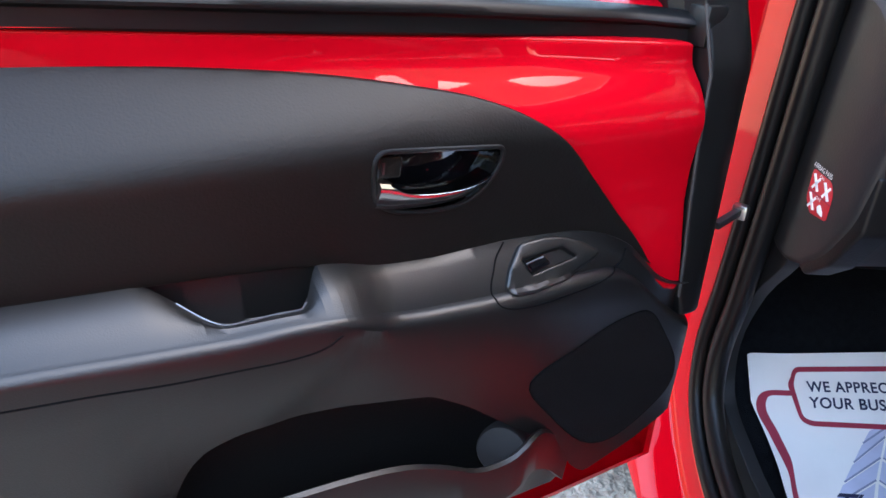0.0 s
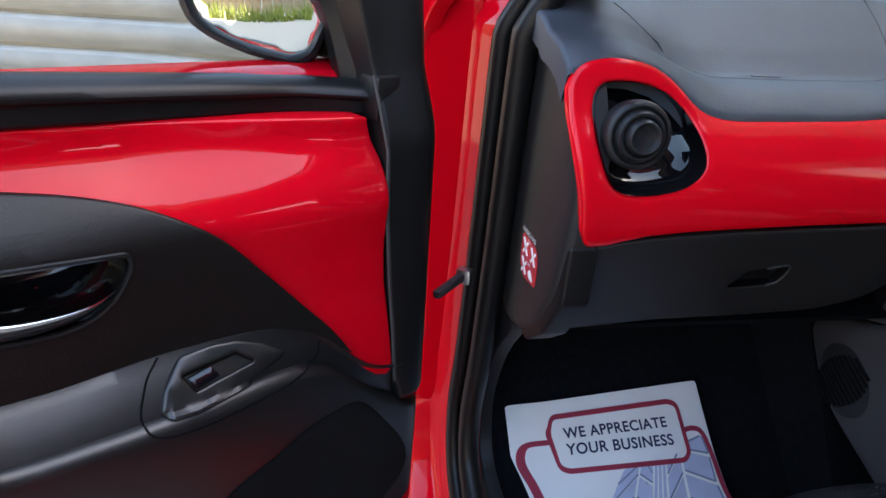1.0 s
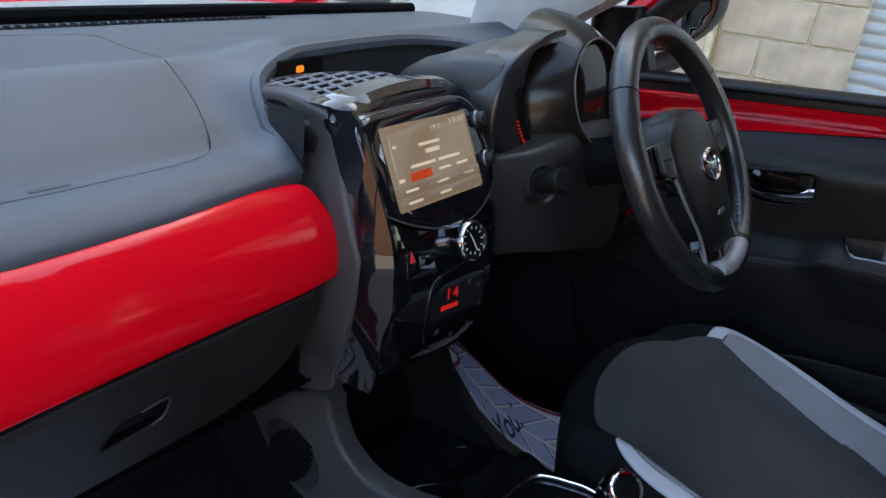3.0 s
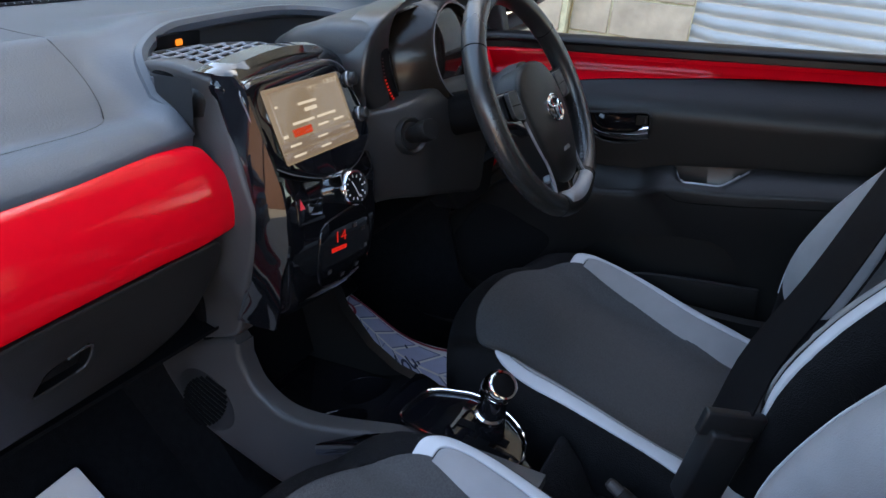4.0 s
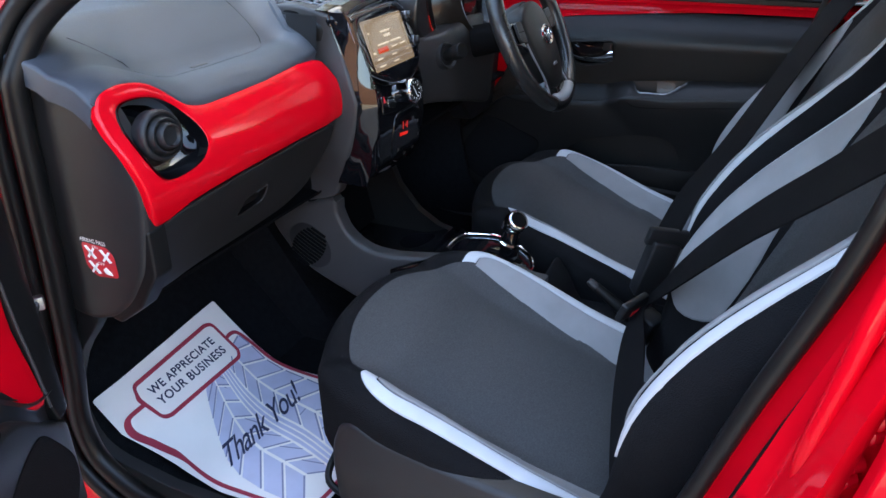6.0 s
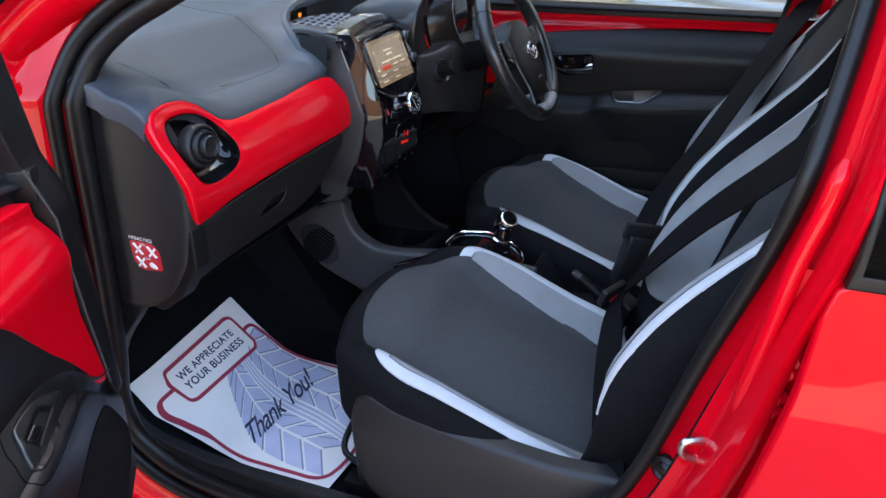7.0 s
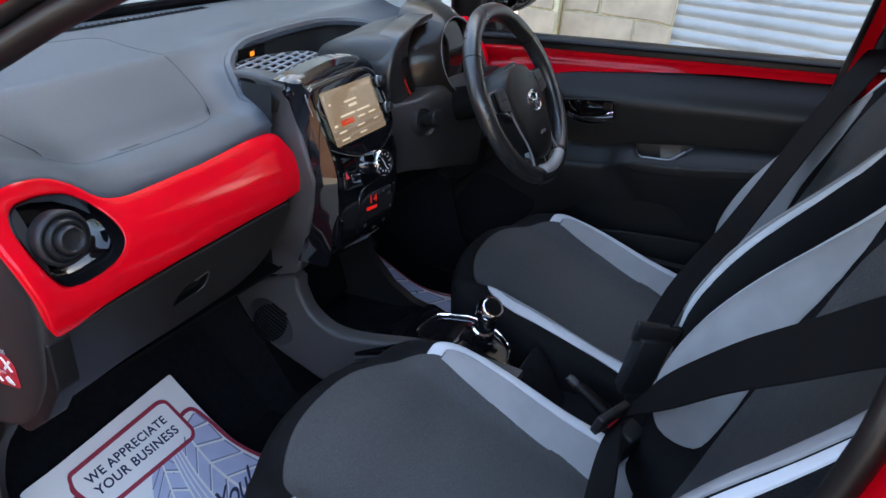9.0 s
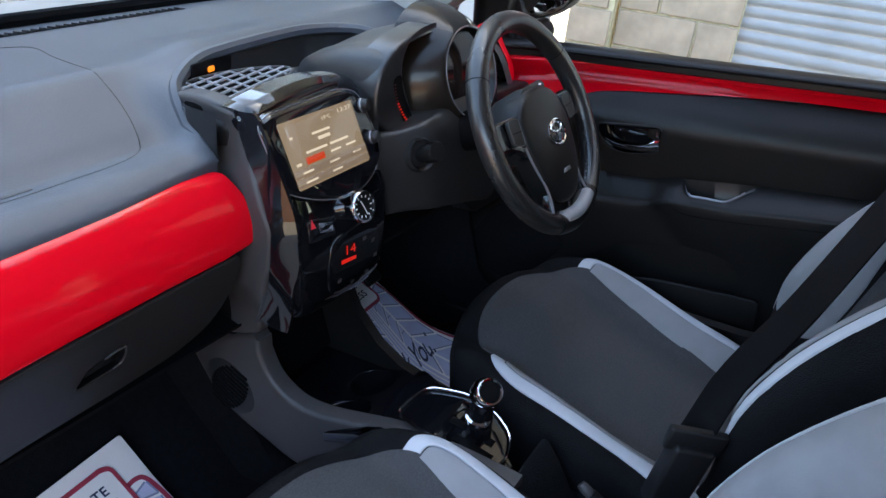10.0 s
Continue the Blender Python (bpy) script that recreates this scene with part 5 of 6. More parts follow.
    for x, z in ((1.076, 0.800), (1.098, 0.788), (1.108, 0.758), (1.09, 0.735), (1.055, 0.733), (1.022, 0.750)):
        part("climate_key", sheet(rounded([(x - 0.004, z - 0.003), (x + 0.004, z - 0.003), (x + 0.004, z + 0.003), (x - 0.004, z + 0.003)], 0.001), low, lift=0.0008), GREY, cl)
    # charcoal side cheek running down to the tunnel
    def cheek_s(a, b, w):
        x = 0.913 + (0.20 - 0.17 * smoothstep((b - 0.90) / 0.08)) * max(0, a - 0.735) + 0.016 * smoothstep((b - 0.89) / 0.11) + 0.024 * smoothstep((0.79 - b) / 0.09)
        x -= 0.03 * smoothstep((0.72 - b) / 0.12) * smoothstep((a - 0.72) / 0.15)
        x += 0.035 * smoothstep((0.72 - b) / 0.12) * smoothstep((0.72 - a) / 0.2)
        return (x - w, a, b)
    ck = [*curve([(0.730, 1.013), (0.76, 1.020), (0.80, 1.026), (0.860, 1.018), (0.842, 1.0), (0.812, 0.96), (0.795, 0.925), (0.785, 0.89), (0.79, 0.84), (0.815, 0.789), (0.865, 0.705), (0.875, 0.632)], 4),
          *curve([(0.82, 0.650), (0.754, 0.672), (0.740, 0.700), (0.718, 0.735), (0.694, 0.787), (0.678, 0.84), (0.675, 0.866), (0.680, 0.884), (0.690, 0.916), (0.703, 0.949), (0.718, 0.984)], 4)]
    part("side_cheek", panel(ck, cheek_s, step=0.012, depth=0.03, r=0.007, flip=True), GREY, con, "charcoal upper side panel")
    vt = curve([(0.868, 0.583), (0.835, 0.604), (0.80, 0.592), (0.778, 0.555), (0.782, 0.522), (0.812, 0.505), (0.845, 0.524), (0.872, 0.556)], 5, True)
    tp = [*curve([(0.754, 0.669), (0.82, 0.647), (0.875, 0.628), (0.920, 0.592), (0.885, 0.545), (0.825, 0.497), (0.714, 0.445), (0.50, 0.41), (0.34, 0.40)], 4),
          *curve([(0.34, 0.548), (0.45, 0.556), (0.53, 0.557), (0.60, 0.554), (0.66, 0.557), (0.70, 0.568), (0.737, 0.597), (0.755, 0.635)], 4)]
    tun = part("tunnel_side", panel(tp, cheek_s, step=0.015, depth=0.03, r=0.008, flip=True), GREY, con, "charcoal tunnel side panel")
    part("footwell_grille", sheet(vt, cheek_s, lift=0.0008, flip=True), DARK, tun, "black slotted grille")
    # Black bars paint the dark of the grille's slots.
    for k in range(12):
        q = -0.045 + 0.0082 * k
        cy, cz = 0.827 + 0.6 * q, 0.551 - 0.8 * q
        hl = 0.040 * math.sqrt(max(0.05, 1 - (q / 0.052)**2))
        part("slot", tube([cheek_s(cy + s * hl * 0.72, cz + s * hl * 0.45, 0.001) for s in (-1, -0.3, 0.3, 1)], 0.0028, 5), VOID, tun)
    # the other side, plain
    part("tunnel_side", panel([(1.1, 0.28), (1.1, 0.62), (0.82, 0.70), (0.725, 0.680), (0.708, 0.637), (0.665, 0.585), (0.62, 0.556), (0.564, 0.541), (0.52, 0.531), (0.40, 0.490), (0.0, 0.44), (0.0, 0.26)], lambda a, b, w: (1.134 + 0.02 * smoothstep((0.55 - b) / 0.2) + w, a, b), step=0.05, depth=0.02), TRIM, con)
    # Black slab paints the dark inside the open cubby.
    part("cubby_shade", box((0.19, 0.02, 0.26), pose(1.04, 0.82, 0.66, -12), 0.004), VOID, con)
    # tray, cup holders, gear gate
    tz = lambda b: 0.505 + 0.024 * smoothstep((b - 0.26) / 0.10) + 0.030 * smoothstep((b - 0.36) / 0.13) - 0.004 * smoothstep((b - 0.40) / 0.18) - 0.030 * smoothstep((b - 0.56) / 0.11)
    tray = [(0.962, 0.366), (1.03, 0.366), (1.075, 0.42), (1.102, 0.48), (1.112, 0.54), (1.132, 0.58), (1.136, 0.70), (1.136, 0.80), (0.95, 0.80), (0.947, 0.66), (0.952, 0.5)]
    cups = [[(x + 0.037 * math.cos(q), y + 0.037 * math.sin(q)) for q in np.linspace(0, 2 * math.pi, 28, endpoint=False)] for x, y in ((0.996, 0.640), (1.086, 0.655))]
    T = lambda a, b, w: (a, b, tz(b) + w)
    part("tray", panel(tray, T, cups, step=0.02, depth=0.02, r=0.004), PIANO, con, "piano black console tray")
    for cp in cups:
        c = np.mean(cp, 0)
        rows = [[(c[0] + (p[0] - c[0]) * q, c[1] + (p[1] - c[1]) * q, tz(c[1] + (p[1] - c[1]) * q) - d) for p in cp] for q, d in ((1, 0.0), (0.97, 0.03), (0.93, 0.06), (0.02, 0.062))]
        part("cup_holder", loft(rows, True), PIANO, con, "gloss black cup holder")
    gate = rounded([(1.002, 0.540), (1.012, 0.552), (1.04, 0.553), (1.078, 0.546), (1.088, 0.534), (1.098, 0.486), (1.094, 0.43), (1.075, 0.395), (1.03, 0.378), (1.000, 0.385), (0.985, 0.41), (0.988, 0.48)], 0.012)
    part("gate_panel", sheet(gate, T, lift=0.004, step=0.03), PIANO, con, "gloss black gear gate panel")
    part("gate_ring", tube([T(a, b, 0.007) for a, b in curve(gate[::3], 4, True)], 0.0022, 8, True), CHROME, con, "chrome gear gate ring")
    slots = [[(1.004, 0.455), (1.018, 0.455), (1.022, 0.395), (1.008, 0.395)], [(1.030, 0.475), (1.044, 0.475), (1.048, 0.405), (1.034, 0.405)], [(1.000, 0.442), (1.062, 0.440), (1.062, 0.424), (1.000, 0.426)]]
    # Flat black sheets paint the shade in the gate's slots.
    for sl in slots:
        part("gate_slot", sheet(sl, T, lift=0.0056), VOID, con)
    lever = [(1.045, 0.436, 0.525), (1.048, 0.432, 0.580), (1.052, 0.428, 0.608)]
    part("gear_lever", tube(lever, [0.022, 0.019, 0.015], 14), PIANO, con, "gloss black lever sleeve")
    part("lever_collar", lathe([(0.0175, 0.0), (0.0205, 0.003), (0.0195, 0.007), (0.016, 0.009)], (1.042, 0.434, 0.577), (-0.1, -0.3, 1), 24), CHROME, con)
    KN, KA = (1.046, 0.423, 0.623), (-0.36, -0.70, 0.70)
    part("gear_knob", lathe([(0.012, -0.030), (0.016, -0.020), (0.0205, -0.010), (0.0228, 0.001), (0.0226, 0.008), (0.0210, 0.0135), (0.0185, 0.0160), (0.0160, 0.0155), (0.0148, 0.0130)], KN, KA, 36), CHROME, con, "chrome gear knob with black cap")
    part("knob_cap", lathe([(0.0150, 0.0125), (0.0140, 0.0145), (0.008, 0.0160), (0.0, 0.0165)], KN, KA, 28), VOID, con, "black gear knob cap")
    # rear tunnel and hand brake
    part("rear_tunnel", box((0.176, 0.72, 0.20), pose(1.047, -0.02, 0.345), 0.02, 4), CARPET, con, "black tunnel cover")
    part("brake_console", panel(rounded([(0.965, 0.02), (1.095, 0.02), (1.095, 0.352), (0.965, 0.352)], 0.01), lambda a, b, w: (a, b, 0.436 + 0.106 * smoothstep((b - 0.275) / 0.075) + w), step=0.02, depth=0.03, r=0.004), CARPET, con, "matt black brake lever surround")
    part("brake_lever", tube([(1.050, 0.13, 0.425), (1.050, 0.17, 0.450), (1.050, 0.206, 0.476), (1.049, 0.258, 0.515)], [0.013, 0.0125, 0.012, 0.0095], 14), TRIM, con, "black hand brake lever")
    part("brake_button", tube([(1.049, 0.258, 0.515), (1.049, 0.268, 0.5225), (1.049, 0.273, 0.526)], [0.008, 0.008, 0.006], 12), GREY, con, "dark grey release button")
    return con


def steering():
    C = Vector((1.332, 0.489, 0.935))
    sw = thing("steering_wheel", C, "black leather three-spoke steering wheel with stitched rim", "steering wheel")
    M = frame_of((0, -math.cos(radians(25)), math.sin(radians(25))), (0, 0, 1))
    P = lambda a, b, h=0.0: C + M @ Vector((a, b, h))
    R = 0.164
    def arc(q0, q1, n):
        return [P(R * math.sin(radians(q)), R * math.cos(radians(q)) * (1.0 if math.cos(radians(q)) > 0 else 0.985)) for q in np.linspace(q0, q1, n)]
    part("rim", tube(arc(-158, 151, 80), 0.0168, 16), LEATHER, sw, "black leather rim")
    part("rim_foot", tube(arc(150, 203, 16), 0.0168, 16), TRIM, sw, "black lower rim segment")
    part("rim_insert", tube([P((R - 0.008) * math.sin(radians(q)), (R - 0.008) * math.cos(radians(q)) * 0.985, 0.0065) for q in np.linspace(153, 200, 14)], [0.004] + [0.0125] * 12 + [0.004], 14), FOOT, sw, "satin grey lower rim insert")
    for q in (-158, -55, 55, 151):
        t = [P((R + 0.0168 * math.cos(k)) * math.sin(radians(q)), (R + 0.0168 * math.cos(k)) * math.cos(radians(q)) * (1.0 if abs(q) < 90 else 0.985), 0.0168 * math.sin(k)) for k in np.linspace(0, 2 * math.pi, 20, endpoint=False)]
        part("rim_seam", tube(t, 0.0007, 5, True), VOID, sw)
    for k in range(18):
        for sd in (-1, 1):
            q = radians(sd * (100 + 2.9 * k))
            a = [P((R - 0.0168) * math.sin(q + d), (R - 0.0168) * math.cos(q + d) * 0.985, 0.002 + e) for d, e in ((0, -0.003), (0.004, 0.0), (0, 0.003))]
            part("stitch", tube(a, 0.0008, 4), GREY, sw)
    hub = curve([(-0.072, 0.026), (-0.04, 0.050), (0.04, 0.050), (0.072, 0.026), (0.079, -0.008), (0.073, -0.05), (0.058, -0.096), (0.034, -0.124), (-0.034, -0.124), (-0.058, -0.096), (-0.073, -0.05), (-0.079, -0.008)], 5, True)
    Hs = lambda a, b, w: P(a, b, w + 0.024 - 2.0 * a * a - 1.3 * (b + 0.022)**2)
    cover = part("airbag_cover", panel(hub, Hs, step=0.01, depth=0.035, r=0.007), TRIM, sw, "black airbag cover")
    # spokes
    for sd in (-1, 1):
        sp = [(sd * 0.060, 0.024), (sd * 0.10, 0.030), (sd * 0.150, 0.026), (sd * 0.160, -0.010), (sd * 0.105, -0.020), (sd * 0.062, -0.044)]
        part("spoke", panel(curve(sp, 4, True), lambda a, b, w: P(a, b, w + 0.006 - 0.05 * (abs(a) - 0.06)), step=0.012, depth=0.016, r=0.004), PIANO, sw, "gloss black spoke")
        bt = rounded([(sd * 0.080, 0.026), (sd * 0.112, 0.028), (sd * 0.114, -0.010), (sd * 0.084, -0.016)], 0.008)
        part("wheel_buttons", panel(bt, lambda a, b, w: P(a, b, w + 0.011), step=0.01, depth=0.006, r=0.002), DARK, sw, "black audio buttons")
        part("button_trim", tube([P(a, b, 0.0112) for a, b in bt], 0.0008, 5, True), GREY, sw)
        part("button_gap", tube([P(sd * 0.084, 0.006, 0.0116), P(sd * 0.111, 0.008, 0.0116)], 0.0008, 4), VOID, sw)
        lg = [(sd * 0.050, -0.098), (sd * 0.060, -0.112), (sd * 0.064, -0.135), (sd * 0.070, -0.150), (sd * 0.020, -0.164), (0.0, -0.165), (0.0, -0.115), (sd * 0.030, -0.120)]
        part("lower_spoke", panel(rounded(lg, 0.006), lambda a, b, w: P(a, b, w + 0.004), step=0.012, depth=0.014, r=0.004), PIANO, sw, "gloss black lower spoke")
        part("spoke_edge", tube([P(sd * a, b, 0.006) for a, b in curve([(0.080, -0.02), (0.072, -0.055), (0.060, -0.095), (0.064, -0.125), (0.078, -0.148)], 4)], 0.0022, 6), SATIN, sw, "satin spoke edging")
    part("hub_back", lathe([(0.0, -0.07), (0.055, -0.06), (0.062, -0.02), (0.06, 0.0), (0, 0.0)], C, M @ Vector((0, 0, 1)), 28), DARK, sw)
    # plain oval badge of rings
    badge = []
    for rx, ry, oy in ((0.027, 0.0195, 0.0), (0.0095, 0.0185, 0.0), (0.0175, 0.0072, 0.0085)):
        badge.append(tube([Hs(rx * math.cos(q), -0.020 + oy + ry * math.sin(q), 0.0012) for q in np.linspace(0, 2 * math.pi, 28, endpoint=False)], 0.0020, 6, True))
    part("badge", merge(*badge), CHROME, cover, "chrome oval badge")
    # Satin patch that draws a highlight low on the cover.
    part("lower_glint", panel(rounded([(-0.014, -0.084), (0.014, -0.084), (0.010, -0.078), (-0.010, -0.078)], 0.002), lambda a, b, w: Hs(a, b, w + 0.001), step=0.02, depth=0.002, r=0.0006), SATIN, cover)
    return sw


# ---------------------------------------------------------------- seats
def seat(cx, out_side, label):
    """A front seat. out_side: -1 where its door is on the left."""
    s = under(thing("car_seat", (cx, 0.3, 0.28), label, "", "front seats"), car)
    plan = curve([(-0.235, 0.06), (-0.25, 0.20), (-0.252, 0.36), (-0.242, 0.47), (-0.20, 0.55), (-0.12, 0.592), (0, 0.605), (0.12, 0.592), (0.20, 0.55), (0.242, 0.47), (0.252, 0.36), (0.25, 0.20), (0.235, 0.06)], 6)
    P = np.array(dense(plan, 0.002)[:-1])
    P = P[(P[:, 1] > 0.061)]
    def cush(a, b, w):
        ridge = 0.592 + 0.33 * (b - 0.48)
        h = smoothstep((abs(a) - 0.148) / 0.060)
        z = ridge - (0.038 - 0.024 * smoothstep((b - 0.40) / 0.10)) * (1 - h) + 0.012 * (1 - (a / 0.14)**2) * (abs(a) < 0.14)
        z += 0.012 * h * smoothstep((b - 0.22) / 0.18) - 0.022 * smoothstep((b - 0.44) / 0.12)
        d = math.sqrt(float(np.min(np.sum((P - (a, b))**2, 1))))
        R = 0.042
        if d < R and b > 0.10:
            z -= 0.042 * (1 - math.sqrt(max(0, 1 - ((R - d) / R)**2)))
        return (cx + a, b, z + w)
    part("cushion", panel([*plan, (0.12, 0.03), (-0.12, 0.03)], cush, step=0.010, depth=0.10, r=0.006), MESH, s, "black cloth cushion sides and front")
    centre = curve([(-0.152, 0.05), (-0.166, 0.26), (-0.178, 0.38), (-0.186, 0.462), (-0.160, 0.516), (-0.09, 0.556), (0, 0.566), (0.09, 0.556), (0.160, 0.516), (0.186, 0.462), (0.178, 0.38), (0.166, 0.26), (0.152, 0.05)], 5)
    part("centre_panel", panel(centre, lambda a, b, w: cush(a, b, w + 0.003), step=0.010, depth=0.006, r=0.002), FABRIC, s, "dark grey cloth centre panel")
    for sd in (-1, 1):
        seam = curve([(0.142, 0.12), (0.158, 0.26), (0.166, 0.33), (0.175, 0.40), (0.182, 0.457)], 5)
        rim = curve([(0.181, 0.457), (0.197, 0.451), (0.207, 0.426), (0.207, 0.38), (0.200, 0.25), (0.197, 0.12)], 5)
        part("bolster_panel", panel([(sd * a, b) for a, b in seam + rim[1:]], lambda a, b, w: cush(a, b, w + 0.0035), step=0.007, depth=0.006, r=0.0015), PALE, s, "light grey bolster panel")
        edge = curve([(0.197, 0.115), (0.221, 0.115), (0.224, 0.25), (0.229, 0.36), (0.230, 0.42), (0.220, 0.456), (0.200, 0.477), (0.176, 0.483)], 5)
        part("bolster_piping", panel([(sd * a, b) for a, b in edge[1:] + [(a + 0.002, b + 0.002) for a, b in rim]], lambda a, b, w: cush(a, b, w + 0.0025), step=0.006, depth=0.004, r=0.0015), WHITE, s, "white bolster piping")
    # backrest
    def back_s(a, h, w):
        y = 0.065 - 0.45 * h
        D = sum(lerp([0.0, 0.08, 0.16, 0.27, 0.37, 0.46, 0.6], [0.06, 0.10, 0.108, 0.088, 0.045, 0.012, 0.0], h + q) for q in (-0.05, -0.025, 0, 0.025, 0.05)) / 5
        d = D * smoothstep((abs(a) - 0.10) / 0.10)
        o = max(0, abs(a) - 0.205)
        d -= 16 * o * o
        return Vector((cx + a, y, 0.50 + h)) + Vector((0, 0.91, 0.41)) * (d + w)
    bk = curve([(-0.20, -0.06), (-0.24, 0.06), (-0.252, 0.18), (-0.248, 0.32), (-0.225, 0.45), (-0.18, 0.55), (-0.14, 0.60), (-0.125, 0.68), (-0.10, 0.76), (0, 0.78), (0.10, 0.76), (0.125, 0.68), (0.14, 0.60), (0.18, 0.55), (0.225, 0.45), (0.248, 0.32), (0.252, 0.18), (0.24, 0.06), (0.20, -0.06)], 5)
    part("backrest", panel(bk, back_s, step=0.015, depth=0.11, r=0.012, flip=True), MESH, s, "black cloth backrest with built-in headrest")
    mid = curve([(-0.10, -0.03), (-0.115, 0.10), (-0.13, 0.30), (-0.15, 0.46), (-0.09, 0.58), (0, 0.60), (0.09, 0.58), (0.15, 0.46), (0.13, 0.30), (0.115, 0.10), (0.10, -0.03)], 5)
    part("back_panel", panel(mid, lambda a, h, w: back_s(a, h, w + 0.003), step=0.015, depth=0.006, r=0.003, flip=True), FABRIC, s, "dark grey cloth back panel")
    for sd in (-1, 1):
        inner = [(0.165, 0.055), (0.128, 0.085), (0.122, 0.14), (0.136, 0.26), (0.158, 0.40), (0.19, 0.44), (0.203, 0.38), (0.206, 0.26), (0.203, 0.15), (0.192, 0.08)]
        part("bolster_panel", panel([(sd * a, h) for a, h in curve(inner, 4, True)], lambda a, h, w: back_s(a, h, w + 0.003), step=0.012, depth=0.006, r=0.002, flip=True), PALE, s, "light grey bolster panel")
        band = [(0.214, 0.05), (0.214, 0.12), (0.213, 0.26), (0.210, 0.36), (0.200, 0.44), (0.183, 0.50), (0.203, 0.48), (0.217, 0.40), (0.224, 0.30), (0.225, 0.16), (0.219, 0.07)]
        part("bolster_piping", panel([(sd * a, h) for a, h in curve(band, 4, True)], lambda a, h, w: back_s(a, h, w + 0.0025), step=0.008, depth=0.004, r=0.0015, flip=True), WHITE, s, "white bolster piping")
    # plastic skirt and rails
    rows = []
    for k, z in enumerate((0.30, 0.33, 0.40, 0.45, 0.47)):
        ins = (0.02, 0.0, 0.0, 0.004, 0.02)[k]
        ring = rounded([(-0.24 + ins, 0.02), (-0.24 + ins, 0.535 - ins), (0.24 - ins, 0.535 - ins), (0.24 - ins, 0.02)], 0.07, 6)
        rows.append([(cx + a, b, z + (0.30 * (b - 0.48) * (k / 4))) for a, b in ring])
    bm = loft(rows, True, True)
    bmesh.ops.recalc_face_normals(bm, faces=bm.faces)
    part("skirt", bm, LID, s, "charcoal plastic seat skirt")
    side = curve([(0.03, 0.500), (0.165, 0.506), (0.33, 0.519), (0.42, 0.531), (0.475, 0.541), (0.500, 0.520), (0.505, 0.45), (0.49, 0.37), (0.44, 0.335), (0.25, 0.325), (0.03, 0.325), (0.0, 0.40)], 4, True)
    part("skirt_side", panel(side, lambda a, b, w: (cx + out_side * (0.252 + 0.012 * smoothstep((0.53 - b) / 0.06) - 0.5 * max(0, a - 0.42)**1.5 + w), a, b), step=0.02, depth=0.03, r=0.008, flip=out_side < 0), LID, s, "charcoal plastic side shield")
    part("recline_lever", tube([(cx + out_side * 0.247, y, z) for y, z in ((0.10, 0.41), (0.16, 0.405), (0.24, 0.39), (0.30, 0.38))], [0.012, 0.014, 0.013, 0.009], 10), DARK, s, "black recline lever")
    part("slide_bar", tube(curve([(cx - 0.19, 0.45, 0.33), (cx - 0.19, 0.53, 0.335), (cx - 0.185, 0.565, 0.35), (cx - 0.14, 0.58, 0.36), (cx + 0.14, 0.58, 0.36), (cx + 0.185, 0.565, 0.35), (cx + 0.19, 0.53, 0.335), (cx + 0.19, 0.45, 0.33)], 5), 0.006, 8), DARK, s, "black slide adjuster bar")
    for sd in (-1, 1):
        part("seat_rail", box((0.04, 0.62, 0.03), pose(cx + sd * 0.19, 0.25, 0.29), 0.004), DARK, s, "black steel seat rail")
    return s, cush, back_s


def strap(path, normals, half, th=0.0014):
    """Belt webbing: a flat band along a path."""
    p = [Vector(q) for q in path]
    rows = []
    for i, q in enumerate(p):
        t = (p[min(i + 1, len(p) - 1)] - p[max(i - 1, 0)]).normalized()
        n = Vector(normals[i]).normalized()
        sd = t.cross(n).normalized() * (half[i] if isinstance(half, list) else half)
        nn = sd.cross(t).normalized() * th
        rows.append([q + sd + nn, q - sd + nn, q - sd - nn, q + sd - nn])
    bm = loft(rows, True, True)
    bmesh.ops.recalc_face_normals(bm, faces=bm.faces)
    return bm


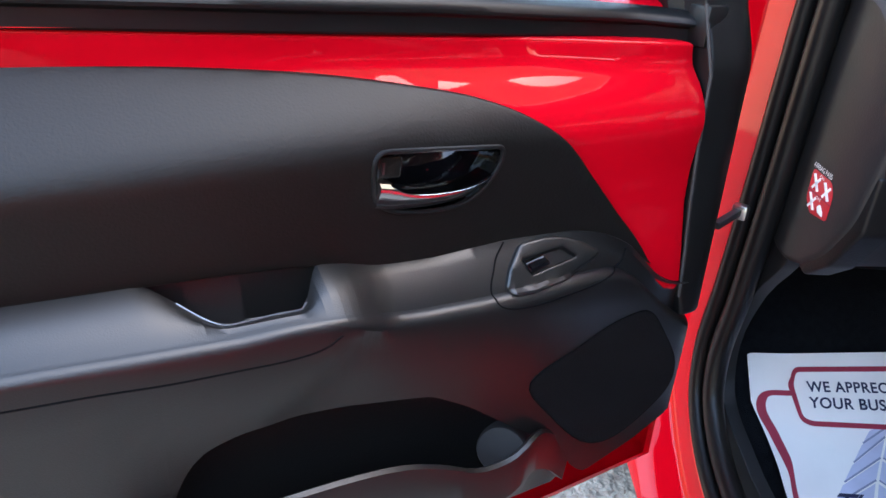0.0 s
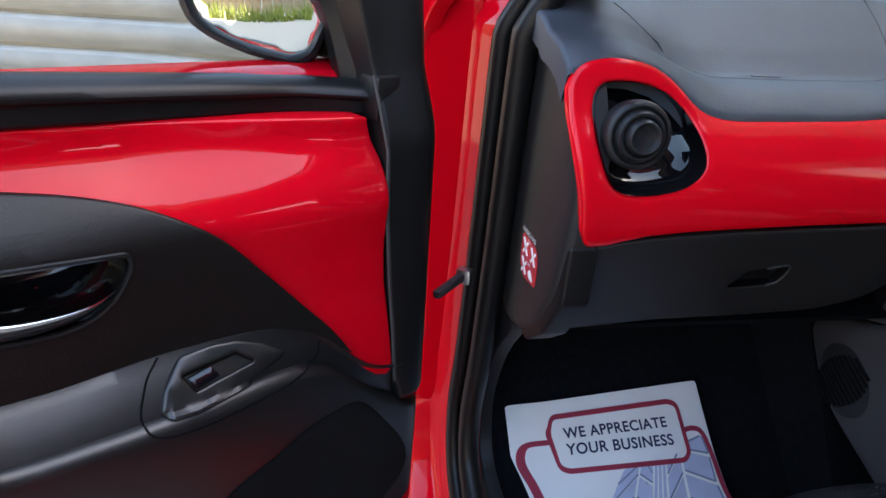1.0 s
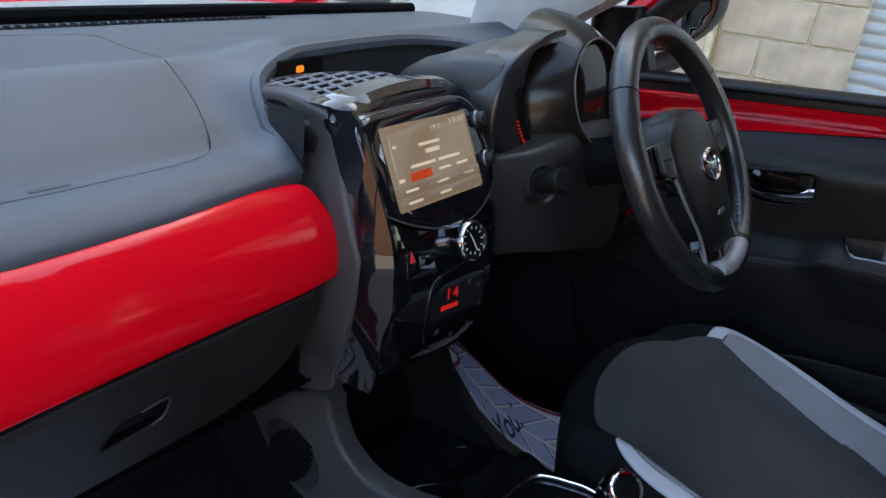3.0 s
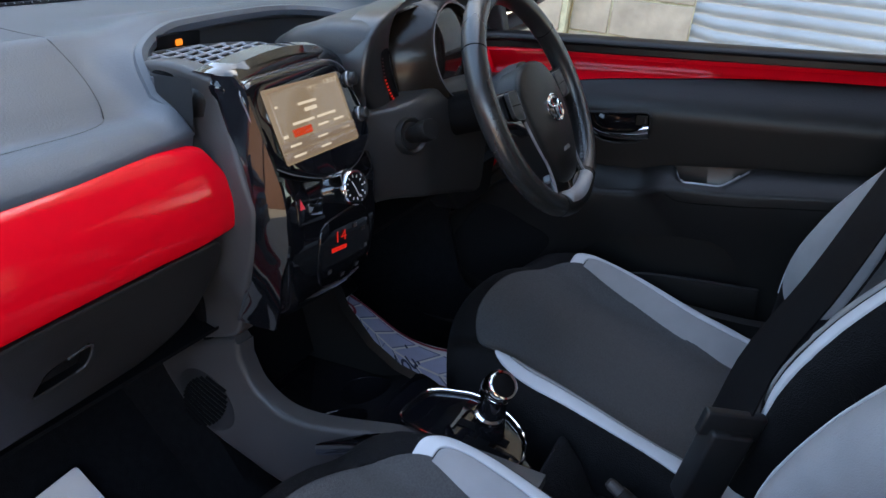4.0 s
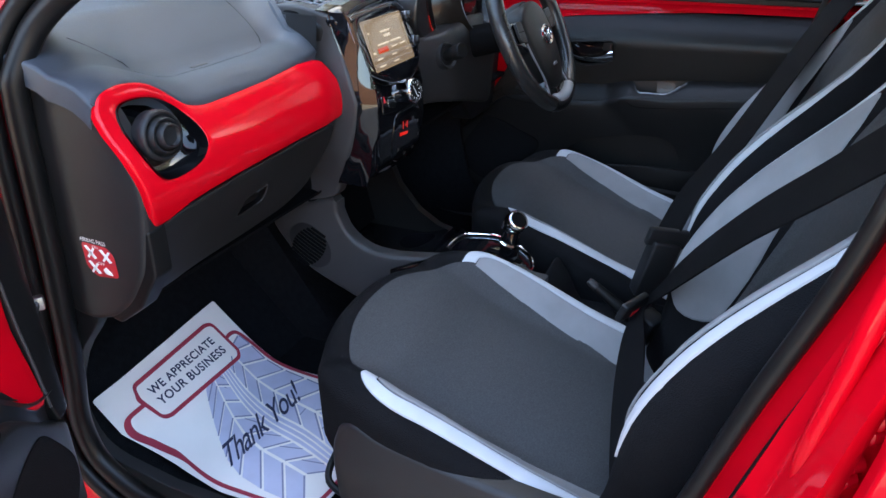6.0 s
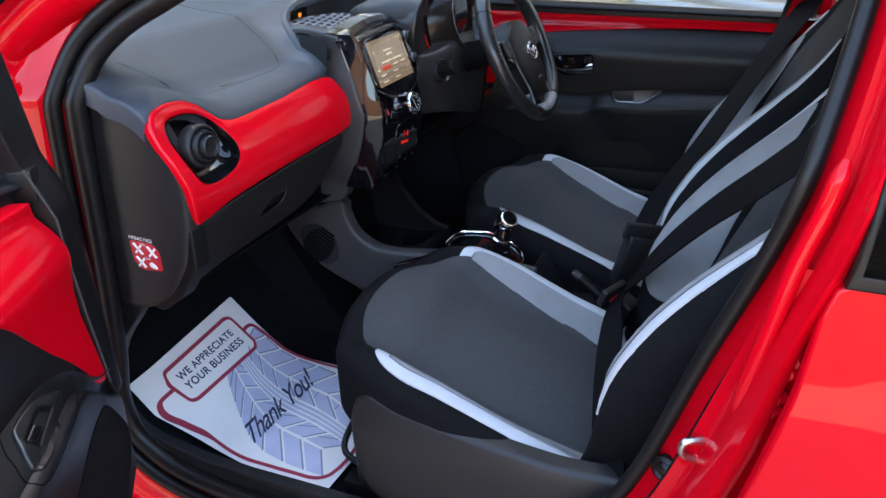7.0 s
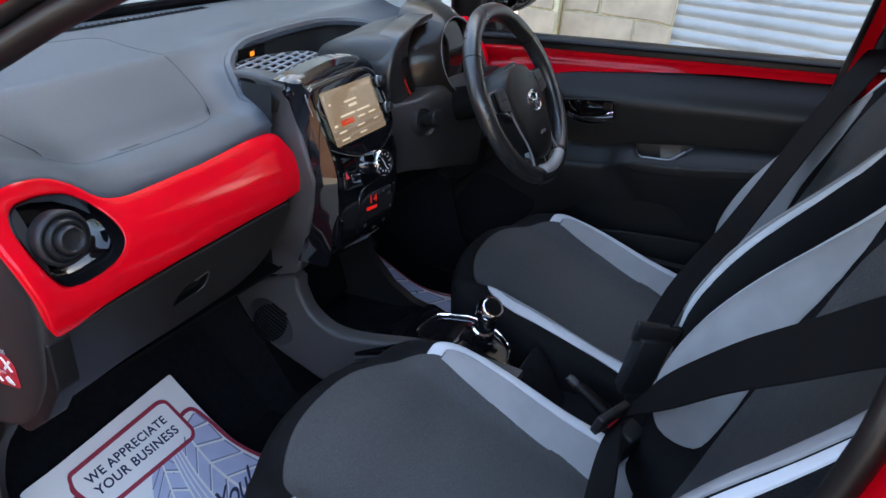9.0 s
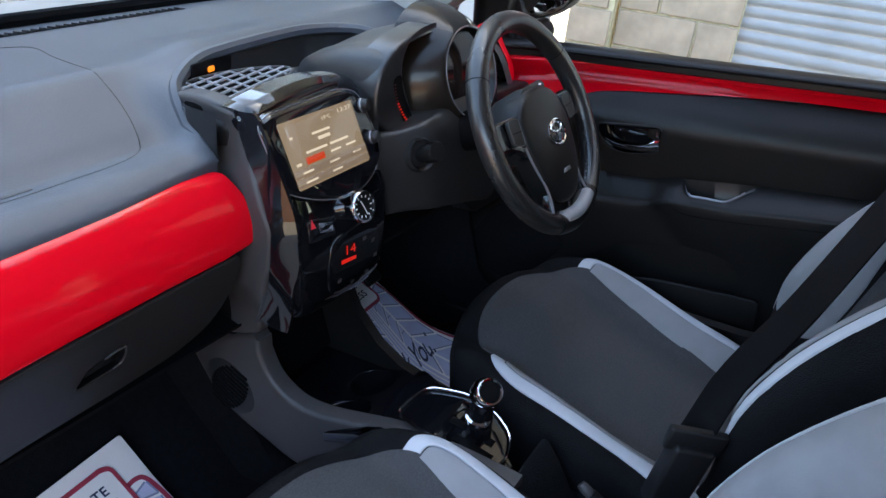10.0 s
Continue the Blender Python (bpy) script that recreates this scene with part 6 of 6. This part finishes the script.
def seat_belt(mir, cush, label):
    cx = SEAT_D if mir else SEAT_P
    sg = -1 if mir else 1
    X = lambda a: cx + sg * a          # a > 0 points to the middle of the car
    tongue = Vector((X(0.205), 0.150, 0.548))
    b = thing("seat_belt", (X(0.21), 0.12, 0.36), label, "seat belt", "front seat belts")
    top = Vector((X(-0.30), -0.13, 1.16))
    line = [(0.962, 0.150, 0.556), (0.925, 0.128, 0.602), (0.875, 0.102, 0.660), (0.78, 0.057, 0.756), (0.70, 0.007, 0.845), (0.63, -0.04, 0.918), (0.55, -0.09, 1.0), (0.45, -0.15, 1.09)]
    if mir:
        line = [(2 * XC - x, y, z) for x, y, z in [(0.968, 0.150, 0.606), (0.905, 0.13, 0.65), (0.80, 0.07, 0.73), (0.68, 0.01, 0.82), (0.56, -0.05, 0.91), (0.45, -0.12, 1.01)]]
    pts = curve(line, 5)
    nor = [(-0.60, 0.65, 0.40) if mir else (-0.25, 0.80, 0.45)] * len(pts)
    part("shoulder_strap", strap(pts, nor, [0.033 if mir else 0.012 + 0.018 * smoothstep(k / 14) for k in range(len(pts))]), BELT, b, "black shoulder webbing")
    if mir:
        lp = [Vector(cush(a * sg, 0.105, 0.010)) for a in np.linspace(0.15, -0.22, 14)]
        nn = [(0, 0.6, 0.8)] * 14
    else:
        lp = [tuple(q) for q in curve([(0.950, 0.160, 0.545), (0.90, 0.160, 0.548), (0.80, 0.148, 0.545), (0.68, 0.130, 0.540), (0.57, 0.108, 0.530), (0.505, 0.090, 0.500), (0.480, 0.080, 0.43), (0.472, 0.07, 0.34)], 4)]
        nn = [(-0.45, 0.62, 0.64)] * 20 + [(-0.8, 0.5, 0.3)] * (len(lp) - 20)
    part("lap_strap", strap(lp, nn, 0.0235 if mir else [0.012 + 0.016 * smoothstep(k / 9) for k in range(len(lp))]), BELT, b, "black lap webbing")
    rot = Matrix.Rotation(radians(-25), 4, 'Z') @ Matrix.Rotation(radians(22), 4, 'X')
    tongue = tongue + Vector((-0.012, 0.022, 0.006))
    low = Vector((sg * 0.004, -0.018, -0.055))
    if mir:
        rot = Matrix.Rotation(radians(14), 4, 'X') @ Matrix.Rotation(radians(-60), 4, 'Z')
        tongue, low = Vector((1.120, 0.147, 0.607)), Vector((0.0, 0.016, -0.066))
    part("tongue", box((0.080 if mir else 0.066, 0.014, 0.038), Matrix.Translation(tongue) @ rot, 0.004, 3), DARK, b, "black plastic tongue")
    part("buckle", box((0.056 if mir else 0.040, 0.034, 0.125 if mir else 0.105), Matrix.Translation(tongue + low) @ rot, 0.006, 3), DARK, b, "black buckle")
    if not mir:
        part("release_button", box((0.022, 0.005, 0.012), Matrix.Translation(tongue + Vector((sg * 0.004, -0.004, -0.012))) @ rot, 0.002), LABEL_RED, b, "red release button")
    part("buckle_stalk", tube([tongue + 1.6 * low, tongue + 2.3 * low + Vector((0, -0.01, 0)), tongue + 3.2 * low + Vector((0, -0.02, 0))], 0.014, 8, flat=0.6), DARK, b)
    return b


MAT_A, MAT_B = Vector((0.857, 1.033, 0.421)), Vector((0.476, 1.014, 0.410))
MAT_D, MAT_E = Vector((0.857, 1.040, 0.449)), Vector((0.476, 0.935, 0.509))


def mat_point(a, b, w, dx, dy):
    """Paper that hangs down the toe board and then lies flat: a across, b along it from its far edge."""
    u = (a - MAT_B.x) / (MAT_A.x - MAT_B.x)
    e = MAT_E.lerp(MAT_D, u) if dx else MAT_B.lerp(MAT_A, u)
    sl = radians(30 if dx else 47)
    if not dx:
        a += (lerp([0.476, 0.512, 0.816, 0.857, 0.90], [0.507, 0.573, 0.812, 0.851, 0.894], a) - a) * (1 - smoothstep((b - 0.10) / 0.22))
    b0 = (e.z - 0.284) / math.sin(sl)
    f = 0.03 * math.log1p(math.exp(min(50, (b - b0) / 0.03)))
    k = b - f
    g = smoothstep((b - b0) / 0.06)
    a += 0 if dx == 0 else 0.07 * (smoothstep((b - b0 + 0.12) / 0.24) - 1)
    return (a + dx, e.y - k * math.cos(sl) - f + dy + w * 0.8 * (g - 1), e.z - k * math.sin(sl) + w * (0.55 + 0.45 * g))


def paper_mat(dx, dy):
    """A printed paper mat in a footwell."""
    S = lambda a, b, w: mat_point(a, b, w, dx, dy)
    m = solo("paper_mat", panel(rounded([(0.857, 0.0), (0.476, 0.0), (0.472, 0.06), (0.484, 0.12), (0.50, 0.19), (0.515, 0.27), (0.520, 0.363), (0.520, 0.485), (0.66, 0.503), (0.866, 0.50), (0.862, 0.41), (0.863, 0.26), (0.866, 0.15)], 0.006), S, step=0.014, depth=0.0008, r=0.0004, flip=True), PAPER,
             "white printed paper floor mat lying in the footwell" if dx == 0 else "white printed paper floor mat beside the tunnel", "floor mat", "paper mats")
    bx = rounded([(0.522, 0.026), (0.79, 0.028), (0.808, 0.036), (0.816, 0.115), (0.803, 0.126), (0.545, 0.113), (0.526, 0.105), (0.512, 0.050)], 0.010)
    fr = curve([(0.512, 0.064), (0.490, 0.066), (0.484, 0.085), (0.494, 0.131), (0.517, 0.21), (0.529, 0.30), (0.532, 0.40), (0.537, 0.455), (0.555, 0.474), (0.685, 0.488), (0.82, 0.486), (0.845, 0.465), (0.852, 0.409), (0.856, 0.294), (0.860, 0.187), (0.857, 0.115), (0.845, 0.082), (0.830, 0.077), (0.812, 0.079)], 6)
    part("red_border", ribbon(fr, S, 0.0042, 0.0010), PRINT_RED, m)
    # tyre tread print: a band that widens towards the seat
    Lc = curve([(0.675, 0.112), (0.645, 0.15), (0.610, 0.21), (0.570, 0.29), (0.548, 0.38), (0.545, 0.46)], 6)
    Rc = curve([(0.800, 0.105), (0.846, 0.092), (0.850, 0.16), (0.845, 0.25), (0.83, 0.35), (0.76, 0.475)], 6)
    nL = len(Lc) - 1
    def B(q, s):
        i = min(int(s * nL), nL - 1)
        f = s * nL - i
        l = np.array(Lc[i]) * (1 - f) + np.array(Lc[i + 1]) * f
        r = np.array(Rc[i]) * (1 - f) + np.array(Rc[i + 1]) * f
        return tuple(l + (r - l) * q)
    pale, dark = [], []
    for q0, q1, slant, n in ((0.0, 0.24, -0.05, 8), (0.265, 0.42, 0.045, 8), (0.58, 0.735, -0.045, 8), (0.76, 1.0, 0.05, 8)):
        for k in range(n):
            s0, s1 = 0.03 + 0.95 * k / n, 0.03 + 0.95 * (k + 0.86) / n
            c = [B(q0, min(1, max(0, s0 - slant))), B(q1, min(1, max(0, s0 + slant))), B(q1, min(1, max(0, s1 + slant))), B(q0, min(1, max(0, s1 - slant)))]
            pale.append(loft([[S(*c[0], 0.0008), S(*c[1], 0.0008)], [S(*c[3], 0.0008), S(*c[2], 0.0008)]]))
            dark.append(ribbon([c[3], c[2]], S, 0.0017, 0.0012))
            if q0 > 0.7:
                dark.append(ribbon([c[1], c[2]], S, 0.0017, 0.0012))
            if 0.2 < q0 < 0.6:
                mid = [np.mean([c[0], c[1]], 0), np.mean([c[2], c[1]], 0)]
                dark.append(ribbon(mid, S, 0.0013, 0.0012))
    for q0, q1 in ((0.440, 0.470), (0.485, 0.515), (0.530, 0.560)):
        pale.append(loft([[S(*B(q0, s), 0.0008) for s in np.linspace(0.02, 0.98, 18)], [S(*B(q1, s), 0.0008) for s in np.linspace(0.02, 0.98, 18)]], flip=True))
    part("tread_print", merge(*pale), PRINT_BLUE, m, "pale blue tyre tread print")
    part("tread_line", merge(*dark), PRINT_GREY, m)
    part("message_box", sheet(bx, S, lift=0.0014, step=0.014, flip=True), PAPER, m)
    part("message_border", ribbon([*bx, bx[0], bx[1]], S, 0.0042, 0.0026), PRINT_RED, m)
    part("message_text", lettering("WE APPRECIATE", lambda u, v: S(*patch([(0.545, 0.0625), (0.778, 0.069), (0.776, 0.0515), (0.543, 0.045)])(u, v), 0.0026), spacing=1.08, bold=0.022), INK, m, "dark block capitals")
    part("message_text", lettering("YOUR BUSINESS", lambda u, v: S(*patch([(0.545, 0.088), (0.786, 0.099), (0.785, 0.0805), (0.545, 0.070)])(u, v), 0.0026), spacing=1.08, bold=0.022), INK, m, "dark block capitals")
    part("script_text", lettering("Thank You!", lambda u, v: S(*patch([(0.566, 0.290), (0.790, 0.312), (0.826, 0.258), (0.592, 0.240)])(u, v), 0.0022), shear=0.35, spacing=0.9, bold=0.008), INK, m, "dark handwritten script")
    return m


def fittings():
    """Small metal and rubber parts of the body."""
    st = part("door_striker", panel(rounded([(-0.046, 0.640), (-0.022, 0.634), (-0.026, 0.700), (-0.044, 0.708)], 0.008), lambda a, b, w: (0.404 - w - 0.10 * (b - 0.67), a, b), step=0.01, depth=0.005, r=0.0015, flip=True), STEEL, car, "zinc plated door striker")
    part("striker_loop", tube(curve([(0.402, -0.034, 0.688), (0.390, -0.012, 0.691), (0.386, -0.003, 0.688), (0.387, -0.003, 0.672), (0.390, -0.010, 0.666), (0.402, -0.034, 0.660)], 6), 0.0048, 10), STEEL, st)
    for z in (0.648, 0.697):
        part("striker_screw", lathe([(0.007, 0.0), (0.007, 0.003), (0.004, 0.0045), (0.0, 0.0045)], (0.400 - 0.10 * (z - 0.67), -0.034, z), (-1, 0, 0), 14), STEEL, st)
    part("rubber_plug", lathe([(0.018, -0.004), (0.018, 0.004), (0.013, 0.007), (0.010, 0.004), (0.006, 0.008), (0.0, 0.009)], (0.420, 0.013, 0.615), (-1, 0.35, 0.1), 20), RUBBER, car, "black rubber plug")
    for y, z in ((-0.092, 0.838), (-0.089, 0.824), (-0.082, 0.792), (-0.080, 0.776)):
        part("hinge_bolt", lathe([(0.009, -0.006), (0.009, 0.004), (0.006, 0.007), (0.0, 0.008)], (0.362, y, z), (-0.6, 0.8, 0), 14), RED, car, "red painted hinge bolt")
    # pressed crease down the middle pillar
    part("pillar_crease", tube(curve([(0.384, -0.098, 1.035), (0.378, -0.089, 0.987), (0.375, -0.076, 0.932), (0.373, -0.067, 0.876), (0.374, -0.054, 0.793), (0.378, -0.047, 0.714)], 6), [0.003, 0.006] + [0.009] * 24 + [0.008, 0.006, 0.004, 0.002, 0.001], 10), RED, car)
    part("hinge_jamb", loft([[(x + tumble(z), y - d, z) for y, z in ((0.045, 0.34), (0.0, 0.50), (-0.045, 0.66), (-0.075, 0.78), (-0.088, 0.86), (-0.098, 0.93))] for x, d in ((0.378, -0.02), (0.370, 0.0), (0.372, 0.03), (0.38, 0.06))]), RED, car)
    # check strap between pillar and door
    cs = part("check_strap", box((0.010, 0.060, 0.010), look((0.368, 0.874, 0.699), (0.392, 0.897, 0.702)) @ Matrix.Rotation(radians(90), 4, 'X'), 0.002), GREY, car, "dark metal door check strap")
    part("strap_pin", lathe([(0.005, -0.010), (0.006, -0.008), (0.006, 0.008), (0.005, 0.010), (0, 0.010)], (0.374, 0.880, 0.700), (0, 0, 1), 14), STEEL, cs)
    part("strap_bracket", box((0.020, 0.014, 0.020), pose(0.391, 0.895, 0.701, 0, 0, -38), 0.003), STEEL, cs)
    # folded rear edge of the front wing, deep in the hinge gap
    rows = [[(x + tumble(z), 1.012 - 0.10 * (z - 0.5) + 0.4 * (0.40 - x), z) for z in np.linspace(0.40, 1.075, 20)] for x in (0.405, 0.385, 0.36, 0.33, 0.295)]
    part("wing_return", loft(rows), RED, car)
    # windscreen seal at the foot of the pillar
    part("screen_seal", tube(curve([(0.352, 1.0, 1.045), (0.358, 0.965, 1.10), (0.40, 0.89, 1.165), (0.44, 0.79, 1.215), (0.47, 0.66, 1.265)], 5), [0.008] + [0.014] * 20, 8), RUBBER, car, "black windscreen seal")
    # mirrors on both doors
    for mir in (False, True):
        if mir:
            put = lambda u, w, v: Vector((1.712 - w, 0.85 - u, v))
        else:
            put = lambda u, w, v: HINGE + Vector((-math.cos(SWING) * u + math.sin(SWING) * w, -math.sin(SWING) * u - math.cos(SWING) * w, v))
        mr = under(thing("door_mirror", put(0.16, -0.12, 0.96), "black door mirror with convex glass", ""), car)
        def face(q0, q1, h):
            k = 0.8 if mir else 1.0
            return put((0.13 if mir else 0.145) + k * q0, -0.125 - 0.3 * q0 + h, (1.075 if mir else 1.040) + k * q1)
        if not mir:
            foot, ri, up, nm = Vector((0.2026, 0.8356, 0.9776)), Vector((0.9998, -0.022, 0.0)), Vector((0.0008, 0.0345, 0.9994)), Vector((-0.022, -0.9992, 0.0345))
            G = lambda a, b, w: foot + ri * a + up * b + nm * w
            glass = curve([(-0.115, 0.065), (-0.1085, 0.030), (-0.099, 0.020), (-0.0685, 0.005), (-0.034, -0.0035), (-0.018, -0.005), (-0.004, 0.002), (0.007, 0.0225), (0.0165, 0.05), (0.022, 0.08), (0.016, 0.102), (0.0, 0.110), (-0.06, 0.112), (-0.105, 0.10)], 4, True)
            rows = []
            for q, h in ((0.97, 0.0), (1.0, 0.007), (1.05, 0.010), (1.13, 0.007), (1.18, -0.006), (1.16, -0.04), (0.9, -0.075), (0.5, -0.09), (0.04, -0.094)):
                rows.append([G(-0.045 + (a + 0.045) * q, 0.052 + (b - 0.052) * q, h) for a, b in glass])
            bm = loft(rows, True)
            bmesh.ops.recalc_face_normals(bm, faces=bm.faces)
            part("mirror_housing", bm, DARK, mr, "black mirror housing")
            part("mirror_glass", panel(glass, lambda a, b, w: G(a, b, w + 0.002 - 0.25 * ((a + 0.045)**2 + (b - 0.05)**2)), step=0.012, depth=0.002, r=0.001, flip=True), MIRROR, mr, "mirror glass")
            part("mirror_arm", tube([G(0.0, 0.012, -0.03), G(0.030, 0.006, -0.03), G(0.060, 0.010, -0.02)], [0.020, 0.018, 0.022], 12), DARK, mr, "black mirror foot")
            continue
        oval = curve([(-0.085, -0.02), (-0.060, -0.062), (-0.01, -0.072), (0.05, -0.052), (0.092, -0.010), (0.105, 0.04), (0.09, 0.075), (0.02, 0.085), (-0.06, 0.078), (-0.088, 0.03)], 5, True)
        rows = []
        for q, h in ((0.93, 0.0), (0.97, 0.008), (1.03, 0.010), (1.08, 0.0), (1.10, -0.03), (1.0, -0.07), (0.6, -0.10), (0.05, -0.11)):
            rows.append([face(a * q, b * q, h) for a, b in oval])
        bm = loft(rows, True)
        bmesh.ops.recalc_face_normals(bm, faces=bm.faces)
        part("mirror_housing", bm, DARK, mr, "black mirror housing")
        part("mirror_glass", panel([(a * 0.94, b * 0.94) for a, b in oval], lambda a, b, w: face(a, b, w - 0.004 + 1.2 * (0.01 - a * a - b * b) * 0.35), step=0.02, depth=0.002, r=0.001, flip=not mir), MIRROR, mr, "mirror glass")
        part("mirror_arm", tube([put(0.09, -0.03, 0.985), put(0.115, -0.07, 0.985), put(0.15, -0.12, 1.0)], [0.03, 0.026, 0.03], 10, flat=0.7), DARK, mr)
        part("sail_panel", panel([(0.05, 0.955), (0.15, 0.965), (0.13, 1.06), (0.10, 1.10), (0.07, 1.03)], lambda u, v, w: put(u, -0.02 + w, v), step=0.03, depth=0.03, r=0.004, flip=not mir), DARK, mr)
    shell = [tuple(p) for p in opening_loop(0.02) if p[1] < 0.965]
    c = sorted(shell, key=lambda p: math.atan2(p[1] - 0.6, p[0] - 0.4))
    part("door_shell", panel(c, lambda a, b, w: (1.765 + w, a, b), step=0.1, depth=0.01, r=0.002), RUBBER, car, "black inner door shell")
    # pedals glimpsed in the driver's footwell
    for x in (1.28, 1.40, 1.50):
        part("pedal", box((0.055, 0.012, 0.06), pose(x, 0.98, 0.46, -40), 0.006, 3), RUBBER, car, "black rubber pedal")


def yard():
    # garages to the car's right
    tilt = Matrix.Translation((4.8, 1.04, 0)) @ Matrix.Rotation(radians(6), 4, 'X') @ Matrix.Translation((-4.8, -1.04, 0))
    sh = shutter_wall("roller_shutter", (4.90, 0.86, -0.2), (0.12, -1, 0), 5.0, 3.3, SHUTTER, 0.060, "white steel roller shutter on a garage")
    sh.matrix_basis = tilt @ Matrix.Translation(sh.location)
    block_wall("wall_east", (4.76, 1.48, -0.03), (0.12, -1, 0), 0.66, 4.6, "pale grey concrete block wall beside a garage shutter").matrix_basis = tilt
    block_wall("wall_pier", (4.62, 1.72, -0.03), (0.12, -1, 0), 0.245, 4.6, "pale block pier of a garage").matrix_basis = tilt
    # Unseen wall, added so that the sun doesn't reach the car.
    solo("sun_block_wall", box((0.3, 14, 5.2), pose(5.15, -2.0, 5.2), 0.01), BLOCK, "unseen block wall added above the garage shutters to shade the car", "wall", kind="structure")
    solo("wall_far", box((0.2, 5.3, 4.6), pose(4.78, 4.35, 2.3, 6), 0.01), PLASTER, "white rendered garage wall", "wall", kind="structure")
    solo("drain_pipe", tube([(4.56, 1.84, 0.0), (4.56, 1.63, 2.0), (4.56, 1.37, 4.5)], 0.036, 12), SHUTTER, "grey plastic drain pipe on a garage wall", "pipe")
    # garage ahead and to the left
    shutter_wall("roller_shutter", (-3.9, 6.05, 0), (1, -0.16, 0), 4.6, 2.9, SHUTTER_B, 0.205, "beige ribbed steel garage shutter")
    solo("wall_north", box((16, 0.3, 1.6), pose(0.5, 5.75, 3.6, 0, 0, -9), 0.01), BLOCK, "block wall above the garage shutters", "wall", kind="structure")
    solo("wall_front", box((5, 0.3, 2.9), pose(3.3, 5.35, 1.45, 0, 0, -9), 0.01), PLASTER, "pale rendered wall ahead of the car", "wall", kind="structure")
    # Unseen wall, added to cut bright horizon sky from the car's reflections.
    solo("unseen_wall_west", box((0.25, 16, 2.0), pose(-6.6, -1.0, 1.0), 0.01), BRICKW, "unseen plain brown brick wall added to darken the car's reflections", "wall", kind="structure")
    # verge and fence behind the camera
    bm = bmesh.new()
    rng = random.Random(4)
    for k in range(5200):
        x, y = rng.uniform(-14, 6), -6.8 - abs(rng.gauss(0, 0.55))
        h = rng.uniform(0.08, 0.34)
        a = rng.uniform(0, 6.28)
        dx, dy = 0.02 * math.cos(a), 0.02 * math.sin(a)
        v = [bm.verts.new(p) for p in ((x - dx, y - dy, 0), (x + dx, y + dy, 0), (x + rng.uniform(-0.1, 0.1), y + rng.uniform(-0.1, 0.1), h))]
        bm.faces.new(v)
    solo("grass_verge", bm, GRASS, "sunlit rough grass verge along a fence", "grass", kind="stuff", smooth=False)
    # belt of trees behind the fence: bare stems below, uneven crowns of loose leaves above
    verts, faces = [], []
    for k in range(34):
        cx, cy = -15.5 + 0.72 * k + rng.uniform(-0.3, 0.3), -11.0 + rng.uniform(-0.9, 0.9)
        high, wide = rng.uniform(3.6, 5.6), rng.uniform(0.75, 1.25)
        for q in range(5):
            i = len(verts)
            a = 2 * math.pi * q / 5
            b = 2 * math.pi * (q + 1) / 5
            verts += [(cx + 0.10 * math.cos(a), cy + 0.10 * math.sin(a), 0.0), (cx + 0.10 * math.cos(b), cy + 0.10 * math.sin(b), 0.0), (cx + 0.04 * math.cos(b), cy + 0.04 * math.sin(b), high * 0.75), (cx + 0.04 * math.cos(a), cy + 0.04 * math.sin(a), high * 0.75)]
            faces.append((i, i + 1, i + 2, i + 3))
        for q in range(420):
            u = rng.random()
            z = 0.5 + (high - 0.5) * u
            r = wide * math.sin(math.pi * (0.12 + 0.82 * u))**0.7 * math.sqrt(rng.random()) * rng.uniform(0.8, 1.15)
            a = rng.uniform(0, 6.2832)
            p = Vector((cx + r * math.cos(a), cy + r * math.sin(a), z))
            d = Vector((rng.gauss(0, 1), rng.gauss(0, 1), rng.gauss(0, 1))).normalized() * rng.uniform(0.10, 0.19)
            e = d.cross(Vector((rng.gauss(0, 1), rng.gauss(0, 1), rng.gauss(0, 1)))).normalized() * rng.uniform(0.06, 0.12)
            i = len(verts)
            verts += [tuple(p - d), tuple(p + e), tuple(p + d), tuple(p - e)]
            faces.append((i, i + 1, i + 2, i + 3))
    me = bpy.data.meshes.new("tree_belt")
    me.from_pydata(verts, [], faces)
    me.materials.append(LEAF)
    tagged(new("tree_belt", me), "leafy green belt of trees behind a fence", "trees", kind="stuff")
    fence = thing("fence", (-4, -8.4, 0), "weathered wooden board fence behind a grass verge", "fence")
    me = None
    for k in range(110):
        x = -14 + 0.18 * k
        if me is None:
            ob = part("fence_board", box((0.165, 0.02, 1.5), None, 0.003, 1), FENCE)
            me = ob.data
        else:
            ob = new("fence_board", me)
        ob.parent = fence
        ob.matrix_parent_inverse = Matrix.Translation(fence.location).inverted()
        ob.matrix_basis = pose(x, -8.4 + rng.uniform(-0.01, 0.01), 0.75 + rng.uniform(-0.03, 0.03), 0, rng.uniform(-0.6, 0.6))
    for z in (0.35, 1.15):
        part("fence_rail", box((20, 0.04, 0.08), pose(-4.1, -8.36, z), 0.004), FENCE, fence)


# ---------------------------------------------------------------- the place
ground()
car = car_body()
build_door(False)
build_door(True)
dashboard()
binnacle()
console()
steering()
_, cush_p, _ = seat(SEAT_P, -1, "dark grey cloth passenger seat with pale bolsters")
_, cush_d, _ = seat(SEAT_D, 1, "dark grey cloth driver's seat with pale bolsters beside the steering wheel")
seat_belt(False, cush_p, "fastened black passenger seat belt with red button")
seat_belt(True, cush_d, "fastened black driver's seat belt")
paper_mat(0.0, 0.0)
paper_mat(0.765, 0.037)
fittings()
yard()
